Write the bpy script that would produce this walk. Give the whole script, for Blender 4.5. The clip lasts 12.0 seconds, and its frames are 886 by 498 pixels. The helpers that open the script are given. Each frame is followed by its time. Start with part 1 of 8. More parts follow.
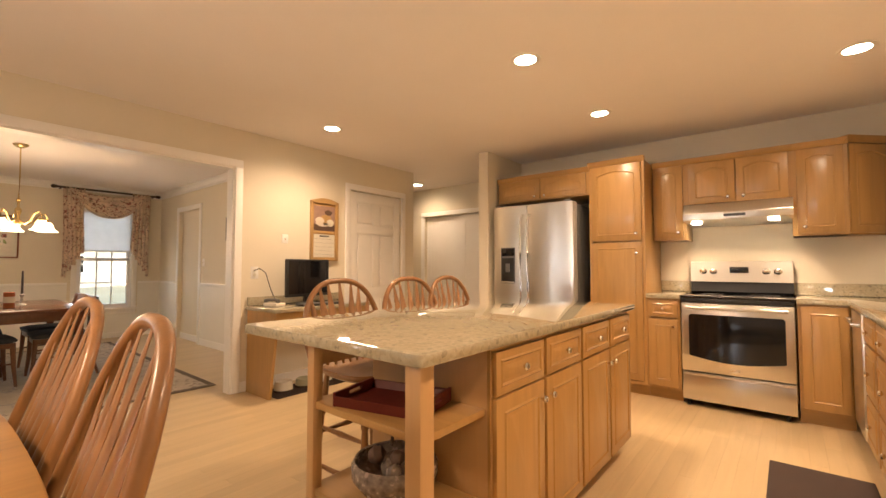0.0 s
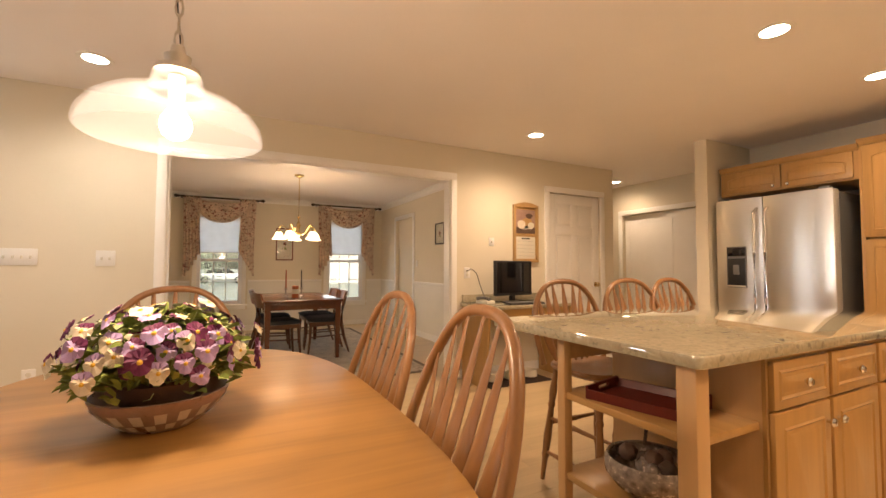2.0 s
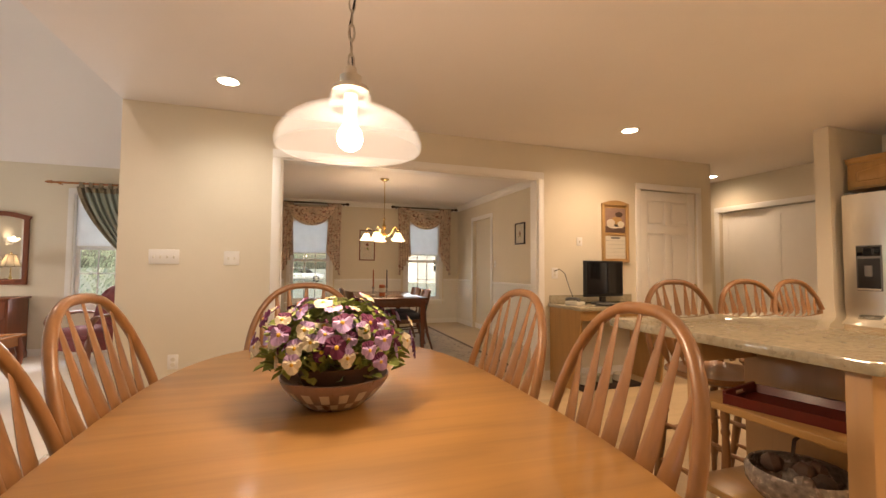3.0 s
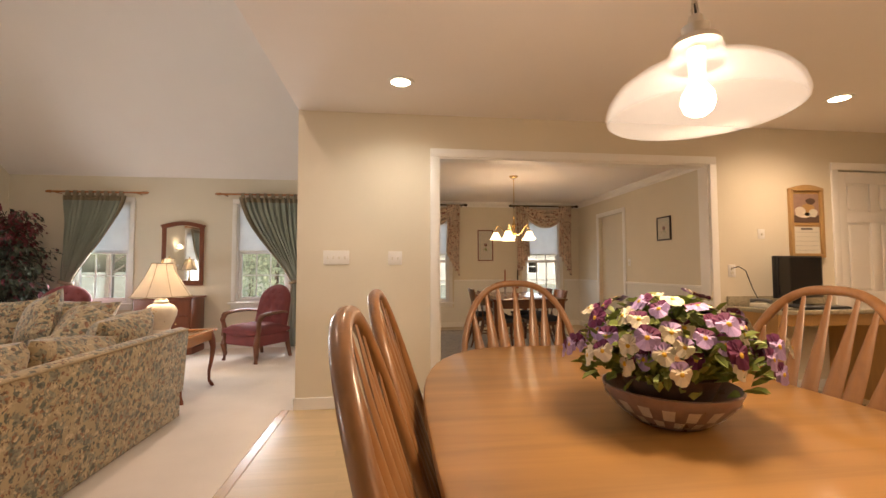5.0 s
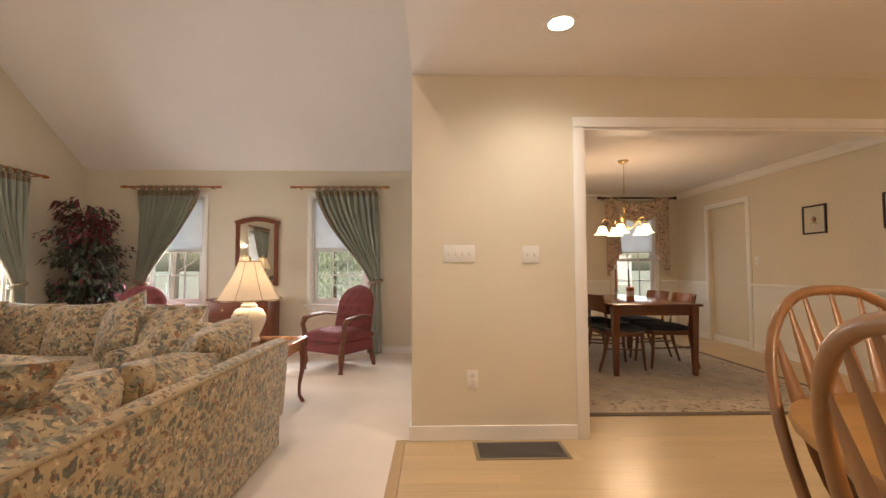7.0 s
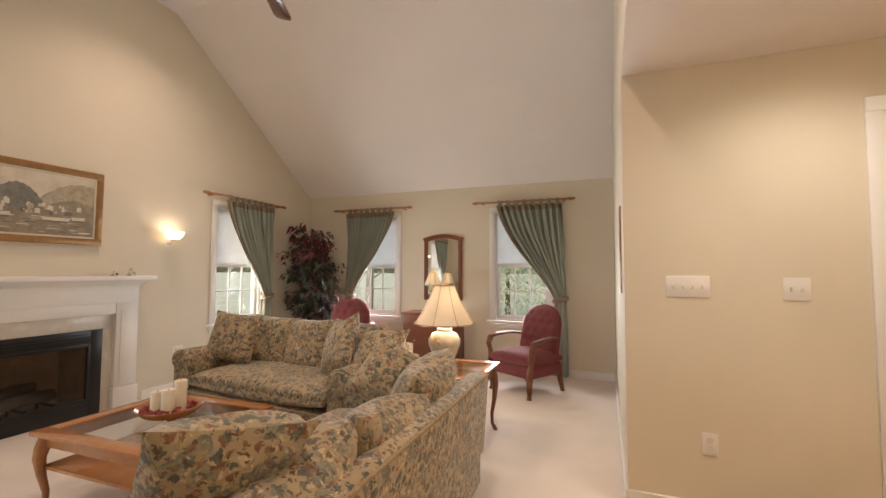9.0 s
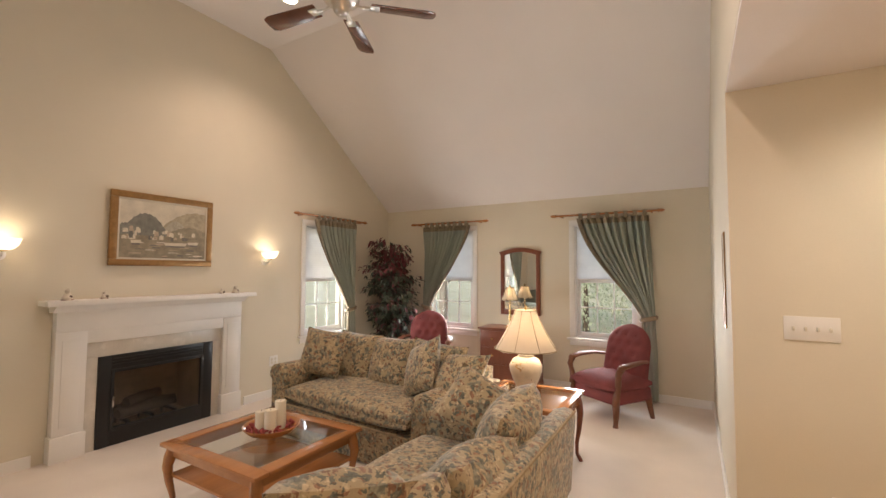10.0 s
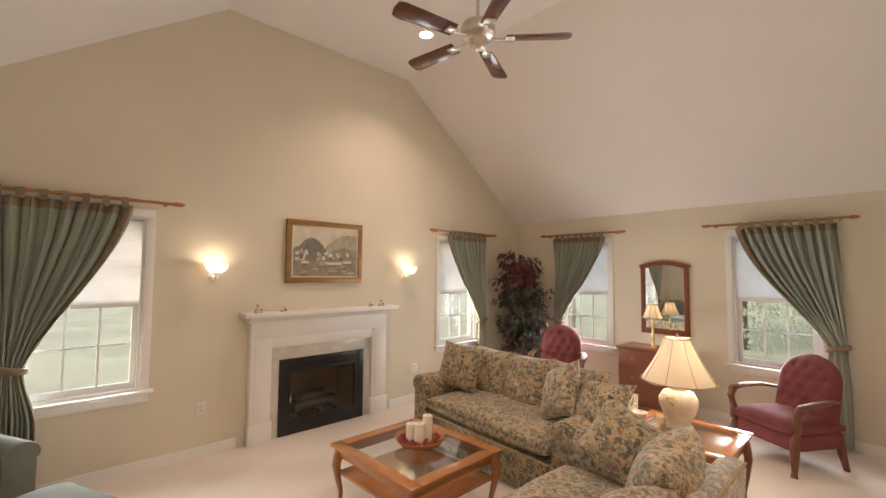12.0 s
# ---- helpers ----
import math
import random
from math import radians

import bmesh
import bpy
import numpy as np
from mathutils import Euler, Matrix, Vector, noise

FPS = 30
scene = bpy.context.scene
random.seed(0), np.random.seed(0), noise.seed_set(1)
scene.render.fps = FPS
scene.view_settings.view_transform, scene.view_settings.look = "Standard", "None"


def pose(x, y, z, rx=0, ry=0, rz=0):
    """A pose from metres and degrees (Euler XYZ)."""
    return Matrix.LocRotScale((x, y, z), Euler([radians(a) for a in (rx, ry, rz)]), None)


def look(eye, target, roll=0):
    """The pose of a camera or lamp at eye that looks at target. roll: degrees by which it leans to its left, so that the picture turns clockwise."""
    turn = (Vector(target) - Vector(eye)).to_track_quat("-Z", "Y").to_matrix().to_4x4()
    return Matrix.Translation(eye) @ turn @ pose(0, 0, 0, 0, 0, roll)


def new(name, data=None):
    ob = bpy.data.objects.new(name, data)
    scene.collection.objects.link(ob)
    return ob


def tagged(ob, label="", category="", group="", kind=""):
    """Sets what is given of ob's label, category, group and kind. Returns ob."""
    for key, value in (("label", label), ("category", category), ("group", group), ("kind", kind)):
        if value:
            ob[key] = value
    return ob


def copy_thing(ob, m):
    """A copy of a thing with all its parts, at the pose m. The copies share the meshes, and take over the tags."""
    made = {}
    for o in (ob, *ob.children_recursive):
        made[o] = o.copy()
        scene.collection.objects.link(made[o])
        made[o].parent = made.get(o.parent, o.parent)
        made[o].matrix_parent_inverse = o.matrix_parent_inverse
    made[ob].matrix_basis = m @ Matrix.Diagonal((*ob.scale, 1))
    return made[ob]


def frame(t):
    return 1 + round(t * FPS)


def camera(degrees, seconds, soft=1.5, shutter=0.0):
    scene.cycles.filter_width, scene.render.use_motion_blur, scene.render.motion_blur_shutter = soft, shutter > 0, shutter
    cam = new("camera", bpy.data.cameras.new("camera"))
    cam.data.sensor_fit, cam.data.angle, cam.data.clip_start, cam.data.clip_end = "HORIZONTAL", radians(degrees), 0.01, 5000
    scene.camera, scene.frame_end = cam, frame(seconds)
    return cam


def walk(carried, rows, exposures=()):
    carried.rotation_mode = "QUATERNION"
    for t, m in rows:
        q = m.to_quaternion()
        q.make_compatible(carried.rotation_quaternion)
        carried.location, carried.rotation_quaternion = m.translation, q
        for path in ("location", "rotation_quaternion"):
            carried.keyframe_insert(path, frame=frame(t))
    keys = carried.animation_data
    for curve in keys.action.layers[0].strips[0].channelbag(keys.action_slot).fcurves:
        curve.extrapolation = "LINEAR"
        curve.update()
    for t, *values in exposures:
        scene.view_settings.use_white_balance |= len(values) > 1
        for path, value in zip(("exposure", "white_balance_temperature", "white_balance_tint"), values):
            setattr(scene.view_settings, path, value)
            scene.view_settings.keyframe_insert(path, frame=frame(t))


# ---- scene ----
cam = camera(92.6, 12.0)
EXPOSURES = [(0, 2.68), (2, 2.56), (3.5, 2.30), (7, 2.29), (9, 2.25), (12, 2.36)]
SKY, CAN_W, PENDANT_W, DAY_W = 0.075, 28, 6.0, 4.4
PATH = [
    (0, (-0.072, 0.081, 1.156), (1.478, 1.342, 1.24), 0.0),
    (0.5, (-0.126, 0.096, 1.161), (1.281, 1.514, 1.244), -0.0),
    (1, (-0.185, 0.115, 1.157), (1.05, 1.685, 1.244), -0.1),
    (1.5, (-0.27, 0.128, 1.155), (0.793, 1.82, 1.245), -0.0),
    (2, (-0.357, 0.142, 1.157), (0.557, 1.919, 1.244), 0.2),
    (2.5, (-0.462, 0.166, 1.15), (0.307, 2.01, 1.24), 0.3),
    (3, (-0.586, 0.18, 1.149), (0.046, 2.079, 1.237), 0.4),
    (3.5, (-0.708, 0.219, 1.144), (-0.208, 2.154, 1.231), 0.3),
    (3.7, (-0.764, 0.261, 1.144), (-0.318, 2.209, 1.231), 0.2),
    (5.3, (-1.249, 0.547, 1.115), (-1.031, 2.533, 1.208), -0.1),
    (5.5, (-1.324, 0.613, 1.109), (-1.104, 2.599, 1.198), -0.0),
    (6, (-1.466, 0.844, 1.091), (-1.256, 2.831, 1.187), 0.0),
    (6.5, (-1.607, 1.047, 1.098), (-1.464, 3.039, 1.191), 0.0),
    (7, (-1.786, 1.206, 1.119), (-1.741, 3.203, 1.213), -0.1),
    (7.2, (-1.836, 1.246, 1.13), (-1.842, 3.244, 1.226), -0.1),
    (8.8, (-1.944, 1.446, 1.263), (-2.608, 3.33, 1.363), -0.2),
    (9, (-2.03, 1.4, 1.298), (-2.745, 3.265, 1.403), 0.2),
    (9.5, (-2.066, 1.392, 1.392), (-2.955, 3.181, 1.497), 0.2),
    (10, (-2.094, 1.373, 1.486), (-3.111, 3.092, 1.591), 0.3),
    (10.5, (-2.117, 1.344, 1.564), (-3.24, 2.996, 1.669), 0.4),
    (11, (-2.084, 1.311, 1.618), (-3.322, 2.878, 1.722), 0.4),
    (11.5, (-2.118, 1.278, 1.644), (-3.462, 2.755, 1.751), 0.5),
    (12, (-2.142, 1.254, 1.648), (-3.603, 2.616, 1.756), 0.5),
]
walk(cam, [(t, look(eye, target, roll)) for t, eye, target, roll in PATH], EXPOSURES)

# ---- world and large lights ----
world = bpy.data.worlds.new("world")
scene.world = world
world.use_nodes = True
_wn = world.node_tree.nodes
_sky = _wn.new("ShaderNodeTexSky")
_sky.sky_type = "NISHITA"
_sky.sun_disc = False
_sky.sun_elevation = radians(32)
_sky.sun_rotation = radians(200)
_sky.dust_density = 4.0
_sky.air_density = 1.5
world.node_tree.links.new(_sky.outputs[0], _wn["Background"].inputs[0])
_wn["Background"].inputs[1].default_value = SKY

sun = new("sun", bpy.data.lights.new("sun", "SUN"))
sun.data.energy, sun.data.angle, sun.data.color = 0.5, radians(14), (1.0, 0.96, 0.9)
sun.matrix_world = pose(0, 0, 30, 58, 0, -20)

WARM = (1.0, 0.69, 0.45)
SOFTWARM = (1.0, 0.80, 0.64)


def lamp(name, kind, m, watts, color=WARM, size=0.1, spread=180):
    data = bpy.data.lights.new(name, kind)
    ob = new(name, data)
    data.energy, data.color = watts, color
    if kind == "AREA":
        data.shape, data.size = "DISK", size
        data.spread = radians(spread)
    elif kind == "SPOT":
        data.shadow_soft_size, data.spot_size, data.spot_blend = size, radians(spread), 1.0
    else:
        data.shadow_soft_size = size
    ob.matrix_world = m
    return ob


def daylight(name, m, w, h, watts):
    data = bpy.data.lights.new(name, "AREA")
    data.shape, data.size, data.size_y = "RECTANGLE", w, h
    data.energy, data.color, data.spread = watts, (0.94, 0.96, 1.0), radians(135)
    ob = new(name, data)
    ob.matrix_world = m
    return ob


# The last two are added, unseen cans that brighten the island front from the south.
CANS = [(2.25, 1.31), (2.29, 3.33), (3.47, 1.27), (-1.10, 3.41), (3.36, -0.27), (4.80, 4.55), (2.25, -0.27), (0.95, -0.27)]
for _x, _y in CANS:
    lamp("downlight_lamp", "SPOT", pose(_x, _y, 2.425), CAN_W * (0.36 if 3 < _x < 4 else 0.85 if _y == 3.33 else 0.58 if _y == -0.27 else 1.0 if 0 < _x < 3 else 0.44 if _x < 0 else 0.3), (1.0, 0.85, 0.72) if _x < 0 else WARM, 0.06, 160)
lamp("pendant_lamp", "POINT", pose(-0.47, 1.33, 1.50), PENDANT_W, WARM, 0.085)
lamp("chandelier_lamp", "POINT", pose(0.54, 6.29, 1.50), 7.0, WARM, 0.24)
lamp("table_lamp_bulb", "POINT", pose(-3.25, 4.68, 1.02), 1.6, SOFTWARM, 0.05)
lamp("buffet_lamp_bulb", "POINT", pose(-4.16, 6.58, 1.22), 0.5, SOFTWARM, 0.03)
lamp("sconce_bulb", "POINT", pose(-6.30, 2.36, 1.70), 0.15, SOFTWARM, 0.03)
lamp("sconce_bulb", "POINT", pose(-6.30, 4.56, 1.70), 0.15, SOFTWARM, 0.03)
lamp("vault_lamp", "SPOT", pose(-5.43, 4.05, 4.10), 23, (1.0, 0.73, 0.585), 0.06, 130)
# added spot with no known fixture, to lift the east part of the room
lamp("vault_lamp", "SPOT", pose(-2.90, 2.95, 4.10), 27, (1.0, 0.73, 0.585), 0.06, 130)
lamp("hood_lamp", "SPOT", pose(4.30, 0.68, 1.51), 4.4, WARM, 0.03, 125)
lamp("hood_lamp", "SPOT", pose(4.30, 0.14, 1.51), 4.4, WARM, 0.03, 125)
daylight("window_light", pose(-6.36, 1.45, 1.0, 90, 0, -90), 0.7, 0.75, DAY_W)
daylight("window_light", pose(-6.36, 5.52, 1.0, 90, 0, -90), 0.7, 0.75, DAY_W)
daylight("window_light", pose(-5.2, 6.84, 1.0, 90, 0, 180), 0.7, 0.75, DAY_W)
daylight("window_light", pose(-3.04, 6.84, 1.0, 90, 0, 180), 0.7, 0.75, DAY_W)
daylight("window_light", pose(-0.44, 8.62, 1.0, 90, 0, 180), 0.7, 0.75, DAY_W * 0.10)
daylight("window_light", pose(1.80, 8.62, 1.0, 90, 0, 180), 0.7, 0.75, DAY_W * 0.10)
# Area lamps added between sash and shade to brighten the shade cloth.
for _x, _y, _t in ((-6.436, 1.47, -90), (-6.436, 5.52, -90), (-5.20, 6.916, 180), (-3.04, 6.916, 180), (-0.44, 8.696, 180), (1.79, 8.696, 180)):
    daylight("sky_behind_shade", pose(_x, _y, 1.71, 90, 0, _t), 0.66, 0.62, 0.035 if _t == -90 else 0.075)

# ---- materials ----
def _nodes(name):
    m = bpy.data.materials.new(name)
    m.use_nodes = True
    return m, m.node_tree.nodes, m.node_tree.links, m.node_tree.nodes["Principled BSDF"]


def _coords(n, l, scale):
    tc, mp = n.new("ShaderNodeTexCoord"), n.new("ShaderNodeMapping")
    mp.inputs["Scale"].default_value = scale
    l.new(tc.outputs["Object"], mp.inputs["Vector"])
    return mp.outputs["Vector"]


def _noise(n, l, vec, scale, detail=4.0, rough=0.55, distort=0.0):
    t = n.new("ShaderNodeTexNoise")
    t.inputs["Scale"].default_value, t.inputs["Detail"].default_value = scale, detail
    t.inputs["Roughness"].default_value, t.inputs["Distortion"].default_value = rough, distort
    l.new(vec, t.inputs["Vector"])
    return t.outputs["Fac"]


def _ramp(n, l, fac, stops, constant=False):
    r = n.new("ShaderNodeValToRGB")
    if constant:
        r.color_ramp.interpolation = "CONSTANT"
    els = r.color_ramp.elements
    while len(els) < len(stops):
        els.new(0.5)
    for e, (p, c) in zip(els, stops):
        e.position, e.color = p, (*c, 1)
    l.new(fac, r.inputs["Fac"])
    return r.outputs["Color"]


def _mix(n, l, fac, a, b, mode="MIX"):
    x = n.new("ShaderNodeMix")
    x.data_type, x.blend_type = "RGBA", mode
    for sock, v in ((x.inputs[0], fac), (x.inputs[6], a), (x.inputs[7], b)):
        if isinstance(v, (int, float)):
            sock.default_value = v
        elif isinstance(v, tuple):
            sock.default_value = (*v, 1)
        else:
            l.new(v, sock)
    return x.outputs[2]


def _bump(n, l, b, fac, strength, dist=0.01):
    k = n.new("ShaderNodeBump")
    k.inputs["Strength"].default_value, k.inputs["Distance"].default_value = strength, dist
    l.new(fac, k.inputs["Height"])
    l.new(k.outputs["Normal"], b.inputs["Normal"])


def _shade(c, k):
    return tuple(min(1.0, v * k) for v in c)


def plain(name, c, rough=0.5, metal=0.0, var=0.12, scale=5.0, bump=0.05, bscale=120.0, rvar=0.1):
    """A surface with soft mottling at two scales and a fine relief."""
    m, n, l, b = _nodes(name)
    v = _coords(n, l, (1, 1, 1))
    big, fine = _noise(n, l, v, scale), _noise(n, l, v, bscale, 2.0)
    col = _ramp(n, l, big, [(0.3, _shade(c, 1 - var)), (0.7, _shade(c, 1 + var * 0.6))])
    col = _mix(n, l, 0.25, col, _ramp(n, l, fine, [(0.3, _shade(c, 1 - var)), (0.7, _shade(c, 1 + var))]))
    l.new(col, b.inputs["Base Color"])
    b.inputs["Metallic"].default_value = metal
    mr = n.new("ShaderNodeMapRange")
    mr.inputs["To Min"].default_value, mr.inputs["To Max"].default_value = max(0.02, rough - rvar), min(1, rough + rvar)
    l.new(big, mr.inputs["Value"])
    l.new(mr.outputs["Result"], b.inputs["Roughness"])
    if bump:
        _bump(n, l, b, fine, bump, 0.004)
    return m


def wood(name, c, axis=2, rough=0.35, contrast=0.25, coat=0.2, fine=26.0, by_object=0.12, by_island=False):
    """Grain along one axis, with pores, slow colour drift and a piece-to-piece difference."""
    m, n, l, b = _nodes(name)
    sc = [fine, fine, fine]
    sc[axis] = fine / 14
    oi = n.new("ShaderNodeObjectInfo")
    shift = n.new("ShaderNodeVectorMath")
    shift.operation = "SCALE"
    shift.inputs[0].default_value = (31.0, 17.0, 43.0)
    l.new(oi.outputs["Random"], shift.inputs[3])
    moved = n.new("ShaderNodeVectorMath")
    moved.operation = "ADD"
    l.new(_coords(n, l, sc), moved.inputs[0])
    l.new(shift.outputs[0], moved.inputs[1])
    v = moved.outputs[0]
    g = _noise(n, l, v, 1.0, 5.0, 0.6, 0.6)
    sc2 = [6.0, 6.0, 6.0]
    sc2[axis] = 1.1
    drift = _noise(n, l, _coords(n, l, sc2), 1.0, 3.0)
    col = _ramp(n, l, g, [(0.25, _shade(c, 1 - contrast)), (0.55, c), (0.8, _shade(c, 1 + contrast * 0.5))])
    col = _mix(n, l, 0.35, col, _ramp(n, l, drift, [(0.3, _shade(c, 1 - contrast * 0.8)), (0.7, _shade(c, 1 + contrast * 0.5))]))
    pick = oi.outputs["Random"]
    if by_island:
        pick = n.new("ShaderNodeNewGeometry").outputs["Random Per Island"]
    tone = _ramp(n, l, pick, [(0.0, (1 - by_object,) * 3), (1.0, (1.0, 1.0, 1.0))])
    col = _mix(n, l, 1.0, col, tone, "MULTIPLY")
    l.new(col, b.inputs["Base Color"])
    b.inputs["Roughness"].default_value = rough
    b.inputs["Coat Weight"].default_value, b.inputs["Coat Roughness"].default_value = coat, 0.15
    _bump(n, l, b, g, 0.06, 0.002)
    return m


def speckled(name, stops, scale=60.0, rough=0.12, patch=9.0):
    m, n, l, b = _nodes(name)
    v = _coords(n, l, (1, 1, 1))
    vo = n.new("ShaderNodeTexVoronoi")
    vo.inputs["Scale"].default_value = scale
    l.new(v, vo.inputs["Vector"])
    sep = n.new("ShaderNodeSeparateColor")
    l.new(vo.outputs["Color"], sep.inputs["Color"])
    c1 = _ramp(n, l, sep.outputs[0], stops)
    c2 = _ramp(n, l, _noise(n, l, v, scale * 0.6, 6.0, 0.7), [(0.3, stops[0][1]), (0.5, stops[2][1]), (0.7, stops[-1][1])])
    c3 = _ramp(n, l, _noise(n, l, v, patch, 4.0), [(0.3, _shade(stops[3][1], 0.95)), (0.7, stops[-1][1])])
    col = _mix(n, l, 0.45, _mix(n, l, 0.32, c1, c2), c3)
    l.new(col, b.inputs["Base Color"])
    b.inputs["Roughness"].default_value = rough
    b.inputs["Coat Weight"].default_value = 1.0
    b.inputs["Coat Roughness"].default_value, b.inputs["Coat IOR"].default_value = 0.02, 1.75
    return m


def floral(name, ground, colours, scale=9.0, sway=0.12):
    """Woven cloth with overlapping leaf and flower patches of several colours."""
    m, n, l, b = _nodes(name)
    v = _coords(n, l, (1, 1, 1))
    warp = n.new("ShaderNodeTexNoise")
    warp.inputs["Scale"].default_value = scale * 1.2
    l.new(v, warp.inputs["Vector"])
    vm = n.new("ShaderNodeVectorMath")
    vm.operation = "MULTIPLY_ADD"
    l.new(warp.outputs["Color"], vm.inputs[0])
    vm.inputs[1].default_value = (sway, sway, sway)
    l.new(v, vm.inputs[2])
    wv = vm.outputs[0]
    col = _ramp(n, l, _noise(n, l, v, scale * 0.5, 3.0), [(0.3, _shade(ground, 0.8)), (0.7, _shade(ground, 1.15))])
    for i, (c, thr, s) in enumerate(colours):
        off = n.new("ShaderNodeVectorMath")
        off.operation = "ADD"
        l.new(wv, off.inputs[0])
        off.inputs[1].default_value = (3.1 * i + 1, 1.7 * i, 5.3 * i)
        vo = n.new("ShaderNodeTexVoronoi")
        vo.inputs["Scale"].default_value = scale * s
        l.new(off.outputs[0], vo.inputs["Vector"])
        ad = n.new("ShaderNodeMath")
        ad.operation = "ADD"
        l.new(vo.outputs["Distance"], ad.inputs[0])
        l.new(_noise(n, l, off.outputs[0], scale * s * 3, 3.0), ad.inputs[1])
        fac = _ramp(n, l, ad.outputs[0], [(thr, (1, 1, 1)), (thr + 0.05, (0, 0, 0))])
        tint = _ramp(n, l, _noise(n, l, off.outputs[0], scale * 4), [(0.35, _shade(c, 0.6)), (0.65, _shade(c, 1.3))])
        col = _mix(n, l, fac, col, tint)
    l.new(col, b.inputs["Base Color"])
    b.inputs["Roughness"].default_value = 0.9
    b.inputs["Sheen Weight"].default_value = 0.25
    _bump(n, l, b, _noise(n, l, v, 350.0, 2.0), 0.25, 0.002)
    return m


def glassy(name, tint=(1, 1, 1), rough=0.0, gloss=0.05):
    """Thin pane: mostly clear, with a faint mirror gloss."""
    m, n, l, b = _nodes(name)
    n.remove(b)
    tr, gl, mx = n.new("ShaderNodeBsdfTransparent"), n.new("ShaderNodeBsdfGlossy"), n.new("ShaderNodeMixShader")
    tr.inputs["Color"].default_value = (*tint, 1)
    gl.inputs["Roughness"].default_value = rough
    mx.inputs[0].default_value = gloss
    l.new(tr.outputs[0], mx.inputs[1])
    l.new(gl.outputs[0], mx.inputs[2])
    l.new(mx.outputs[0], n["Material Output"].inputs["Surface"])
    return m


def glow(name, c, strength):
    m, n, l, b = _nodes(name)
    b.inputs["Base Color"].default_value = (*c, 1)
    b.inputs["Emission Color"].default_value = (*c, 1)
    b.inputs["Emission Strength"].default_value = strength
    return m


def veil(name, c, rough=0.6, through_share=0.55, glow_strength=0.0, clear=0.0):
    """Cloth or frosted glass that lets part of the light through."""
    m, n, l, b = _nodes(name)
    tl, mx = n.new("ShaderNodeBsdfTranslucent"), n.new("ShaderNodeMixShader")
    v = _coords(n, l, (1, 1, 1))
    col = _ramp(n, l, _noise(n, l, v, 6.0), [(0.3, _shade(c, 0.94)), (0.7, _shade(c, 1.03))])
    l.new(col, b.inputs["Base Color"])
    l.new(col, tl.inputs["Color"])
    b.inputs["Roughness"].default_value = rough
    mx.inputs[0].default_value = through_share
    l.new(b.outputs[0], mx.inputs[1])
    l.new(tl.outputs[0], mx.inputs[2])
    l.new(mx.outputs[0], n["Material Output"].inputs["Surface"])
    if clear:
        tr, mc = n.new("ShaderNodeBsdfTransparent"), n.new("ShaderNodeMixShader")
        mc.inputs[0].default_value = clear
        l.new(mx.outputs[0], mc.inputs[1])
        l.new(tr.outputs[0], mc.inputs[2])
        l.new(mc.outputs[0], n["Material Output"].inputs["Surface"])
    if glow_strength:
        b.inputs["Emission Color"].default_value = (*c, 1)
        b.inputs["Emission Strength"].default_value = glow_strength
    return m


WALL = plain("cream_wall_paint", (0.715, 0.653, 0.525), 0.75, var=0.04, scale=1.6, bump=0.05, bscale=180)
CEIL = plain("ceiling_paint", (0.84, 0.80, 0.775), 0.9, var=0.03, scale=1.2, bump=0.08, bscale=140)
TRIM = plain("white_trim_paint", (0.84, 0.82, 0.78), 0.4, var=0.03, bump=0.02)
VINYL = plain("white_window_vinyl", (0.82, 0.82, 0.82), 0.4, var=0.03, bump=0.0)
WAINS = plain("wainscot_paint", (0.76, 0.74, 0.68), 0.5, var=0.03, bump=0.02)
CARPET = plain("pale_carpet", (0.79, 0.71, 0.625), 0.95, var=0.07, scale=2.5, bump=0.6, bscale=420)
PLANK = wood("maple_floor", (0.61, 0.455, 0.255), 0, 0.38, 0.14, 0.2, 22, 0.10)
PLANKS = wood("maple_floor_rest", (0.61, 0.455, 0.255), 0, 0.38, 0.14, 0.2, 22, 0.10, True)
EDGEWOOD = wood("maple_edge", (0.52, 0.35, 0.17), 1, 0.35, 0.12, 0.3)
MAPLE_Z = wood("honey_maple_upright", (0.45, 0.258, 0.088), 2, 0.33, 0.22)
MAPLE_X = wood("honey_maple_along_x", (0.45, 0.258, 0.088), 0, 0.33, 0.22)
MAPLE_Y = wood("honey_maple_along_y", (0.45, 0.258, 0.088), 1, 0.33, 0.22)
SHELFWOOD = wood("pale_maple_panel", (0.56, 0.34, 0.15), 2, 0.4, 0.12)
OAK = wood("golden_oak", (0.28, 0.132, 0.047), 2, 0.36, 0.34, 0.25, 34)
TABLETOP = wood("golden_table_veneer", (0.34, 0.172, 0.042), 0, 0.5, 0.42, 0.06, 16)
CHERRY = wood("cherry_wood", (0.20, 0.055, 0.022), 2, 0.4, 0.3, 0.15)
MAHOG = wood("dark_mahogany", (0.13, 0.042, 0.020), 1, 0.25, 0.3, 0.45)
COFFEE = wood("amber_cherry", (0.44, 0.18, 0.058), 1, 0.25, 0.25, 0.45)
TRAYRED = wood("red_lacquered_wood", (0.14, 0.016, 0.011), 0, 0.5, 0.3, 0.1)
GRANITE = speckled("pale_granite", [(0.0, (0.05, 0.042, 0.032)), (0.08, (0.19, 0.155, 0.10)), (0.22, (0.34, 0.29, 0.19)), (0.6, (0.40, 0.35, 0.235)), (1.0, (0.48, 0.435, 0.32))], 85, 0.03, 22.0)
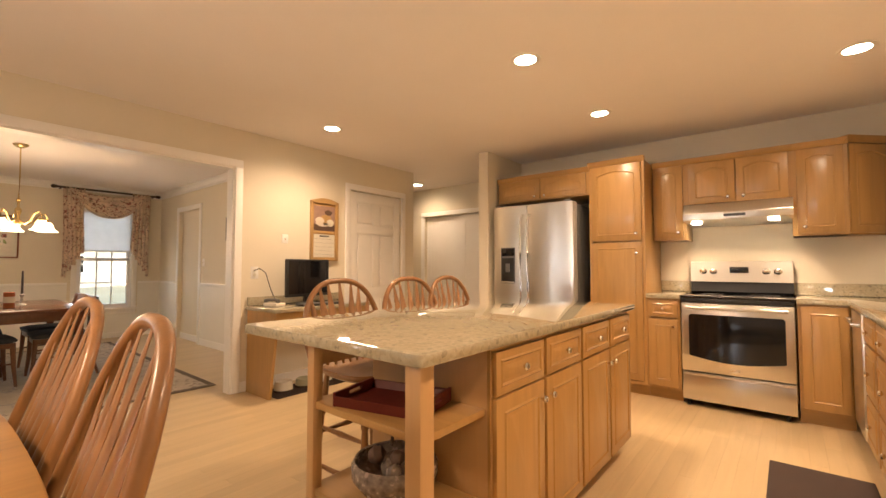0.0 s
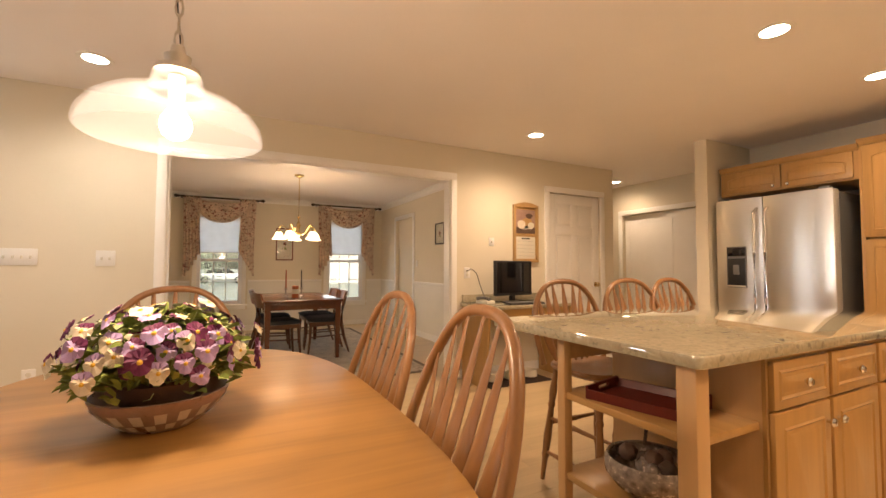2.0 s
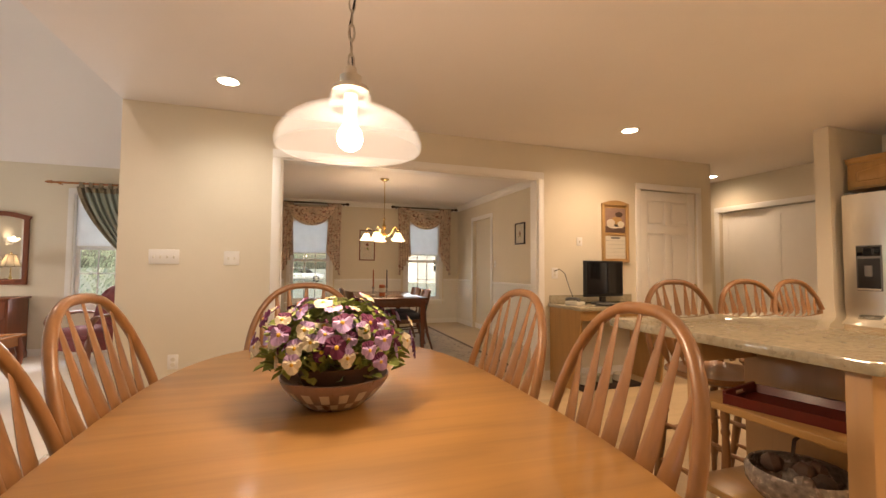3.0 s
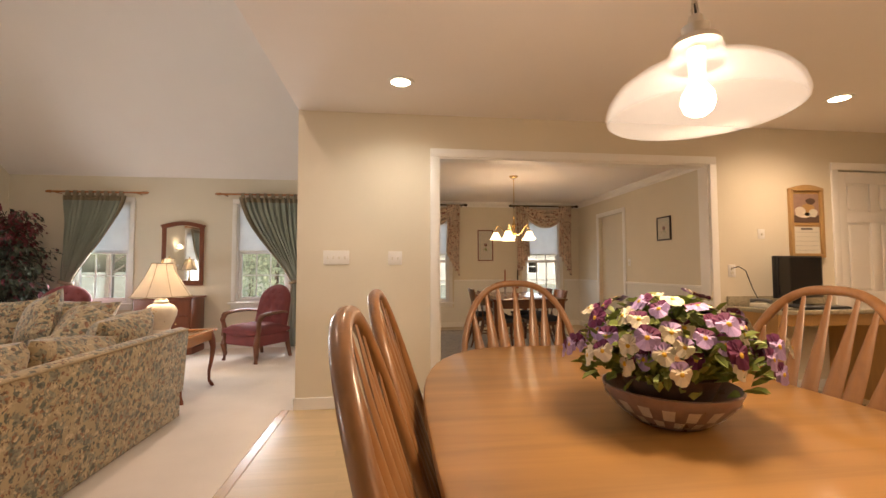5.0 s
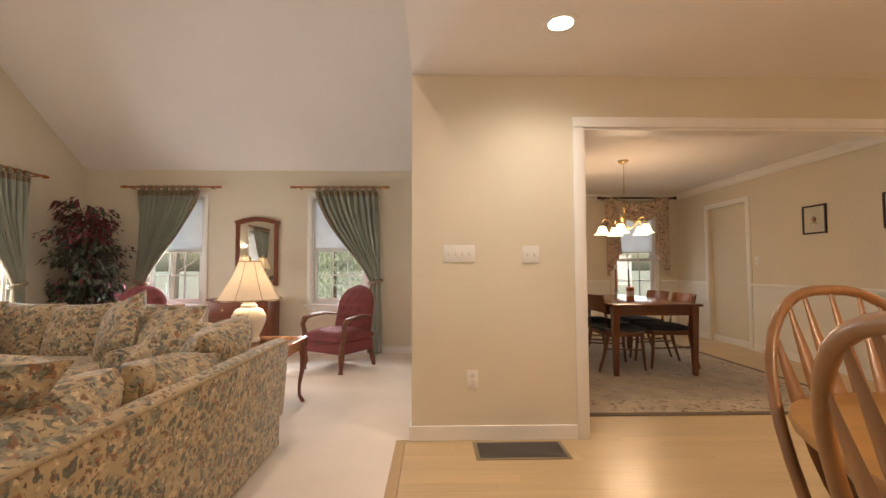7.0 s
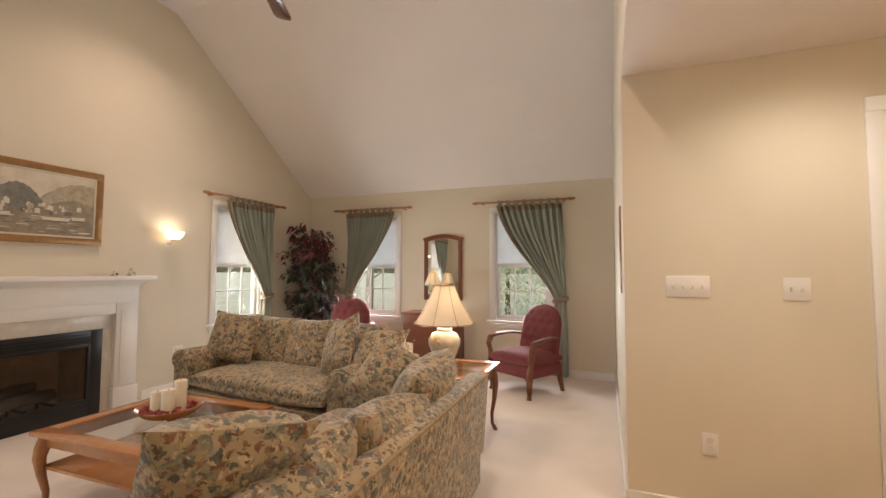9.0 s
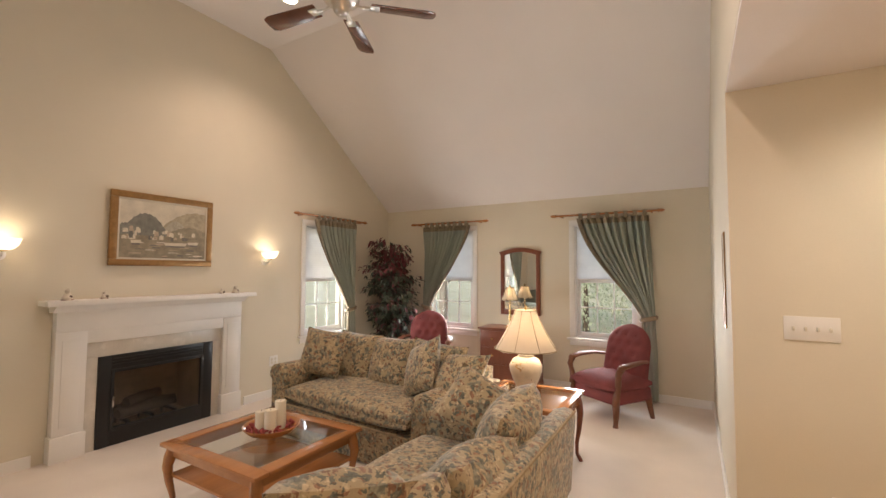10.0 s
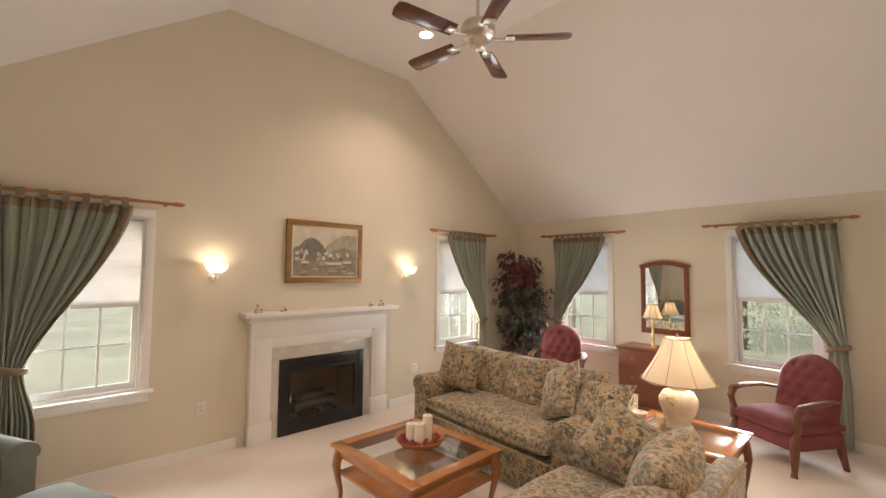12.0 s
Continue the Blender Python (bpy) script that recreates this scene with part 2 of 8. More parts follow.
STEEL = plain("brushed_steel", (0.68, 0.65, 0.60), 0.28, 1.0, 0.02, 3.0, 0.0, 300, 0.015)
GREYPAINT = plain("grey_door_paint", (0.52, 0.50, 0.46), 0.4, 0.1, 0.04, bump=0.0)
DARKSTEEL = plain("grey_painted_steel", (0.16, 0.155, 0.15), 0.45, 0.3, 0.06)
CHROME = plain("satin_nickel", (0.75, 0.73, 0.70), 0.16, 1.0, 0.04, bump=0.0, rvar=0.03)
BRASS = plain("polished_brass", (0.70, 0.52, 0.25), 0.2, 1.0, 0.06, bump=0.0, rvar=0.05)
NICKEL = plain("brushed_nickel", (0.60, 0.56, 0.50), 0.3, 1.0, 0.05, bump=0.0)
BLACKGLASS = plain("black_glass", (0.006, 0.006, 0.007), 0.05, 0.0, 0.05, bump=0.0, rvar=0.02)
BLACK = plain("black_enamel", (0.012, 0.012, 0.013), 0.35, 0.0, 0.15, bump=0.02)
BLACKPLASTIC = plain("black_plastic", (0.014, 0.014, 0.015), 0.4, 0.0, 0.1, bump=0.03)
WHITEP = plain("white_plastic", (0.80, 0.78, 0.74), 0.35, var=0.03, bump=0.0)
CERAMIC = plain("cream_ceramic", (0.72, 0.68, 0.58), 0.2, var=0.06, bump=0.0)
SOOT = plain("sooty_firebrick", (0.30, 0.24, 0.185), 0.9, var=0.35, scale=9, bump=0.4, bscale=60)
LOGS = plain("charred_log", (0.05, 0.04, 0.032), 0.9, var=0.5, scale=12, bump=0.8, bscale=40)
MARBLE = plain("pale_marble_tile", (0.68, 0.64, 0.57), 0.25, var=0.12, scale=7, bump=0.0)
SOFA = floral("floral_upholstery", (0.41, 0.325, 0.195), [((0.47, 0.375, 0.235), 0.86, 1.2), ((0.255, 0.245, 0.18), 0.90, 1.0), ((0.26, 0.14, 0.08), 0.78, 2.0), ((0.13, 0.135, 0.105), 0.80, 1.5), ((0.15, 0.095, 0.06), 0.70, 2.6), ((0.51, 0.41, 0.26), 0.70, 1.8)], 13.5, 0.055)
SOFAPIPE = plain("tan_piping", (0.36, 0.28, 0.17), 0.9, var=0.3, scale=30)
VALANCE = floral("floral_drapery", (0.64, 0.51, 0.39), [((0.30, 0.12, 0.10), 0.76, 1.2), ((0.15, 0.11, 0.09), 0.66, 1.6), ((0.55, 0.46, 0.36), 0.66, 1.0), ((0.17, 0.16, 0.11), 0.64, 1.8)], 13.0)
CURTAIN = plain("sage_curtain_cloth", (0.315, 0.345, 0.285), 0.9, var=0.12, scale=3, bump=0.3, bscale=300)
CURTRIM = floral("patterned_curtain_trim", (0.24, 0.19, 0.12), [((0.08, 0.065, 0.045), 0.66, 1.4), ((0.42, 0.34, 0.23), 0.66, 1.2), ((0.12, 0.05, 0.03), 0.55, 1.8)], 22.0)
VELVET = plain("rose_velvet", (0.20, 0.046, 0.045), 0.85, var=0.22, scale=7, bump=0.25, bscale=260)
GREENUP = plain("sage_upholstery", (0.17, 0.18, 0.145), 0.9, var=0.12, scale=6, bump=0.3, bscale=260)
SEATBLUE = plain("slate_seat_cloth", (0.045, 0.052, 0.062), 0.9, var=0.2, scale=12, bump=0.3, bscale=300)
RUGM = floral("faded_oriental_rug", (0.36, 0.30, 0.22), [((0.20, 0.19, 0.17), 0.68, 1.0), ((0.44, 0.38, 0.29), 0.64, 1.5), ((0.24, 0.16, 0.12), 0.54, 2.2)], 9.0)
RUGB = floral("rug_border", (0.42, 0.34, 0.24), [((0.16, 0.115, 0.08), 0.76, 1.6), ((0.54, 0.46, 0.34), 0.60, 1.6)], 9.0, 0.05)
RUGEDGE = plain("rug_binding", (0.15, 0.115, 0.085), 0.95, var=0.15, bump=0.4, bscale=300)
RUGSAGE = plain("sage_wool_braid", (0.33, 0.33, 0.24), 0.95, var=0.25, scale=40, bump=0.5, bscale=160)
RUGCREAM = plain("cream_wool_braid", (0.55, 0.48, 0.37), 0.95, var=0.2, scale=40, bump=0.5, bscale=160)
MATDARK = plain("dark_mat", (0.055, 0.035, 0.028), 0.9, var=0.25, bump=0.4, bscale=300)
GOLDFR = plain("aged_gilt_frame", (0.35, 0.20, 0.08), 0.35, 0.6, 0.25, 20, 0.3, 90)
DARKFR = plain("dark_frame", (0.03, 0.02, 0.016), 0.35, 0.0, 0.15)
PAPER = plain("cream_paper", (0.66, 0.62, 0.52), 0.85, var=0.05, bump=0.0)
MIRROR = plain("mirror_silver", (0.88, 0.88, 0.86), 0.015, 1.0, 0.0, bump=0.0, rvar=0.0)
PANE = glassy("window_pane", (0.97, 0.98, 0.98), 0.0, 0.025)
TABLEGLASS = glassy("table_glass", (0.93, 0.95, 0.94), 0.02, 0.14)
FIREGLASS = glassy("fire_glass", (0.92, 0.90, 0.87), 0.05, 0.03)
SHADEW = veil("cellular_shade_cloth", (0.93, 0.91, 0.90), 0.9, 0.75)
LAMPSHADE = veil("cream_lampshade", (0.80, 0.73, 0.62), 0.9, 0.32)
FROST = veil("frosted_glass", (0.25, 0.27, 0.31), 0.2, 0.3, 0.0, 0.88)
SCONCEG = veil("sconce_glass", (0.94, 0.90, 0.82), 0.25, 0.6, 0.12)
BULB = glow("lit_bulb", (1.0, 0.82, 0.55), 6.0)
CANLIGHT = glow("lit_downlight_lens", (1.0, 0.88, 0.66), 5.0)
BELLGLASS = veil("lit_bell_glass", (1.0, 0.86, 0.60), 0.3, 0.5, 0.7)
WAX = plain("ivory_wax", (0.78, 0.70, 0.55), 0.45, var=0.05, bump=0.02)
CANDLERED = plain("amber_candle_wax", (0.34, 0.085, 0.02), 0.45, var=0.1)
POTPOURRI = plain("dried_petals", (0.30, 0.055, 0.05), 0.9, var=0.5, scale=60)
LEAF = plain("leaf_green", (0.21, 0.26, 0.06), 0.5, var=0.4, scale=20, bump=0.1)
DARKLEAF = plain("ficus_leaf_green", (0.055, 0.068, 0.04), 0.45, var=0.5, scale=12, bump=0.1)
REDLEAF = plain("burgundy_leaf", (0.18, 0.03, 0.04), 0.5, var=0.5, scale=12, bump=0.1)
BARK = plain("bark", (0.075, 0.05, 0.035), 0.9, var=0.3, scale=20, bump=0.6, bscale=70)
PETALW = plain("cream_petal", (0.70, 0.63, 0.48), 0.7, var=0.08, scale=30, bump=0.0)
PETALL = plain("lilac_petal", (0.44, 0.31, 0.56), 0.7, var=0.2, scale=30, bump=0.0)
PETALP = plain("deep_purple_petal", (0.13, 0.015, 0.075), 0.7, var=0.3, scale=30, bump=0.0)
PETALY = plain("yellow_flower_eye", (0.70, 0.42, 0.04), 0.7, var=0.1, bump=0.0)
TERRA = plain("dark_clay", (0.11, 0.065, 0.045), 0.7, var=0.2, scale=10, bump=0.2)
CHECKB = plain("brown_glaze", (0.34, 0.22, 0.175), 0.3, var=0.2, scale=20, bump=0.0)
CHECKW = plain("cream_glaze", (0.68, 0.60, 0.50), 0.3, var=0.12, scale=20, bump=0.0)
WIRE = plain("mottled_silver_glass", (0.34, 0.29, 0.25), 0.25, 0.3, 0.6, 45, 0.4, 50)
GRASS = plain("winter_lawn", (0.31, 0.30, 0.215), 0.95, var=0.3, scale=0.6, bump=0.5, bscale=12)
SIDING = plain("grey_siding", (0.42, 0.42, 0.41), 0.7, var=0.08, scale=1.0, bump=0.1, bscale=20)
ROOFM = plain("roof_shingle", (0.12, 0.115, 0.11), 0.9, var=0.25, scale=3, bump=0.4, bscale=20)
EVERGREEN = veil("evergreen_needles", (0.40, 0.44, 0.31), 0.8, 0.5)
SHRUB = veil("shrub_leaves", (0.50, 0.50, 0.33), 0.8, 0.5)
BAREWOOD = plain("bare_branches", (0.17, 0.145, 0.125), 0.9, var=0.3, scale=8, bump=0.3, bscale=40)
INK = plain("printed_ink", (0.10, 0.085, 0.07), 0.8, var=0.2)
PAINTEDPOT = floral("painted_ceramic", (0.72, 0.65, 0.53), [((0.52, 0.38, 0.22), 0.66, 0.6), ((0.34, 0.20, 0.10), 0.52, 1.0)], 12.0)
TEAK = wood("brown_teak", (0.15, 0.058, 0.026), 1, 0.3, 0.3, 0.3)
OAKFRAME = wood("pale_oak_frame", (0.50, 0.31, 0.12), 2, 0.4, 0.2)
CHAIRWOOD = wood("worn_brown_chair_wood", (0.20, 0.073, 0.033), 1, 0.55, 0.3, 0.04)

# ---- mesh helpers ----
def mesh_of(bm, name, material):
    me = bpy.data.meshes.new(name)
    bm.to_mesh(me)
    bm.free()
    for mt in material if isinstance(material, (list, tuple)) else [material]:
        me.materials.append(mt)
    return me


def smooth(ob, degrees=40):
    ob.data.shade_smooth()
    ob.data.set_sharp_from_angle(angle=radians(degrees))
    return ob


def part(name, bm, material, parent=None, label="", soft=True):
    ob = new(name, mesh_of(bm, name, material))
    if parent is not None:
        ob.parent = parent
    if soft:
        smooth(ob)
    return tagged(ob, label) if label else ob


def thing(name, m, label, category, group=""):
    e = new(name)
    e.empty_display_size = 0.1
    e.matrix_world = m
    return tagged(e, label, category, group)


def setting(name, bm, material, label="", parent=None):
    ob = part(name, bm, material, parent, label, soft=False)
    return tagged(ob, kind="structure")


def B(x0, x1, y0, y1, z0, z1, bevel=0.0, bm=None, seg=2):
    """A box, with its edges rounded off where bevel is given."""
    own = bmesh.new()
    bmesh.ops.create_cube(own, size=1)
    bmesh.ops.scale(own, vec=(x1 - x0, y1 - y0, z1 - z0), verts=own.verts)
    bmesh.ops.translate(own, vec=((x0 + x1) / 2, (y0 + y1) / 2, (z0 + z1) / 2), verts=own.verts)
    if bevel:
        bmesh.ops.bevel(own, geom=own.edges[:], offset=bevel, segments=seg, affect="EDGES", profile=0.5)
    return own if bm is None else merge(bm, own)


def merge(bm, other, m=None, mat_index=None):
    if m is not None:
        other.transform(m)
    base = [bm.verts.new(v.co) for v in other.verts]
    other.verts.index_update()
    for fc in other.faces:
        nf = bm.faces.new([base[v.index] for v in fc.verts])
        nf.material_index = fc.material_index if mat_index is None else mat_index
    other.free()
    return bm


def P(outline, h0, h1, axis="z", bm=None, bevel=0.0):
    """A prism: an outline in the plane across an axis, from h0 to h1."""
    own = bmesh.new()
    put = {"z": lambda a, b, h: (a, b, h), "x": lambda a, b, h: (h, a, b), "y": lambda a, b, h: (a, h, b)}[axis]
    lo = [own.verts.new(put(a, b, h0)) for a, b in outline]
    hi = [own.verts.new(put(a, b, h1)) for a, b in outline]
    k = len(outline)
    own.faces.new(lo[::-1])
    own.faces.new(hi)
    for i in range(k):
        own.faces.new((lo[i], lo[(i + 1) % k], hi[(i + 1) % k], hi[i]))
    bmesh.ops.recalc_face_normals(own, faces=own.faces)
    if bevel:
        rim = [e for e in own.edges if abs(e.calc_face_angle(0.0)) > 0.6]
        bmesh.ops.bevel(own, geom=rim, offset=bevel, segments=2, affect="EDGES", profile=0.5)
    return own if bm is None else merge(bm, own)


def lathe(profile, segments=24, bm=None, m=None):
    """Turns (radius, height) pairs round z."""
    own = bmesh.new()
    rings = []
    for r, z in profile:
        rings.append([own.verts.new((r * math.cos(2 * math.pi * i / segments), r * math.sin(2 * math.pi * i / segments), z)) for i in range(segments)])
    for a, b in zip(rings, rings[1:]):
        for i in range(segments):
            own.faces.new((a[i], a[(i + 1) % segments], b[(i + 1) % segments], b[i]))
    (r0, z0), (r1, z1) = profile[0], profile[-1]
    if min(r0, r1) > 0.03 and abs(r0 - r1) < 0.015 and abs(z0 - z1) < 0.03:
        for i in range(segments):
            own.faces.new((rings[-1][i], rings[-1][(i + 1) % segments], rings[0][(i + 1) % segments], rings[0][i]))
    else:
        own.faces.new(rings[0][::-1])
        own.faces.new(rings[-1])
    bmesh.ops.remove_doubles(own, verts=own.verts, dist=1e-5)
    bmesh.ops.recalc_face_normals(own, faces=own.faces)
    if m is not None:
        own.transform(m)
    return own if bm is None else merge(bm, own)


def tube(points, radius, segments=10, bm=None, flat=1.0, up=(0, 0, 1)):
    """A round or oval bar along points; radius is one number or one for each point."""
    own = bmesh.new()
    pts = [Vector(p) for p in points]
    rad = radius if isinstance(radius, (list, tuple)) else [radius] * len(pts)
    rings = []
    for i, p in enumerate(pts):
        d = (pts[min(i + 1, len(pts) - 1)] - pts[max(i - 1, 0)]).normalized()
        side = d.cross(Vector(up))
        if side.length < 1e-3:
            side = d.cross(Vector((1, 0, 0)))
        side.normalize()
        nor = side.cross(d)
        rings.append([own.verts.new(p + rad[i] * (math.cos(2 * math.pi * k / segments) * side + flat * math.sin(2 * math.pi * k / segments) * nor)) for k in range(segments)])
    for a, b in zip(rings, rings[1:]):
        for k in range(segments):
            own.faces.new((a[k], a[(k + 1) % segments], b[(k + 1) % segments], b[k]))
    own.faces.new(rings[0][::-1])
    own.faces.new(rings[-1])
    bmesh.ops.recalc_face_normals(own, faces=own.faces)
    return own if bm is None else merge(bm, own)


def cushion(w, d, h, puff=0.5, bm=None, m=None, n=8):
    """A stuffed pad, rounded at its edges and full in the middle, centred on the origin."""
    own = bmesh.new()
    bmesh.ops.create_cube(own, size=2)
    bmesh.ops.subdivide_edges(own, edges=own.edges[:], cuts=n - 1, use_grid_fill=True)
    for v in own.verts:
        x, y, z = v.co
        edge = max(abs(x), abs(y))
        full = (1 - abs(x) ** 4 * puff) * (1 - abs(y) ** 4 * puff)
        pinch = 1 - 0.06 * (1 - abs(z))
        rx = math.copysign(abs(x) ** 0.9, x)
        ry = math.copysign(abs(y) ** 0.9, y)
        wob = 0.03 * math.sin(5 * x + 2 * y) * math.sin(4 * y - x)
        round_z = z * full + wob * (abs(z))
        k = 1.0 - 0.10 * (abs(z) ** 3) * edge ** 3
        v.co = (rx * w / 2 * k * (1 + 0.03 * (1 - abs(z))) * pinch, ry * d / 2 * k * pinch, round_z * h / 2)
    if m is not None:
        own.transform(m)
    return own if bm is None else merge(bm, own)


def pillow(w, h, t, bm=None, m=None, n=10):
    """A knife-edged throw pillow standing in the xz plane, with ears at its corners."""
    own = bmesh.new()
    grid = {}
    for s in (-1, 1):
        for i in range(n + 1):
            for j in range(n + 1):
                u, v = 2 * i / n - 1, 2 * j / n - 1
                rim = abs(u) == 1 or abs(v) == 1
                if rim and s == 1:
                    grid[s, i, j] = grid[-1, i, j]
                    continue
                bow = 1 - 0.07 * (1 - u * u) * (abs(v) ** 2) - 0.0
                bow2 = 1 - 0.07 * (1 - v * v) * (abs(u) ** 2)
                th = ((1 - u ** 4) * (1 - v ** 4)) ** 0.6
                wr = 1 + 0.12 * math.sin(4 * u + 3 * v) * math.sin(3 * v)
                grid[s, i, j] = own.verts.new((u * w / 2 * bow2, s * t / 2 * th * wr, v * h / 2 * bow))
    for s in (-1, 1):
        for i in range(n):
            for j in range(n):
                own.faces.new((grid[s, i, j], grid[s, i + 1, j], grid[s, i + 1, j + 1], grid[s, i, j + 1]))
    bmesh.ops.recalc_face_normals(own, faces=own.faces)
    if m is not None:
        own.transform(m)
    return own if bm is None else merge(bm, own)


def wall_with(name, axis, a0, a1, at0, at1, z0, z1, holes, material=None, label=""):
    """A wall from a0 to a1 along an axis, between at0 and at1 across it, with openings (a, b, z, Z) that go through it."""
    bm = bmesh.new()
    cuts = sorted({a0, a1, *[h[0] for h in holes], *[h[1] for h in holes]})
    for u, v in zip(cuts, cuts[1:]):
        gaps = sorted((h[2], h[3]) for h in holes if h[0] < (u + v) / 2 < h[1])
        z = z0
        for lo, hi in [*gaps, (z1, z1)]:
            if lo - z > 1e-4:
                B(*((u, v, at0, at1) if axis == "x" else (at0, at1, u, v)), z, lo, bm=bm)
            z = hi
    bmesh.ops.remove_doubles(bm, verts=bm.verts, dist=1e-4)
    return setting(name, bm, material or WALL, label)


# ---- structure ----
H = 2.44
WX, BY = -6.40, 6.88
WIN_Z0, WIN_Z1 = 0.66, 2.08

wall_with("wall_north", "x", -1.93, 4.14, 4.03, 4.15, 0, H + 0.1, [(-0.77, 1.73, 0, 2.08), (3.06, 3.90, 0, 2.06)], label="cream painted wall with a wide cased opening")
wall_with("wall_east", "y", -0.90, 2.64, 4.63, 4.75, 0, H + 0.1, [])
wall_with("wall_fridge_nib", "x", 3.86, 5.20, 2.64, 2.76, 0, H, [])
wall_with("wall_south", "x", -1.93, 4.75, -1.02, -0.90, 0, H + 0.1, [])
wall_with("wall_return", "y", -0.90, -0.02, -1.93, -1.81, 0, H, [])
wall_with("wall_hall_east", "y", 2.76, 6.2, 5.20, 5.32, 0, H + 0.1, [(3.30, 4.76, 0, 1.98)])
wall_with("wall_hall_west", "y", 4.15, 6.2, 4.02, 4.14, 0, H, [])
wall_with("wall_hall_end", "x", 4.02, 5.32, 6.2, 6.32, 0, H + 0.1, [])
wall_with("wall_living_west", "y", -0.02, BY + 0.12, WX - 0.14, WX, 0, H + 1.9, [(1.10, 1.84, WIN_Z0, WIN_Z1), (5.16, 5.88, WIN_Z0, WIN_Z1), (3.05, 3.90, 0.05, 0.69)], label="cream painted gable wall with a fireplace")
wall_with("wall_living_north", "x", WX, -1.93, BY, BY + 0.14, 0, H + 0.12, [(-5.56, -4.84, WIN_Z0, WIN_Z1), (-3.40, -2.68, WIN_Z0, WIN_Z1)])
wall_with("wall_living_south", "x", WX, -1.93, -0.02, 0.10, 0, H + 0.12, [])
wall_with("wall_living_east", "y", 4.15, BY + 0.14, -1.93, -1.81, 0, H + 0.02, [])
wall_with("wall_dining_north", "x", -1.81, 2.69, 8.66, 8.80, 0, H + 0.1, [(-0.80, -0.08, 0.48, 2.06), (1.44, 2.16, 0.48, 2.06)])
wall_with("wall_dining_east", "y", 4.15, 8.66, 2.57, 2.69, 0, H + 0.1, [(6.98, 7.80, 0, 2.05)])
wall_with("wall_dining_west", "y", BY + 0.14, 8.80, -1.93, -1.81, 0, H + 0.1, [])
setting("wall_beyond_doorway", B(2.625, 2.685, 6.97, 7.81, 0, 2.06), WALL, "cream painted wall behind the doorway")

VAULT = [(-0.02, 2.352), (2.41, 4.13), (4.57, 4.13), (7.02, 2.338)]
setting("wall_gable_over_kitchen", P([(0.0, H + 0.02), *[(y, z + 0.03) for y, z in VAULT[1:3]], (6.9, H + 0.02)], -1.93, -1.81, "x"), WALL, "cream painted gable above the kitchen ceiling")
setting("ceiling_kitchen", B(-1.928, 5.4, -1.1, 4.15, H, H + 0.12), CEIL, "flat white painted ceiling")
setting("ceiling_hall", B(4.02, 5.4, 4.15, 6.4, H, H + 0.12), CEIL)
setting("ceiling_dining", B(-1.9, 4.1, 4.15, 8.85, H, H + 0.12), CEIL, "flat white dining room ceiling")
setting("ceiling_living", P([*VAULT, *[(y, z + 0.15) for y, z in VAULT[::-1]]], WX - 0.2, -1.86, "x"), CEIL, "white vaulted ceiling with a flat top")

ground = setting("ground", B(-300, 300, -300, 300, -0.50, -0.35), GRASS, "pale winter lawn")
setting("floor_kitchen", B(-1.97, 5.4, -1.05, 4.15, -0.3, -0.012), PLANK, "pale maple strip floor")
setting("floor_dining", B(-1.9, 4.1, 4.15, 8.75, -0.3, -0.012), PLANK, "pale maple strip floor")
setting("floor_hall", B(4.1, 5.3, 4.15, 6.3, -0.3, -0.012), PLANK)
setting("floor_living", B(WX - 0.05, -2.03, -0.02, BY + 0.05, -0.3, 0.004), CARPET, "cream wall-to-wall carpet")
setting("floor_living_strip", B(-2.03, -1.9, 4.03, BY + 0.05, -0.3, 0.004), CARPET)
setting("floor_edge_strip", B(-2.03, -1.97, -0.9, 4.03, -0.3, 0.003, 0.002), EDGEWOOD, "maple edge strip beside the carpet")


def skirting(x0, x1, y0, y1, h=0.095):
    bm = B(x0, x1, y0, y1, 0.0, h, 0.004)
    return setting("baseboard", bm, TRIM)


T = 0.014
skirting(-1.93, -0.84, 4.03 - T, 4.03)
skirting(1.80, 2.99, 4.03 - T, 4.03)
skirting(3.97, 4.14, 4.03 - T, 4.03)
skirting(-1.93 - T, -1.93, 4.03 - T, BY - T)
skirting(WX, -1.93 - T, BY - T, BY)
skirting(WX, WX + T, 4.34, BY - T)
skirting(WX, WX + T, 0.1, 2.60)
skirting(-1.81, 2.57 - T, 8.66 - T, 8.66)
skirting(2.57 - T, 2.57, 4.15, 6.90)
skirting(2.57 - T, 2.57, 7.88, 8.66)
skirting(2.625 - T, 2.625, 6.98, 7.80)
skirting(5.20 - T, 5.20, 4.84, 6.2)
skirting(3.86 - T, 3.86, 2.64, 2.76)


def casing(name, axis, a0, a1, face, z1, out, w=0.07, t=0.018, z0=0.0, head=True):
    """Flat trim round an opening: two uprights and a head, standing proud of the wall on the side out."""
    e = tagged(new(name), kind="structure")
    lo, hi = sorted((face, face + out * t))
    for u, v, s, k in ((a0 - w, a0, z0, z1), (a1, a1 + w, z0, z1), (a0 - w, a1 + w, z1, z1 + w)):
        part("trim_board", B(*((u, v, lo, hi) if axis == "x" else (lo, hi, u, v)), s, k, 0.004), TRIM, e)
    return e


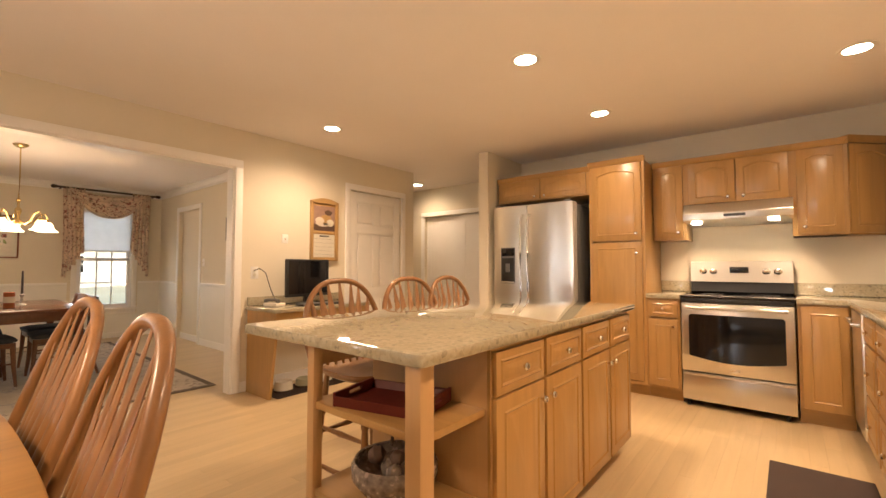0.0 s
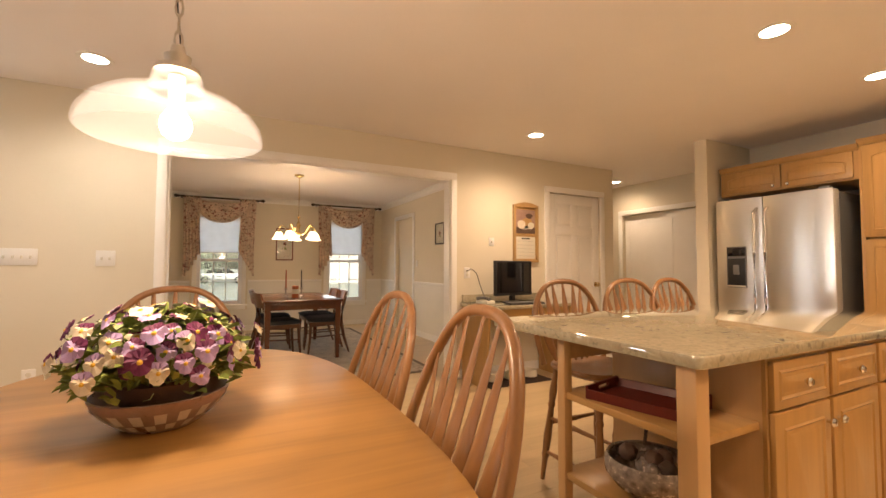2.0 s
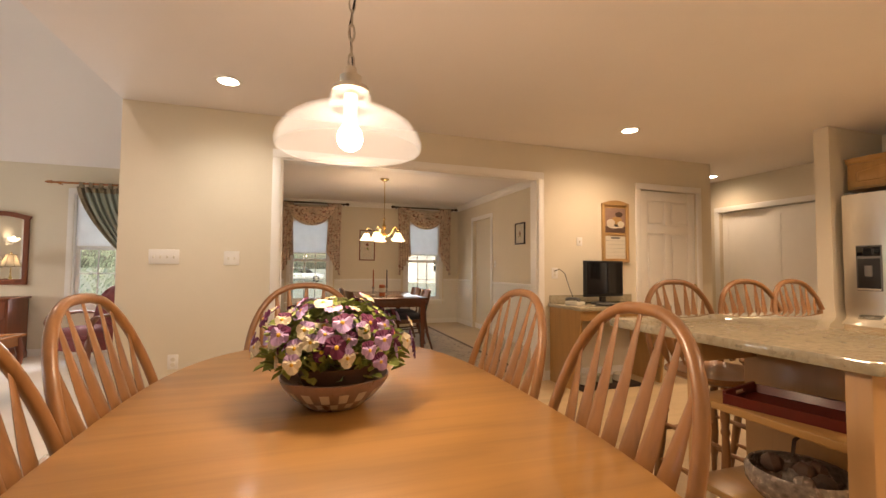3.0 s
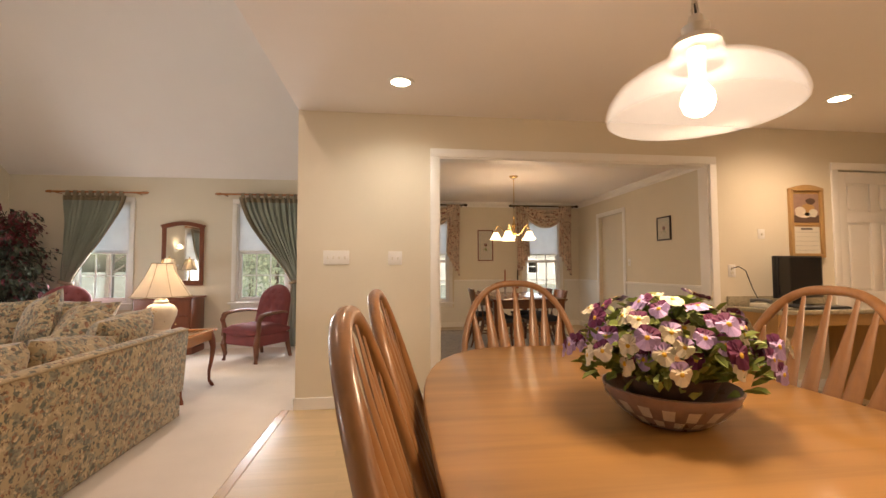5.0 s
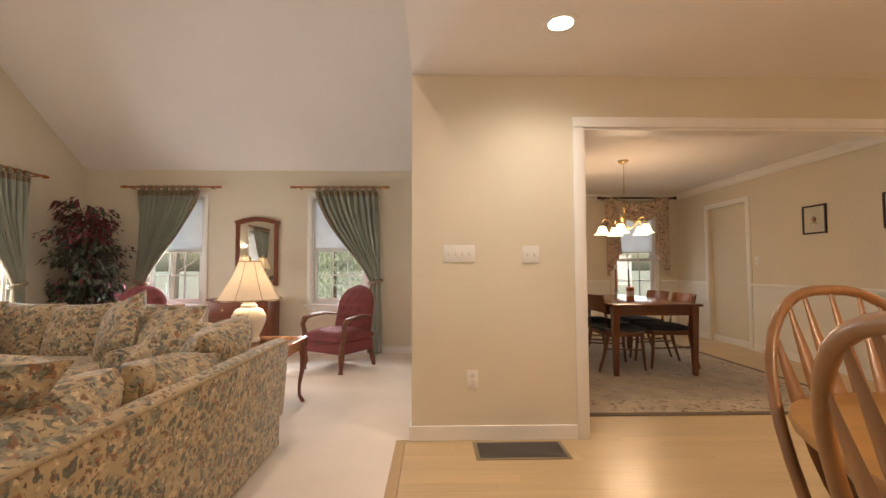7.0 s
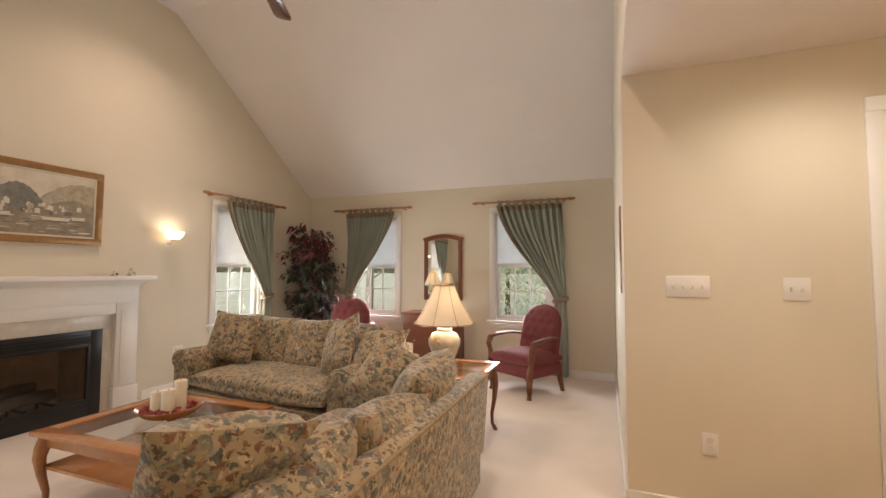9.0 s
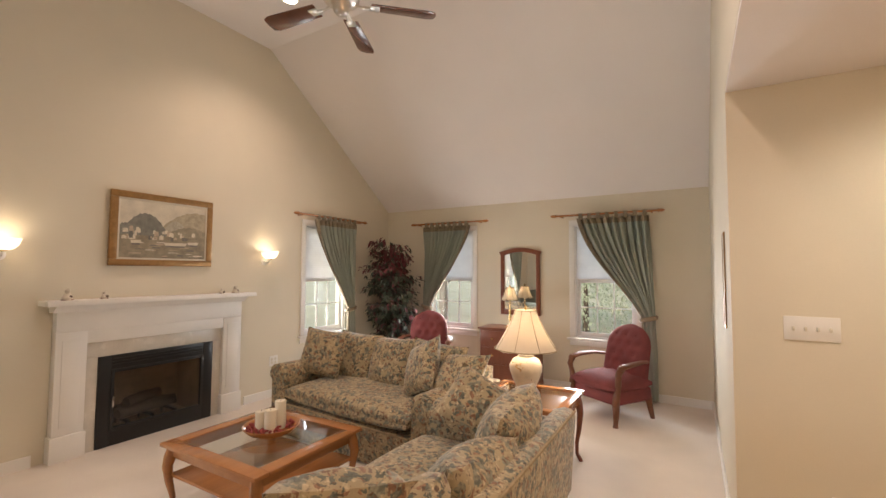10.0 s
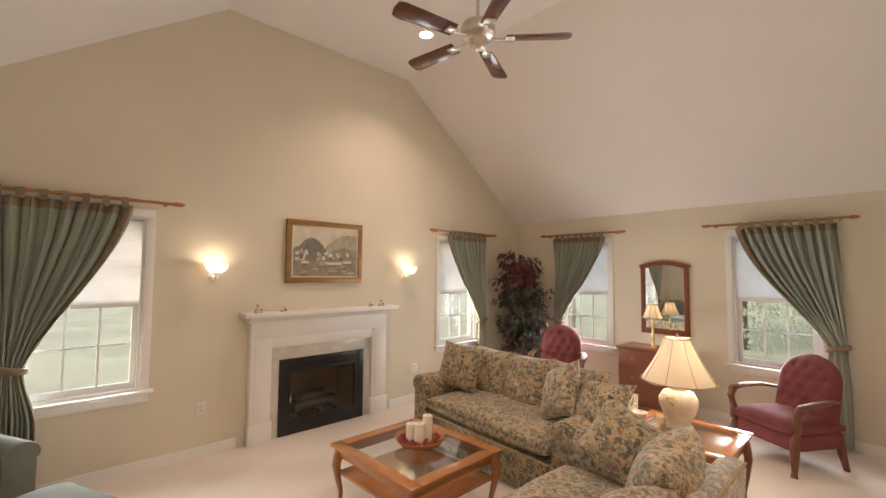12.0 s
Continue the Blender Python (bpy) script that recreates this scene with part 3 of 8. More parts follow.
casing("trim_dining_opening", "x", -0.77, 1.73, 4.03, 2.08, -1)
casing("trim_dining_opening_back", "x", -0.77, 1.73, 4.15, 2.08, 1)
jamb = tagged(new("trim_jamb"), kind="structure")
part("jamb_board", B(-0.77, -0.755, 4.03, 4.15, 0, 2.08), TRIM, jamb)
part("jamb_board", B(1.715, 1.73, 4.03, 4.15, 0, 2.08), TRIM, jamb)
part("jamb_board", B(-0.755, 1.715, 4.03, 4.15, 2.065, 2.08), TRIM, jamb)
casing("trim_door", "x", 3.06, 3.90, 4.03, 2.06, -1)
casing("trim_closet", "y", 3.30, 4.76, 5.20, 1.98, -1)
casing("trim_dining_doorway", "y", 6.98, 7.80, 2.57, 2.05, -1)

# wainscot, chair rail and crown in the dining room
for k, (x0, x1) in enumerate(((-1.81, -0.895), (0.015, 1.335), (2.245, 2.562))):
    setting("wainscot_north_%d" % (k + 1), B(x0, x1, 8.652, 8.66, 0.095, 0.88), WAINS, "white painted wainscot")
    setting("chair_rail_north_%d" % (k + 1), B(x0, min(x1, 2.54), 8.632, 8.66, 0.88, 0.915, 0.006), TRIM)
for k, (x0, x1) in enumerate(((-0.895, 0.015), (1.335, 2.245))):
    setting("wainscot_sill_%d" % (k + 1), B(x0, x1, 8.652, 8.66, 0.095, 0.38), WAINS)
setting("wainscot_east", B(2.562, 2.57, 4.17, 6.90, 0.095, 0.88), WAINS)
setting("wainscot_east_end", B(2.562, 2.57, 7.88, 8.66, 0.095, 0.88), WAINS)
setting("chair_rail_east", B(2.542, 2.57, 4.17, 6.90, 0.88, 0.915, 0.006), TRIM)
setting("chair_rail_east_end", B(2.542, 2.57, 7.88, 8.632, 0.88, 0.915, 0.006), TRIM)
CROWN = [(0, 0), (0.012, 0), (0.02, 0.03), (0.055, 0.06), (0.065, 0.085), (0.065, 0.10), (0, 0.10)]
setting("crown_north", P([(8.66 - a, 2.34 + b) for a, b in CROWN], -1.81, 2.57, "x"), TRIM, "white crown moulding")
setting("crown_east", P([(2.57 - a, 2.34 + b) for a, b in CROWN], 4.15, 8.6, "y"), TRIM)


def window(name, m, w, z0, z1, shade_z, depth=0.14, stool=True):
    """A double-hung window in local x along the wall, y into the room (negative is outside); its opening is w wide."""
    e = new(name)
    e.matrix_world = m
    tagged(e, "white double-hung window with a half-lowered shade", kind="structure")
    c = 0.065
    h = w / 2
    for u, v, s, k in ((-h - c, -h, z0, z1), (h, h + c, z0, z1), (-h - c, h + c, z1, z1 + c)):
        part("window_casing", B(u, v, 0, 0.018, s, k, 0.004), TRIM, e)
    part("window_sill", B(-h - c - 0.03, h + c + 0.03, -0.03, 0.055, z0 - 0.028, z0, 0.006), TRIM, e)
    part("window_apron", B(-h - c, h + c, 0, 0.014, z0 - 0.095, z0 - 0.028, 0.003), TRIM, e)
    for u, v, s, k in ((-h, -h + 0.02, z0, z1), (h - 0.02, h, z0, z1), (-h + 0.02, h - 0.02, z1 - 0.02, z1), (-h + 0.02, h - 0.02, z0, z0 + 0.02)):
        part("window_jamb", B(u, v, -depth, -0.001, s, k), VINYL, e)
    mid = (z0 + z1) / 2
    for s, k, y in ((z0 + 0.02, mid + 0.02, -0.075), (mid - 0.02, z1 - 0.02, -0.11)):
        fr = part("sash_frame", B(-h + 0.02, -h + 0.062, y, y + 0.034, s, k, 0.004), VINYL, e)
        part("sash_frame", B(h - 0.062, h - 0.02, y, y + 0.034, s, k, 0.004), VINYL, e)
        part("sash_frame", B(-h + 0.062, h - 0.062, y, y + 0.034, k - 0.04, k, 0.004), VINYL, e)
        part("sash_frame", B(-h + 0.062, h - 0.062, y, y + 0.034, s, s + 0.05, 0.004), VINYL, e)
        gw = 2 * (h - 0.062)
        for i in (1, 2):
            x = -h + 0.062 + gw * i / 3
            part("muntin", B(x - 0.008, x + 0.008, y + 0.01, y + 0.026, s + 0.05, k - 0.04), VINYL, e)
        zz = (s + k) / 2 + 0.005
        part("muntin", B(-h + 0.062, h - 0.062, y + 0.011, y + 0.025, zz - 0.008, zz + 0.008), VINYL, e)
        g = part("pane", B(-h + 0.06, h - 0.06, y + 0.015, y + 0.019, s + 0.045, k - 0.035), PANE, e)
        g.visible_shadow = False
    bm = bmesh.new()
    k = 24
    zs = [shade_z + (z1 - 0.03 - shade_z) * i / (2 * k) for i in range(2 * k + 1)]
    face = [(-0.0246 if i % 2 else -0.0234, z) for i, z in enumerate(zs)]
    P([*face, *[(y - 0.006, z) for y, z in face[::-1]]], -h + 0.022, h - 0.022, "x", bm=bm)
    part("shade", bm, SHADEW, e, "white pleated cellular shade", soft=False)
    part("shade_rail", B(-h + 0.022, h - 0.022, -0.036, -0.012, shade_z - 0.018, shade_z, 0.003), WHITEP, e)
    return e


window("window_1", pose(WX, 1.47, 0, 0, 0, -90), 0.74, WIN_Z0, WIN_Z1, 1.36)
window("window_2", pose(WX, 5.52, 0, 0, 0, -90), 0.72, WIN_Z0, WIN_Z1, 1.36)
window("window_3", pose(-5.20, BY, 0, 0, 0, 180), 0.72, WIN_Z0, WIN_Z1, 1.36)
window("window_4", pose(-3.04, BY, 0, 0, 0, 180), 0.72, WIN_Z0, WIN_Z1, 1.40)
window("window_5", pose(-0.44, 8.66, 0, 0, 0, 180), 0.72, 0.48, 2.06, 1.42)
window("window_6", pose(1.80, 8.66, 0, 0, 0, 180), 0.72, 0.48, 2.06, 1.42)


def panel_door(name, m, w, h, label, knob=True):
    """A six-panel door, in the xz plane, its face towards -y."""
    e = new(name)
    e.matrix_world = m
    tagged(e, label, kind="structure")
    part("door_core", B(-w / 2, w / 2, 0.014, 0.034, 0.008, h), TRIM, e)
    st = 0.105
    rows = [(0.008, 0.20), (0.78, 0.90), (1.56, 1.66), (h - 0.115, h)]
    for z0, z1 in rows:
        part("rail", B(-w / 2 + st, w / 2 - st, 0, 0.014, z0, z1, 0.003), TRIM, e)
    for x0, x1 in ((-w / 2, -w / 2 + st), (w / 2 - st, w / 2)):
        part("stile", B(x0, x1, 0, 0.014, 0.008, h, 0.003), TRIM, e)
    for (_, lo), (hi, _) in zip(rows, rows[1:]):
        part("stile", B(-0.05, 0.05, 0, 0.014, lo, hi, 0.003), TRIM, e)
        for x0, x1 in ((-w / 2 + st, -0.05), (0.05, w / 2 - st)):
            part("panel", B(x0 + 0.02, x1 - 0.02, 0.002, 0.0145, lo + 0.02, hi - 0.02, 0.011, seg=1), TRIM, e)
    if knob:
        k = part("door_knob", lathe([(0.0, 0.06), (0.022, 0.055), (0.028, 0.042), (0.02, 0.026), (0.010, 0.02), (0.010, 0.008), (0.03, 0.006), (0.03, 0.0)], 16, m=pose(w / 2 - 0.06, 0, 0.95, 90)), BRASS, e, "brass door knob")
        for z in (0.25, 1.05, 1.8):
            part("hinge", B(-w / 2 - 0.012, -w / 2 + 0.006, -0.008, 0.004, z, z + 0.09), BRASS, e)
    return e


panel_door("door_1", pose(3.48, 4.045, 0), 0.82, 2.05, "white six-panel interior door, shut")


def slab_door(name, m, w, h):
    e = new(name)
    e.matrix_world = m
    tagged(e, "white sliding closet door, shut", kind="structure")
    part("door_core", B(-w / 2, w / 2, 0.006, 0.034, 0.012, h), TRIM, e)
    part("pull", lathe([(0.0, 0.002), (0.022, 0.002), (0.028, 0.0), (0.028, -0.003)], 16, m=pose(-w / 2 + 0.06, 0.006, 0.95, 90)), BRASS, e, "round recessed brass pull")
    for x0, x1, z0, z1 in ((-w / 2, -w / 2 + 0.09, 0.012, h), (w / 2 - 0.09, w / 2, 0.012, h), (-w / 2 + 0.09, w / 2 - 0.09, h - 0.1, h), (-w / 2 + 0.09, w / 2 - 0.09, 0.012, 0.2), (-w / 2 + 0.09, w / 2 - 0.09, 0.9, 1.0)):
        part("rail", B(x0, x1, 0.001, 0.006, z0, z1), TRIM, e)
    return e


slab_door("door_2", pose(5.225, 3.67, 0, 0, 0, -90), 0.73, 1.97)
slab_door("door_3", pose(5.262, 4.40, 0, 0, 0, -90), 0.73, 1.97)
setting("closet_back", B(5.33, 5.36, 3.2, 4.9, 0, 2.1), WALL)

# ---- kitchen ----
def knob(parent, x, y, z, rz=0):
    """A small round knob that points along local -y, turned by rz."""
    return part("knob", lathe([(0.0, 0.028), (0.011, 0.026), (0.015, 0.019), (0.011, 0.012), (0.006, 0.009), (0.006, 0.0)], 12, m=pose(x, y, z, 90, 0, rz)), CHROME, parent, "small round nickel knob")


def raised_door(parent, x0, x1, z0, z1, y, arch=False, knob_at=None, material=None, name="door"):
    """A raised-panel front in the xz plane with its face at y (towards -y); arch rounds the top of its panel."""
    mt = material or MAPLE_Z
    d = part(name, B(x0, x1, y, y + 0.019, z0, z1, 0.003), mt, parent)
    w, st = x1 - x0, min(0.055, (z1 - z0) * 0.22)
    a, b, c, e = x0 + st, x1 - st, z0 + st, z1 - st
    rise = min(0.035, w * 0.09) if arch else 0.0
    top = []
    for i in range(13):
        u = i / 12
        top.append((b + (a - b) * u, e - rise + rise * math.sin(math.pi * u)))
    ring = [(a, c), (b, c), *top]

    def inset(k):
        cx, cz = (a + b) / 2, (c + e) / 2
        return [(cx + (p - cx) * (1 - 2 * k / (b - a)), cz + (q - cz) * (1 - 2 * k / (e - c))) for p, q in ring]

    bm = bmesh.new()
    loops = []
    for k, yy in ((-0.006, y - 0.0005), (0.0, y - 0.005), (0.006, y - 0.001), (0.010, y + 0.003), (0.030, y - 0.0045)):
        loops.append([bm.verts.new((p, yy, q)) for p, q in inset(k)])
    for lo, hi in zip(loops, loops[1:]):
        for i in range(len(ring)):
            bm.faces.new((lo[i], lo[(i + 1) % len(ring)], hi[(i + 1) % len(ring)], hi[i]))
    bm.faces.new(loops[-1])
    bmesh.ops.recalc_face_normals(bm, faces=bm.faces)
    part("raised_panel", bm, mt, d)
    if knob_at:
        knob(d, knob_at[0], y, knob_at[1])
    return d


def cabinet(name, m, w, d, z0, z1, fronts, label, group="", toe=False, crown=False, material=None):
    """A cabinet unit: local x along its front (0 to w), front plane at y = 0, body behind it to y = d."""
    e = thing(name, m, label, "cabinet", group)
    part("body", B(0, w, 0.021, d, z0, z1, 0.002), MAPLE_Z, e)
    fr = bmesh.new()
    for x0, x1, a, b in ((0, 0.03, z0, z1), (w - 0.03, w, z0, z1)):
        B(x0, x1, 0.006, 0.021, a, b, bm=fr)
    B(0.03, w - 0.03, 0.006, 0.021, z1 - 0.03, z1, bm=fr)
    B(0.03, w - 0.03, 0.006, 0.021, z0, z0 + 0.03, bm=fr)
    part("face_frame", fr, MAPLE_Z, e)
    if toe:
        part("toe_kick", B(0.0, w, 0.075, d, 0.0, z0), MAPLE_X, e)
    if crown:
        part("crown_strip", P([(-0.028, z1 + 0.03), (0.0, z1 - 0.012), (0.03, z1 - 0.012), (0.03, z1 + 0.036), (-0.028, z1 + 0.036)], -0.004, w + 0.004, "x"), MAPLE_X, e)
    for f in fronts:
        raised_door(e, f[0], f[1], f[2], f[3], -0.012, f[4], f[5] if len(f) > 5 else None, f[6] if len(f) > 6 else None, "drawer" if f[3] - f[2] < 0.2 else "door")
    return e


EW = 4.63  # east wall face
UP = "upper cabinets on the east wall"
LOW = "base cabinets on the east wall"
HONEY = "honey maple "


def east(y, front):
    """Pose of a unit on the east wall whose left end is at y; its front faces -x."""
    return pose(front, y, 0, 0, 0, -90)


cabinet("wall_cabinet", east(2.60, 4.02), 1.03, 0.60, 1.86, 2.10, [(0.03, 0.51, 1.875, 2.085, True, (0.46, 1.90)), (0.52, 1.0, 1.875, 2.085, True, (0.57, 1.90))], HONEY + "cabinet with arched doors above the fridge", UP, crown=True)
cabinet("pantry_cabinet", east(1.57, 4.02), 0.50, 0.60, 0.10, 2.13, [(0.025, 0.475, 0.14, 1.38, False, (0.43, 1.28)), (0.025, 0.475, 1.40, 2.11, True, (0.43, 1.46))], HONEY + "tall pantry cabinet with two doors", toe=True, crown=True)
cabinet("wall_cabinet", east(1.06, 4.30), 0.275, 0.32, 1.40, 2.10, [(0.025, 0.25, 1.415, 2.085, True, (0.21, 1.47))], HONEY + "narrow wall cabinet with an arched door", UP, crown=True)
cabinet("wall_cabinet", east(0.785, 4.30), 0.75, 0.32, 1.70, 2.10, [(0.025, 0.37, 1.715, 2.085, True, (0.32, 1.76)), (0.38, 0.725, 1.715, 2.085, True, (0.43, 1.76))], HONEY + "short wall cabinet above the range hood", UP, crown=True)
cabinet("wall_cabinet", east(0.035, 4.30), 0.325, 0.32, 1.40, 2.10, [(0.025, 0.30, 1.415, 2.085, True, (0.07, 1.47))], HONEY + "wall cabinet with an arched door", UP, crown=True)
corner = thing("corner_cabinet", pose(4.30, -0.29, 0, 0, 0, -45), HONEY + "diagonal corner wall cabinet", "cabinet", UP)
part("body", P([(0.0, 0.021), (0.396, 0.021), (0.62, 0.25), (0.198, 0.65), (-0.22, 0.25)], 1.40, 2.11), MAPLE_Z, corner)
part("crown_strip", P([(-0.03, 2.14), (0.0, 2.098), (0.03, 2.098), (0.03, 2.146), (-0.03, 2.146)], -0.02, 0.416, "x"), MAPLE_X, corner)
raised_door(corner, 0.02, 0.376, 1.415, 2.09, 0.0, True, (0.33, 1.47))
cabinet("wall_cabinet", pose(4.0, -0.58, 0, 0, 0, 180), 0.60, 0.32, 1.40, 2.10, [(0.025, 0.295, 1.415, 2.085, True, (0.25, 1.47)), (0.305, 0.575, 1.415, 2.085, True, (0.35, 1.47))], HONEY + "wall cabinet on the south wall", UP, crown=True)

cabinet("base_cabinet", east(1.07, 4.03), 0.265, 0.60, 0.10, 0.88, [(0.02, 0.245, 0.72, 0.865, False, (0.1325, 0.79)), (0.02, 0.245, 0.125, 0.70, False, (0.215, 0.64))], HONEY + "narrow base cabinet beside the range", LOW, toe=True)
cabinet("base_cabinet", east(0.035, 4.03), 0.30, 0.60, 0.10, 0.88, [(0.02, 0.28, 0.125, 0.865, False, None)], HONEY + "base cabinet between the range and the corner", LOW, toe=True)
part("filler", B(0.305, 0.32, 0.0, 0.60, 0.10, 0.88), MAPLE_Z, bpy.data.objects["base_cabinet.001"])
dish = thing("dishwasher", pose(3.99, -0.27, 0, 0, 0, 180), "steel-fronted dishwasher built in beside the corner", "dishwasher")
part("body", B(0.02, 0.50, 0.02, 0.6, 0.1, 0.88), DARKSTEEL, dish)
part("front_panel", B(0.02, 0.50, -0.02, 0.02, 0.12, 0.87, 0.006), STEEL, dish)
part("handle", tube([(0.06, -0.02, 0.80), (0.06, -0.055, 0.80), (0.46, -0.055, 0.80), (0.46, -0.02, 0.80)], 0.010, 8), CHROME, dish)
part("toe_panel", B(0.02, 0.50, 0.06, 0.5, 0.0, 0.1), BLACK, dish)
for k, x in enumerate((3.48, 3.02, 2.56)):
    cabinet("base_cabinet", pose(x, -0.27, 0, 0, 0, 180), 0.455, 0.60, 0.10, 0.88, [(0.02, 0.435, 0.72, 0.865, False, (0.228, 0.79)), (0.02, 0.435, 0.42, 0.705, False, (0.228, 0.56)), (0.02, 0.435, 0.125, 0.405, False, (0.228, 0.27))], HONEY + "drawer base cabinet on the south wall", "base cabinets on the south wall", toe=True)


def slab(name, outline, z0, z1, label):
    e = part(name, P(outline, z0, z1, bevel=0.008), GRANITE)
    return tagged(e, label, "countertop")


slab("countertop", [(4.0, 0.80), (EW, 0.80), (EW, 1.07), (4.0, 1.07)], 0.88, 0.92, "speckled beige granite worktop beside the range")
slab("countertop", [(2.1, -0.90), (EW, -0.90), (EW, 0.04), (4.0, 0.04), (4.0, -0.24), (2.1, -0.24)], 0.88, 0.92, "speckled beige granite corner worktop")
for x0, x1, y0, y1 in ((EW - 0.02, EW, 0.80, 1.07), (EW - 0.02, EW, -0.90, 0.04), (2.1, EW - 0.02, -0.90, -0.88)):
    tagged(part("backsplash", B(x0, x1, y0, y1, 0.92, 1.02, 0.003), GRANITE), "low granite backsplash strip on the worktop", "backsplash")


def range_cooker():
    e = thing("range_cooker", pose(4.0, 0.795, 0, 0, 0, -90), "stainless steel electric range with black glass cooktop", "range")
    w = 0.75
    part("body", B(0.005, w - 0.005, 0.03, 0.61, 0.05, 0.895), DARKSTEEL, e)
    for x in (0.04, w - 0.06):
        for y in (0.07, 0.55):
            part("foot", lathe([(0.015, 0), (0.015, 0.05)], 10, m=pose(x, y, 0.0)), BLACK, e)
    dr = part("drawer", B(0.004, w - 0.004, -0.002, 0.03, 0.055, 0.285, 0.008), STEEL, e)
    part("drawer_lip", B(0.02, w - 0.02, -0.012, 0.0, 0.262, 0.28, 0.004), STEEL, dr)
    d = part("oven_door", B(0.004, w - 0.004, -0.012, 0.03, 0.295, 0.855, 0.008), STEEL, e)
    sill = [(0.06 + (w - 0.12) * i / 16, 0.425 - 0.04 * math.sin(math.pi * i / 16)) for i in range(17)]
    win = P([*sill, (w - 0.06, 0.75), (w - 0.075, 0.765), (0.075, 0.765), (0.06, 0.75)], -0.016, -0.011, "y")
    part("oven_window", win, BLACKGLASS, d, "black oven glass")
    part("handle", tube([(0.05, -0.012, 0.822), (0.05, -0.058, 0.822), (0.09, -0.062, 0.822), (w - 0.09, -0.062, 0.822), (w - 0.05, -0.058, 0.822), (w - 0.05, -0.012, 0.822)], 0.014, 10), STEEL, d)
    part("badge", B(w / 2 - 0.03, w / 2 + 0.03, -0.0145, -0.012, 0.325, 0.34), CHROME, d)
    part("front_lip", B(0.004, w - 0.004, -0.006, 0.03, 0.862, 0.895, 0.006), BLACK, e)
    top = part("cooktop", B(0.0, w, -0.004, 0.55, 0.895, 0.915, 0.006), BLACKGLASS, e, "black ceramic glass cooktop")
    for x, y, r in ((0.19, 0.14, 0.10), (0.56, 0.14, 0.08), (0.19, 0.40, 0.08), (0.56, 0.40, 0.10)):
        part("burner_ring", lathe([(r - 0.004, 0.915), (r - 0.004, 0.9156), (r, 0.9156), (r, 0.915)], 32, m=pose(x, y, 0)), DARKSTEEL, top)
    back = P([(0.55, 0.915), (0.53, 0.93), (0.545, 1.02), (0.60, 1.02), (0.60, 0.915)], 0.0, w, "x")
    part("back_riser", back, BLACK, e, "glossy black back riser")
    panel = part("control_panel", P([(0.525, 1.02), (0.555, 1.20), (0.565, 1.205), (0.61, 1.205), (0.61, 1.02)], 0.0, w, "x"), STEEL, e)
    for x in (0.10, 0.18, w - 0.18, w - 0.10):
        part("control_knob", lathe([(0.0, 0.034), (0.02, 0.032), (0.024, 0.008), (0.03, 0.006), (0.03, 0.0)], 16, m=pose(x, 0.54, 1.115, 100)), CHROME, panel, "steel control knob")
    part("display", B(w / 2 - 0.07, w / 2 + 0.07, 0.53, 0.555, 1.10, 1.155, 0.003), BLACKGLASS, panel)
    return e


range_cooker()


def range_hood():
    e = thing("range_hood", pose(4.13, 0.785, 0, 0, 0, -90), "stainless steel under-cabinet range hood with lights", "range hood")
    part("canopy", P([(0.0, 1.555), (0.0, 1.615), (0.06, 1.70), (0.50, 1.70), (0.50, 1.53)], 0, 0.75, "x", bevel=0.004), STEEL, e)
    part("switch_strip", B(0.30, 0.45, -0.003, 0.003, 1.575, 1.598, 0.002), BLACKPLASTIC, e, "black switch strip")
    for x in (0.09, 0.63):
        part("lens", B(x - 0.035, x + 0.035, 0.06, 0.15, 1.532, 1.542), CANLIGHT, e, "lit hood lens")
    return e


range_hood()


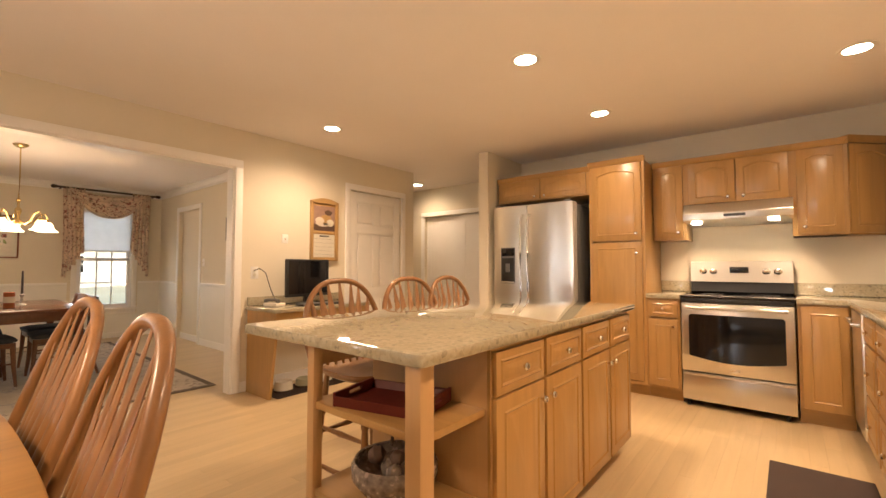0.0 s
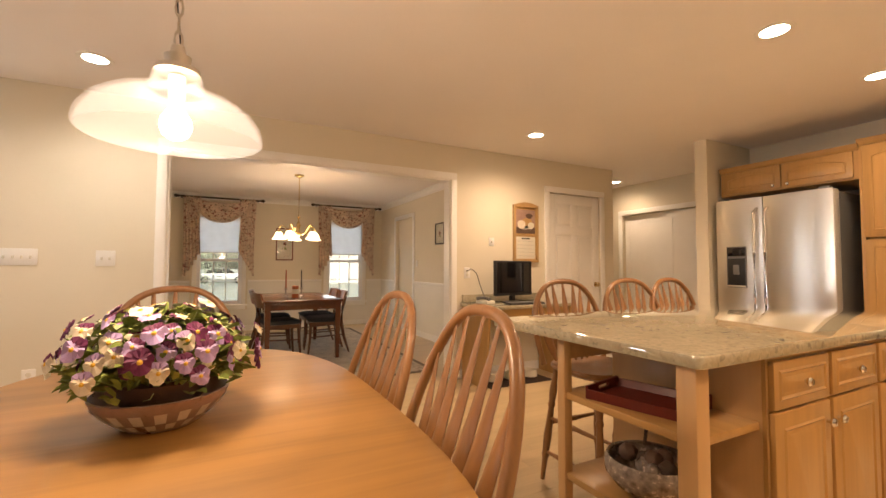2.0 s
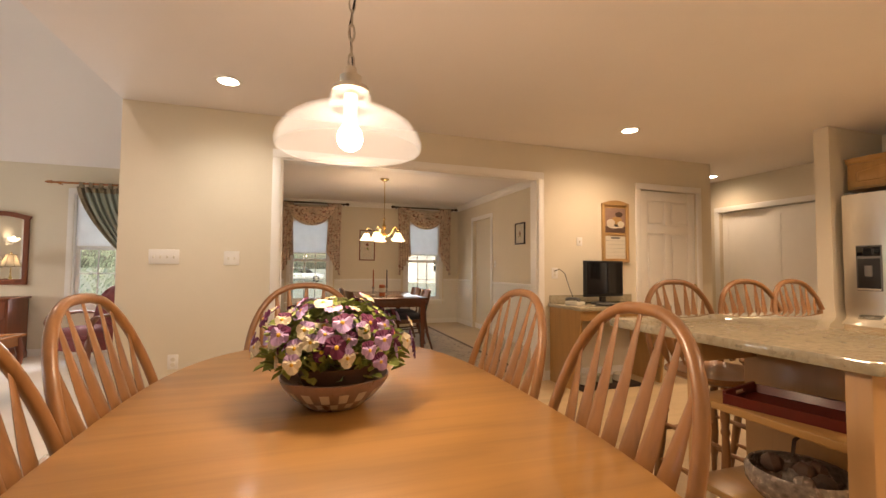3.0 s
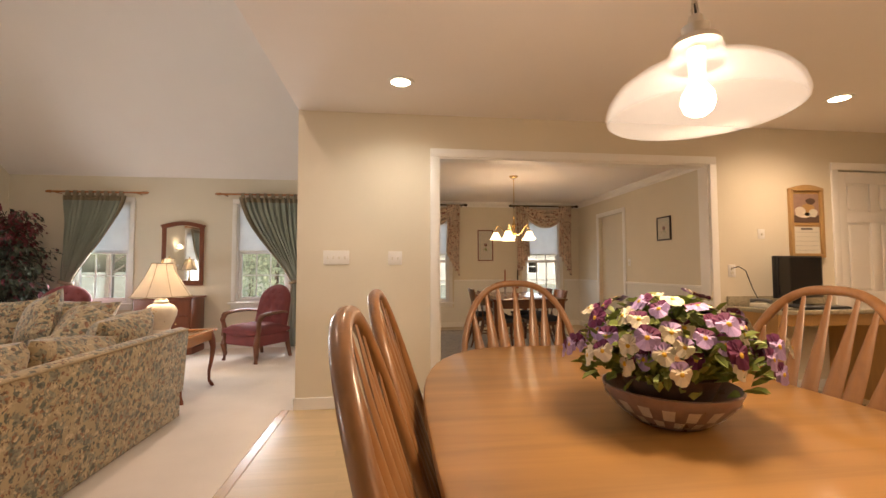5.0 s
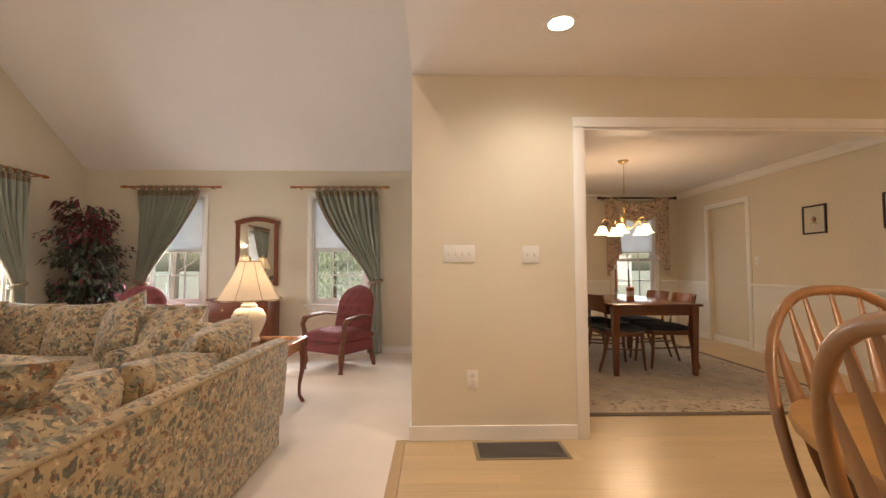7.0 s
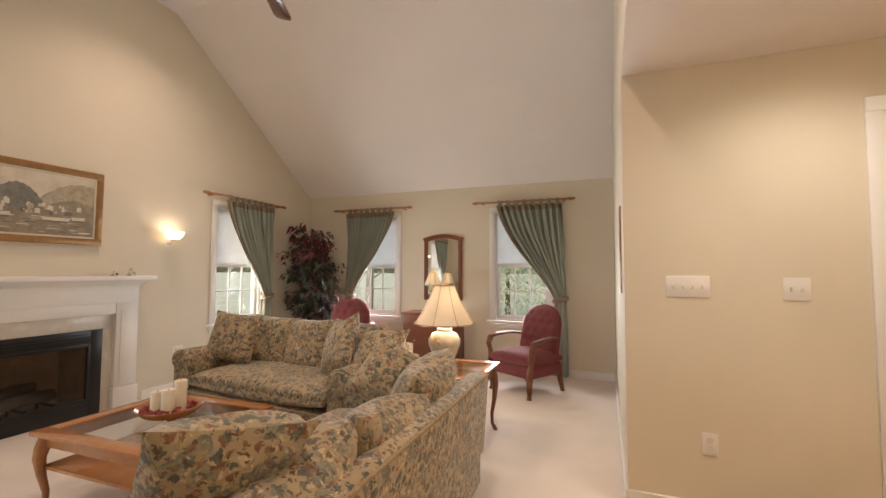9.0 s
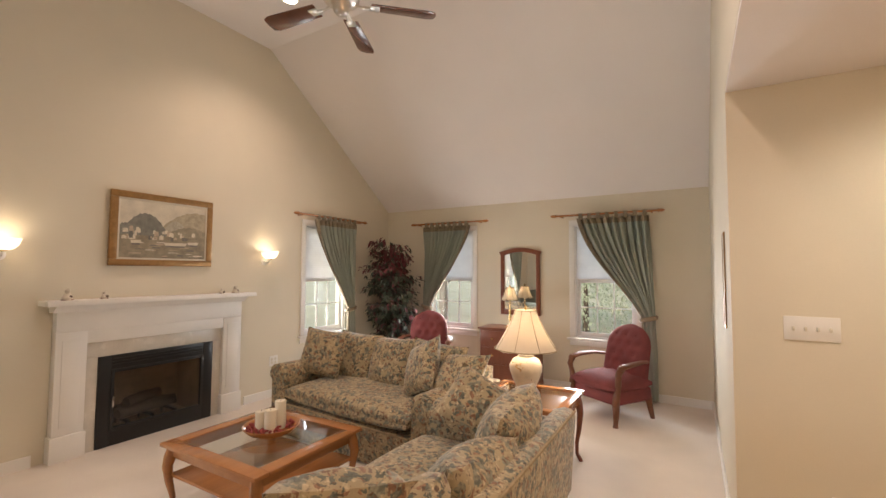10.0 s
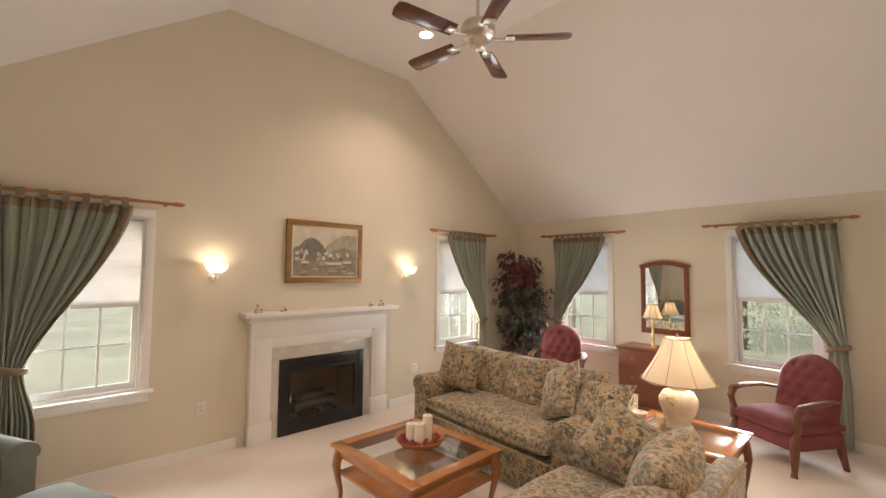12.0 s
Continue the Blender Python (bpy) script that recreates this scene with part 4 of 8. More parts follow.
def fridge():
    e = thing("refrigerator", pose(3.885, 2.585, 0, 0, 0, -90), "stainless steel side-by-side refrigerator with ice dispenser", "refrigerator")
    w, h = 0.90, 1.80
    part("body", B(0.0, w, 0.122, 0.70, 0.03, h - 0.02, 0.006), DARKSTEEL, e, "dark grey cabinet sides")
    part("base_grille", B(0.02, w - 0.02, 0.06, 0.122, 0.0, 0.085), BLACK, e)
    for x0, x1, hx, nm in ((0.003, 0.40, 0.362, "freezer_door"), (0.408, w - 0.003, 0.447, "fridge_door")):
        prof = []
        for i in range(11):
            u = i / 10
            prof.append((x0 + (x1 - x0) * u, 0.012 - 0.022 * math.sin(math.pi * u) ** 0.7))
        d = part(nm, P([*prof, (x1, 0.112), (x0, 0.112)], 0.10, h), STEEL, e)
        part("handle", tube([(hx, 0.0, 0.52), (hx, -0.055, 0.56), (hx, -0.062, 0.9), (hx, -0.062, 1.3), (hx, -0.055, 1.66), (hx, 0.0, 1.70)], 0.013, 10), CHROME, d, "long bar handle")
        part("hinge_cap", B(x0 + 0.02 if x0 < 0.2 else x1 - 0.09, x0 + 0.09 if x0 < 0.2 else x1 - 0.02, 0.01, 0.08, h, h + 0.02, 0.005), DARKSTEEL, d)
    part("door_edge", B(w - 0.003, w, 0.014, 0.112, 0.11, h - 0.01, 0.001), GREYPAINT, bpy.data.objects["fridge_door"], "grey painted door edge")
    f = bpy.data.objects["freezer_door"]
    box = part("dispenser", B(0.105, 0.275, -0.016, -0.006, 0.98, 1.36, 0.003), DARKSTEEL, f, "recessed ice and water dispenser")
    part("dispenser_display", B(0.112, 0.268, -0.020, -0.015, 1.27, 1.35, 0.002), BLACKGLASS, box)
    part("dispenser_well", B(0.115, 0.265, -0.018, -0.012, 1.00, 1.25, 0.002), BLACK, box)
    part("paddle", B(0.165, 0.215, -0.028, -0.016, 1.10, 1.19, 0.004), DARKSTEEL, box)
    part("drip_tray", B(0.115, 0.265, -0.034, -0.014, 0.985, 1.0, 0.003), STEEL, box)
    return e


fridge()


def tray():
    e = thing("serving_tray", pose(0.99, 1.17, 0.676, 0, 0, 14) @ Matrix.Diagonal((0.84, 0.84, 0.9, 1)), "dark red lacquered wooden serving tray with cut-out handles", "tray")
    part("base", B(-0.125, 0.125, -0.19, 0.19, 0.0, 0.012), TRAYRED, e)
    for s in (-1, 1):
        part("side", P([(s * 0.122, 0.0), (s * 0.134, 0.0), (s * 0.150, 0.042), (s * 0.138, 0.042)], -0.195, 0.195, "y"), TRAYRED, e)
        bm = bmesh.new()
        for x0, x1, z0, z1 in ((-0.138, -0.045, 0.0, 0.052), (0.045, 0.138, 0.0, 0.052), (-0.045, 0.045, 0.0, 0.024), (-0.045, 0.045, 0.04, 0.052)):
            B(x0, x1, s * 0.198 - 0.006, s * 0.198 + 0.006, z0, z1, bm=bm)
        part("end", bm, TRAYRED, e)
    return e


def wire_bowl():
    e = thing("glass_bowl", pose(1.00, 1.17, 0.372), "mottled silver glass bowl of dried ornaments", "bowl")
    part("shell", lathe([(0.0, 0.0), (0.065, 0.0), (0.12, 0.022), (0.150, 0.062), (0.152, 0.10), (0.142, 0.118), (0.136, 0.114), (0.144, 0.098), (0.142, 0.065), (0.11, 0.032), (0.0, 0.015)], 32), WIRE, e)
    rnd = random.Random(5)
    for i in range(9):
        a, r = rnd.uniform(0, 6.28), rnd.uniform(0, 0.08)
        part("ornament", lathe([(0.0, -0.035), (0.022, -0.025), (0.034, 0.0), (0.024, 0.024), (0.0, 0.036)], 10, m=pose(r * math.cos(a), r * math.sin(a), 0.085 + 0.012 * (i % 3), rnd.uniform(0, 90), rnd.uniform(0, 90))), (WIRE, BARK, TERRA)[i % 3], e)
    part("stem", tube([(0.0, 0.02, 0.15), (0.01, 0.02, 0.2), (0.03, 0.0, 0.235)], 0.006, 6), BARK, e)
    return e


def island():
    e = thing("kitchen_island", pose(0, 0, 0), "honey maple kitchen island with drawers, doors and open end shelves", "kitchen island")
    part("body", B(1.15, 2.72, 0.882, 1.46, 0.10, 0.885, 0.003), SHELFWOOD, e)
    part("toe_kick", B(1.15, 2.66, 0.95, 1.40, 0.0, 0.10), MAPLE_X, e)
    fr = bmesh.new()
    cols = [1.15, 1.535, 1.93, 2.335, 2.72]
    for x in cols:
        B(x - 0.018 if x > 1.2 else x, x + 0.018 if x < 2.7 else x, 0.870, 0.882, 0.10, 0.885, bm=fr)
    for a, b in zip(cols, cols[1:]):
        for z0, z1 in ((0.10, 0.125), (0.70, 0.725), (0.865, 0.885)):
            B(a + 0.018, b - 0.018, 0.870, 0.882, z0, z1, bm=fr)
    part("face_frame", fr, MAPLE_Z, e)
    for k, (a, b) in enumerate(zip(cols, cols[1:])):
        raised_door(e, a + 0.012, b - 0.012, 0.715, 0.865, 0.852, False, ((a + b) / 2, 0.79), None, "drawer")
        raised_door(e, a + 0.012, b - 0.012, 0.115, 0.705, 0.852, False, (b - 0.04 if k % 2 == 0 else a + 0.04, 0.635))
    part("post", B(0.80, 0.86, 0.87, 0.93, 0.0, 0.885, 0.004), SHELFWOOD, e)
    part("post", B(0.82, 0.86, 1.40, 1.44, 0.0, 0.885, 0.004), SHELFWOOD, e)
    for z0 in (0.345, 0.65):
        out = [(1.15, 1.44), (0.83, 1.44), (0.83, 0.96)]
        for i in range(7):
            a = math.pi * (1 + 0.5 * i / 6)
            out.append((0.90 + 0.07 * math.cos(a), 0.96 + 0.07 * math.sin(a)))
        out.append((1.15, 0.89))
        part("shelf", P(out, z0, z0 + 0.025, bevel=0.003), MAPLE_Y, e)
    part("apron", B(0.86, 1.15, 1.41, 1.435, 0.80, 0.885), SHELFWOOD, e)
    return e


island()
out = []
for cx, cy, a0 in ((0.785, 0.855, 180), (2.745, 0.855, 270), (2.745, 1.785, 0), (0.785, 1.785, 90)):
    for i in range(6):
        a = radians(a0 + 18 * i)
        out.append((cx + 0.025 * math.cos(a), cy + 0.025 * math.sin(a)))
slab("island_countertop", out, 0.886, 0.924, "thick polished beige granite island top with rounded corners")
tray()
wire_bowl()


def hoop_points(half, z0, z1, y0, y1, n=28, flare=0.03):
    """A bent-wood bow from one end of a seat's back to the other."""
    pts = []
    for i in range(n + 1):
        u = math.pi * i / n
        s, c = math.sin(u), math.cos(u)
        k = s ** 0.62
        x = -c
        x = math.copysign(abs(x) ** 0.75, x)
        wide = half + flare * math.sin(math.pi * min(1.0, k * 0.8))
        pts.append((x * wide, y0 + (y1 - y0) * k, z0 + (z1 - z0) * k))
    return pts


def windsor(name, m, seat_z, top_z, label, category, group, lean=0.20, half=0.248, stool=False, swivel=0):
    """An arrow-back Windsor seat facing +y: saddle, bow, arrow spindles, turned legs and stretchers."""
    e = thing(name, m, label, category, group)
    out = []
    for i in range(40):
        a = 2 * math.pi * i / 40
        x, y = math.cos(a), math.sin(a)
        k = (abs(x) ** 3.2 + abs(y) ** 3.2) ** (-1 / 3.2)
        out.append((x * k * (0.225 + 0.012 * y), y * k * 0.215))
    seat = bmesh.new()
    rings = []
    for s, z in ((0.0, -0.030), (0.90, -0.034), (0.985, -0.022), (1.0, -0.008), (0.97, 0.002), (0.88, 0.0), (0.6, -0.010), (0.3, -0.011), (0.0, -0.008)):
        rings.append([seat.verts.new((x * max(s, 1e-3), y * max(s, 1e-3), seat_z + z)) for x, y in out])
    for a, b in zip(rings, rings[1:]):
        for i in range(40):
            seat.faces.new((a[i], a[(i + 1) % 40], b[(i + 1) % 40], b[i]))
    bmesh.ops.remove_doubles(seat, verts=seat.verts, dist=2e-4)
    bmesh.ops.recalc_face_normals(seat, faces=seat.faces)
    part("seat", seat, OAK, e)
    y0, y1 = -0.165, -0.165 - lean
    bow = hoop_points(half, seat_z - 0.01, top_z - 0.013, y0, y1)
    part("bow", tube(bow, 0.0155, 10, flat=1.0, up=(0, 1, 0)), OAK, e)
    nsp = 7
    for i in range(nsp):
        u = (i + 1) / (nsp + 1) * 2 - 1
        xb, xt = u * half * 0.80, u * half * 1.14
        best = min(bow[3:-3], key=lambda p: abs(p[0] - xt))
        a, b = Vector((xb, y0 + 0.02 * (1 - u * u) - 0.01, seat_z - 0.005)), Vector(best)
        prof = [(0.0, 0.0075), (0.06, 0.0095), (0.12, 0.019), (0.20, 0.027), (0.34, 0.0305), (0.50, 0.028), (0.66, 0.0225), (0.80, 0.0155), (0.92, 0.0095), (1.0, 0.0075)]
        pts = [a.lerp(b, t) + Vector((0, -0.012 * math.sin(math.pi * t), 0)) for t, _ in prof]
        part("spindle", tube(pts, [r for _, r in prof], 8, flat=0.36, up=(0, 1, 0)), OAK, e)
    splay = 0.055 if stool else 0.045
    feet = {}
    for sx in (-1, 1):
        for sy in (-1, 1):
            a, b = Vector((sx * 0.155, sy * 0.15, seat_z - 0.03)), Vector((sx * (0.155 + splay), sy * (0.15 + splay), 0.0))
            prof = [(0.0, 0.013), (0.1, 0.015), (0.22, 0.021), (0.3, 0.016), (0.33, 0.021), (0.36, 0.015), (0.6, 0.022), (0.75, 0.018), (0.78, 0.021), (0.81, 0.016), (1.0, 0.011)]
            part("leg", tube([a.lerp(b, t) for t, _ in prof], [r for _, r in prof], 10, up=(0, 1, 0)), OAK, e)
            feet[sx, sy] = (a, b)

    def rung(p, q, t, s):
        a, b = feet[p][0].lerp(feet[p][1], t), feet[q][0].lerp(feet[q][1], s)
        part("stretcher", tube([a.lerp(b, k) for k in (0, 0.2, 0.4, 0.5, 0.6, 0.8, 1)], [0.008, 0.011, 0.012, 0.015, 0.012, 0.011, 0.008], 8), OAK, e)

    if stool:
        rung((-1, 1), (1, 1), 0.62, 0.62)
        rung((-1, -1), (1, -1), 0.5, 0.5)
        for s in (-1, 1):
            rung((s, -1), (s, 1), 0.45, 0.45)
            rung((s, -1), (s, 1), 0.75, 0.75)
    else:
        for s in (-1, 1):
            rung((s, -1), (s, 1), 0.6, 0.6)
        a = (feet[-1, -1][0].lerp(feet[-1, -1][1], 0.6) + feet[-1, 1][0].lerp(feet[-1, 1][1], 0.6)) / 2
        b = (feet[1, -1][0].lerp(feet[1, -1][1], 0.6) + feet[1, 1][0].lerp(feet[1, 1][1], 0.6)) / 2
        part("stretcher", tube([a.lerp(b, k) for k in (0, 0.25, 0.5, 0.75, 1)], [0.008, 0.012, 0.015, 0.012, 0.008], 8), OAK, e)
    return e


CH = "golden oak arrow-back Windsor chair tucked at the oval table"
chair = windsor("dining_chair", pose(-0.15, 1.06, 0, 0, 0, 84), 0.45, 1.065, CH, "chair", "chairs round the oval table")
for x, y, r in ((-0.12, 1.68, 90), (-0.83, 1.67, -93), (-0.85, 1.13, -90), (-0.56, 2.13, 180)):
    copy_thing(chair, pose(x, y, 0, 0, 0, r))
stool = windsor("bar_stool", pose(1.43, 1.80, 0, 0, 0, 180), 0.64, 1.09, "golden oak bow-back counter stool at the island", "stool", "stools at the island", lean=0.10, half=0.228, stool=True)
for x, r in ((1.98, 178), (2.42, 183)):
    copy_thing(stool, pose(x, 1.80, 0, 0, 0, r))


def oval(hx, hy, power, n=64):
    pts = []
    for i in range(n):
        a = 2 * math.pi * i / n
        x, y = math.cos(a), math.sin(a)
        k = (abs(x) ** power + abs(y) ** power) ** (-1 / power)
        pts.append((x * k * hx, y * k * hy))
    return pts


table = thing("kitchen_table", pose(-0.49, 1.37, 0), "oval golden wooden table with a satin top", "table")
seam = oval(0.575, 1.05, 2.9)
part("tabletop", P(seam, 0.735, 0.764, bevel=0.009), TABLETOP, table)
part("apron", P(oval(0.49, 0.95, 2.9), 0.645, 0.735), OAK, table)
for y in (-0.45, 0.45):
    part("pedestal", lathe([(0.07, 0.08), (0.09, 0.1), (0.06, 0.2), (0.05, 0.32), (0.075, 0.45), (0.085, 0.52), (0.055, 0.58), (0.08, 0.645)], 20, m=pose(0, y, 0)), OAK, table)
    for s in (-1, 1):
        part("foot", tube([(0, y, 0.14), (s * 0.13, y, 0.13), (s * 0.26, y, 0.06), (s * 0.36, y, 0.028)], [0.045, 0.04, 0.034, 0.028], 10), OAK, table)


mat_round = thing("oval_rug", pose(-0.56, 1.46, 0.0), "pale sage and cream braided oval rug under the table", "rug")
for k in range(9):
    outer, inner = 1.0 - 0.045 * k, 1.0 - 0.045 * (k + 1)
    bm = bmesh.new()
    loops = [[bm.verts.new((x * f, y * f, z)) for x, y in oval(0.95, 1.42, 2.1, 72)] for f, z in ((outer - 0.002, 0.001), (outer - 0.006, 0.010), (outer - 0.022, 0.0125), (inner + 0.006, 0.010), (inner + 0.001, 0.001))]
    for lo, hi in zip(loops, loops[1:]):
        for i in range(72):
            bm.faces.new((lo[i], lo[(i + 1) % 72], hi[(i + 1) % 72], hi[i]))
    bmesh.ops.recalc_face_normals(bm, faces=bm.faces)
    part("braid", bm, (RUGSAGE, RUGCREAM, RUGCREAM)[k % 3], mat_round)
part("centre", P(oval(0.58, 0.83, 2.1, 72), 0.001, 0.010), RUGCREAM, mat_round)


def pansies():
    e = thing("potted_pansies", pose(-0.49, 1.43, 0.764), "bowl of purple, lilac and cream pansies on the table", "plant")
    saucer = part("bowl", lathe([(0.0, 0.0), (0.075, 0.0), (0.085, 0.008), (0.115, 0.032), (0.143, 0.064), (0.152, 0.084), (0.147, 0.086), (0.138, 0.068), (0.105, 0.034), (0.0, 0.016)], 40), CHECKB, e, "shallow brown and cream checked bowl")
    for k, (r0, z0, r1, z1) in enumerate(((0.092, 0.013, 0.115, 0.031), (0.117, 0.034, 0.142, 0.062))):
        for i in range(18):
            a0, a1 = 2 * math.pi * (i + 0.5 * k) / 18, 2 * math.pi * (i + 0.5 + 0.5 * k) / 18
            bm = bmesh.new()
            vs = []
            for r, z in ((r0, z0), (r1, z1)):
                for j in range(4):
                    a = a0 + (a1 - a0) * j / 3
                    vs.append(bm.verts.new(((r + 0.0025) * math.cos(a), (r + 0.0025) * math.sin(a), z - 0.001)))
            for j in range(3):
                bm.faces.new((vs[j], vs[j + 1], vs[j + 5], vs[j + 4]))
            part("check", bm, CHECKW, saucer)
    part("pot", lathe([(0.0, 0.02), (0.07, 0.02), (0.105, 0.10), (0.115, 0.115), (0.108, 0.118), (0.095, 0.10), (0.0, 0.10)], 28), TERRA, e, "dark clay pot")
    rnd = random.Random(11)
    leaves = bmesh.new()
    for i in range(1000):
        a, el, r = rnd.uniform(0, 6.28), rnd.uniform(-0.3, 1.4), rnd.uniform(0.09, 0.195)
        c = Vector((r * math.cos(a) * math.cos(el) * 1.05, r * math.sin(a) * math.cos(el) * 1.05, 0.145 + 0.75 * r * math.sin(el)))
        lw, ll = rnd.uniform(0.007, 0.013), rnd.uniform(0.014, 0.028)
        m = Matrix.Translation(c) @ Euler((rnd.uniform(-0.8, 0.8), rnd.uniform(-0.9, 0.5), a)).to_matrix().to_4x4()
        vs = [leaves.verts.new(m @ Vector(p)) for p in ((-ll, 0, 0), (-ll * 0.3, -lw, 0.004), (ll * 0.5, -lw * 0.8, 0.003), (ll, 0, -0.004), (ll * 0.5, lw * 0.8, 0.003), (-ll * 0.3, lw, 0.004), (0, 0, -0.003))]
        for j in range(6):
            leaves.faces.new((vs[j], vs[(j + 1) % 6], vs[6]))
    foliage = part("foliage", leaves, LEAF, e)
    tagged(foliage, kind="stuff")

    def blossom_mesh(upper, lower):
        bm = bmesh.new()
        for k, (ang, size, mi, lift) in enumerate(((125, 0.019, 0, -0.002), (55, 0.019, 0, -0.001), (185, 0.017, 1, 0.001), (-5, 0.017, 1, 0.001), (270, 0.022, 1, 0.003))):
            a = radians(ang)
            cx, cy = math.cos(a) * 0.013, math.sin(a) * 0.013
            ctr = bm.verts.new((0, 0, lift + 0.003))
            rim = [bm.verts.new((cx + size * 0.9 * math.cos(t), cy + size * 0.9 * math.sin(t), lift + 0.003 * math.sin(3 * t))) for t in [2 * math.pi * j / 10 for j in range(10)]]
            for j in range(10):
                bm.faces.new((ctr, rim[j], rim[(j + 1) % 10])).material_index = mi
        eye = bm.verts.new((0, -0.003, 0.009))
        rim = [bm.verts.new((0.006 * math.cos(t), -0.003 + 0.006 * math.sin(t), 0.0065)) for t in [2 * math.pi * j / 8 for j in range(8)]]
        for j in range(8):
            bm.faces.new((eye, rim[j], rim[(j + 1) % 8])).material_index = 2
        return mesh_of(bm, "blossom", [upper, lower, PETALY])

    kinds = [blossom_mesh(PETALP, PETALL), blossom_mesh(PETALP, PETALW), blossom_mesh(PETALW, PETALW), blossom_mesh(PETALP, PETALL), blossom_mesh(PETALP, PETALP), blossom_mesh(PETALL, PETALW), blossom_mesh(PETALP, PETALL)]
    for i in range(104):
        a = i * 2.399963
        h = 1.0 - i / 104 * 1.12
        el = math.asin(max(-0.3, min(1.0, h)))
        r = 0.168 * rnd.uniform(0.82, 1.28)
        d = Vector((math.cos(a) * math.cos(el) * 1.12, math.sin(a) * math.cos(el) * 1.12, math.sin(el) * 0.66))
        ob = new("blossom", rnd.choice(kinds))
        ob.parent = e
        face = (d + Vector((rnd.uniform(-0.4, 0.4), rnd.uniform(-0.4, 0.4), 0.12))).to_track_quat("Z", "Y").to_matrix().to_4x4()
        ob.matrix_basis = Matrix.Translation(d * r + Vector((0, 0, 0.165))) @ face @ Matrix.Rotation(rnd.uniform(-0.6, 0.6), 4, "Z") @ Matrix.Diagonal((*([rnd.uniform(0.72, 0.98)] * 3), 1))
    return e


pansies()


def pendant():
    e = thing("pendant_lamp", pose(-0.47, 1.33, 0), "lit white glass dome pendant on a chain", "pendant lamp")
    n = 18
    z0, z1 = 1.685, 2.42
    for i in range(n):
        z = z0 + (z1 - z0) * (i + 0.5) / n
        ring = [(0.008 * math.cos(t), 0.0, z + 0.024 * math.sin(t)) for t in [2 * math.pi * k / 10 for k in range(11)]]
        bm = tube(ring, 0.0028, 5)
        bm.transform(Matrix.Rotation(radians(90 * (i % 2)), 4, "Z"))
        part("chain_link", bm, NICKEL, e)
    part("cord", tube([(0.005, 0.004, 1.70), (-0.006, 0.006, 1.80), (0.007, -0.004, 1.88), (0.0, 0.006, 2.0), (0.006, 0.0, 2.2), (0.0, 0.0, 2.42)], 0.003, 6), BLACKPLASTIC, e)
    part("canopy", lathe([(0.0, 2.405), (0.03, 2.408), (0.062, 2.425), (0.065, 2.44)], 24), BRASS, e)
    part("socket_cap", lathe([(0.0, 1.69), (0.014, 1.69), (0.018, 1.668), (0.03, 1.664), (0.026, 1.64), (0.048, 1.634), (0.05, 1.622), (0.0, 1.62)], 24), NICKEL, e, "pale metal socket cap")
    prof = [(0.044, 1.618), (0.054, 1.612), (0.058, 1.590), (0.053, 1.574), (0.062, 1.567), (0.100, 1.562), (0.138, 1.550), (0.168, 1.528), (0.187, 1.501), (0.194, 1.476), (0.192, 1.466)]
    inner = [(r - 0.006, z - 0.004) for r, z in prof[::-1]]
    sh = part("shade", lathe([*prof, *inner], 40), FROST, e, "frosted white glass shade")
    part("bulb_holder", lathe([(0.0, 1.535), (0.016, 1.535), (0.018, 1.615), (0.0, 1.615)], 14), WHITEP, e)
    bulb = part("bulb", lathe([(0.0, 1.460), (0.015, 1.463), (0.028, 1.473), (0.035, 1.492), (0.032, 1.511), (0.022, 1.527), (0.014, 1.54), (0.0, 1.54)], 20), BULB, e, "lit bulb")
    bulb.visible_shadow = False
    return e


pendant()


def downlight(x, y, z, group="recessed ceiling lights"):
    e = thing("recessed_light", pose(x, y, z), "lit recessed ceiling light with a white trim ring", "ceiling light", group)
    part("trim_ring", lathe([(0.066, -0.004), (0.092, -0.004), (0.095, 0.0), (0.066, 0.0)], 28), WHITEP, e)
    part("lens", lathe([(0.0, -0.003), (0.066, -0.003), (0.066, 0.0), (0.0, 0.0)], 28), CANLIGHT, e, "glowing lens")


# also gives fixtures to the two added cans on the south row
for x, y in CANS:
    downlight(x, y, H)
downlight(-5.43, 4.05, 4.13)
# fixture for the added, unseen vault spot
downlight(-2.90, 2.95, 4.13)


def wall_plate(name, m, w, h, gangs, label, outlet=False):
    e = thing(name, m, label, "outlet" if outlet else "light switch")
    part("plate", B(-w / 2, w / 2, -0.006, 0, -h / 2, h / 2, 0.003), WHITEP, e)
    for i in range(gangs):
        x = (i - (gangs - 1) / 2) * 0.046
        if outlet:
            for z in (-0.02, 0.02):
                part("socket", lathe([(0.0, 0.002), (0.015, 0.002), (0.016, 0.0)], 14, m=pose(x, -0.006, z, 90)), CERAMIC, e)
        else:
            part("toggle", B(x - 0.005, x + 0.005, -0.016, -0.004, -0.012, 0.008, 0.002), CERAMIC, e)
    return e


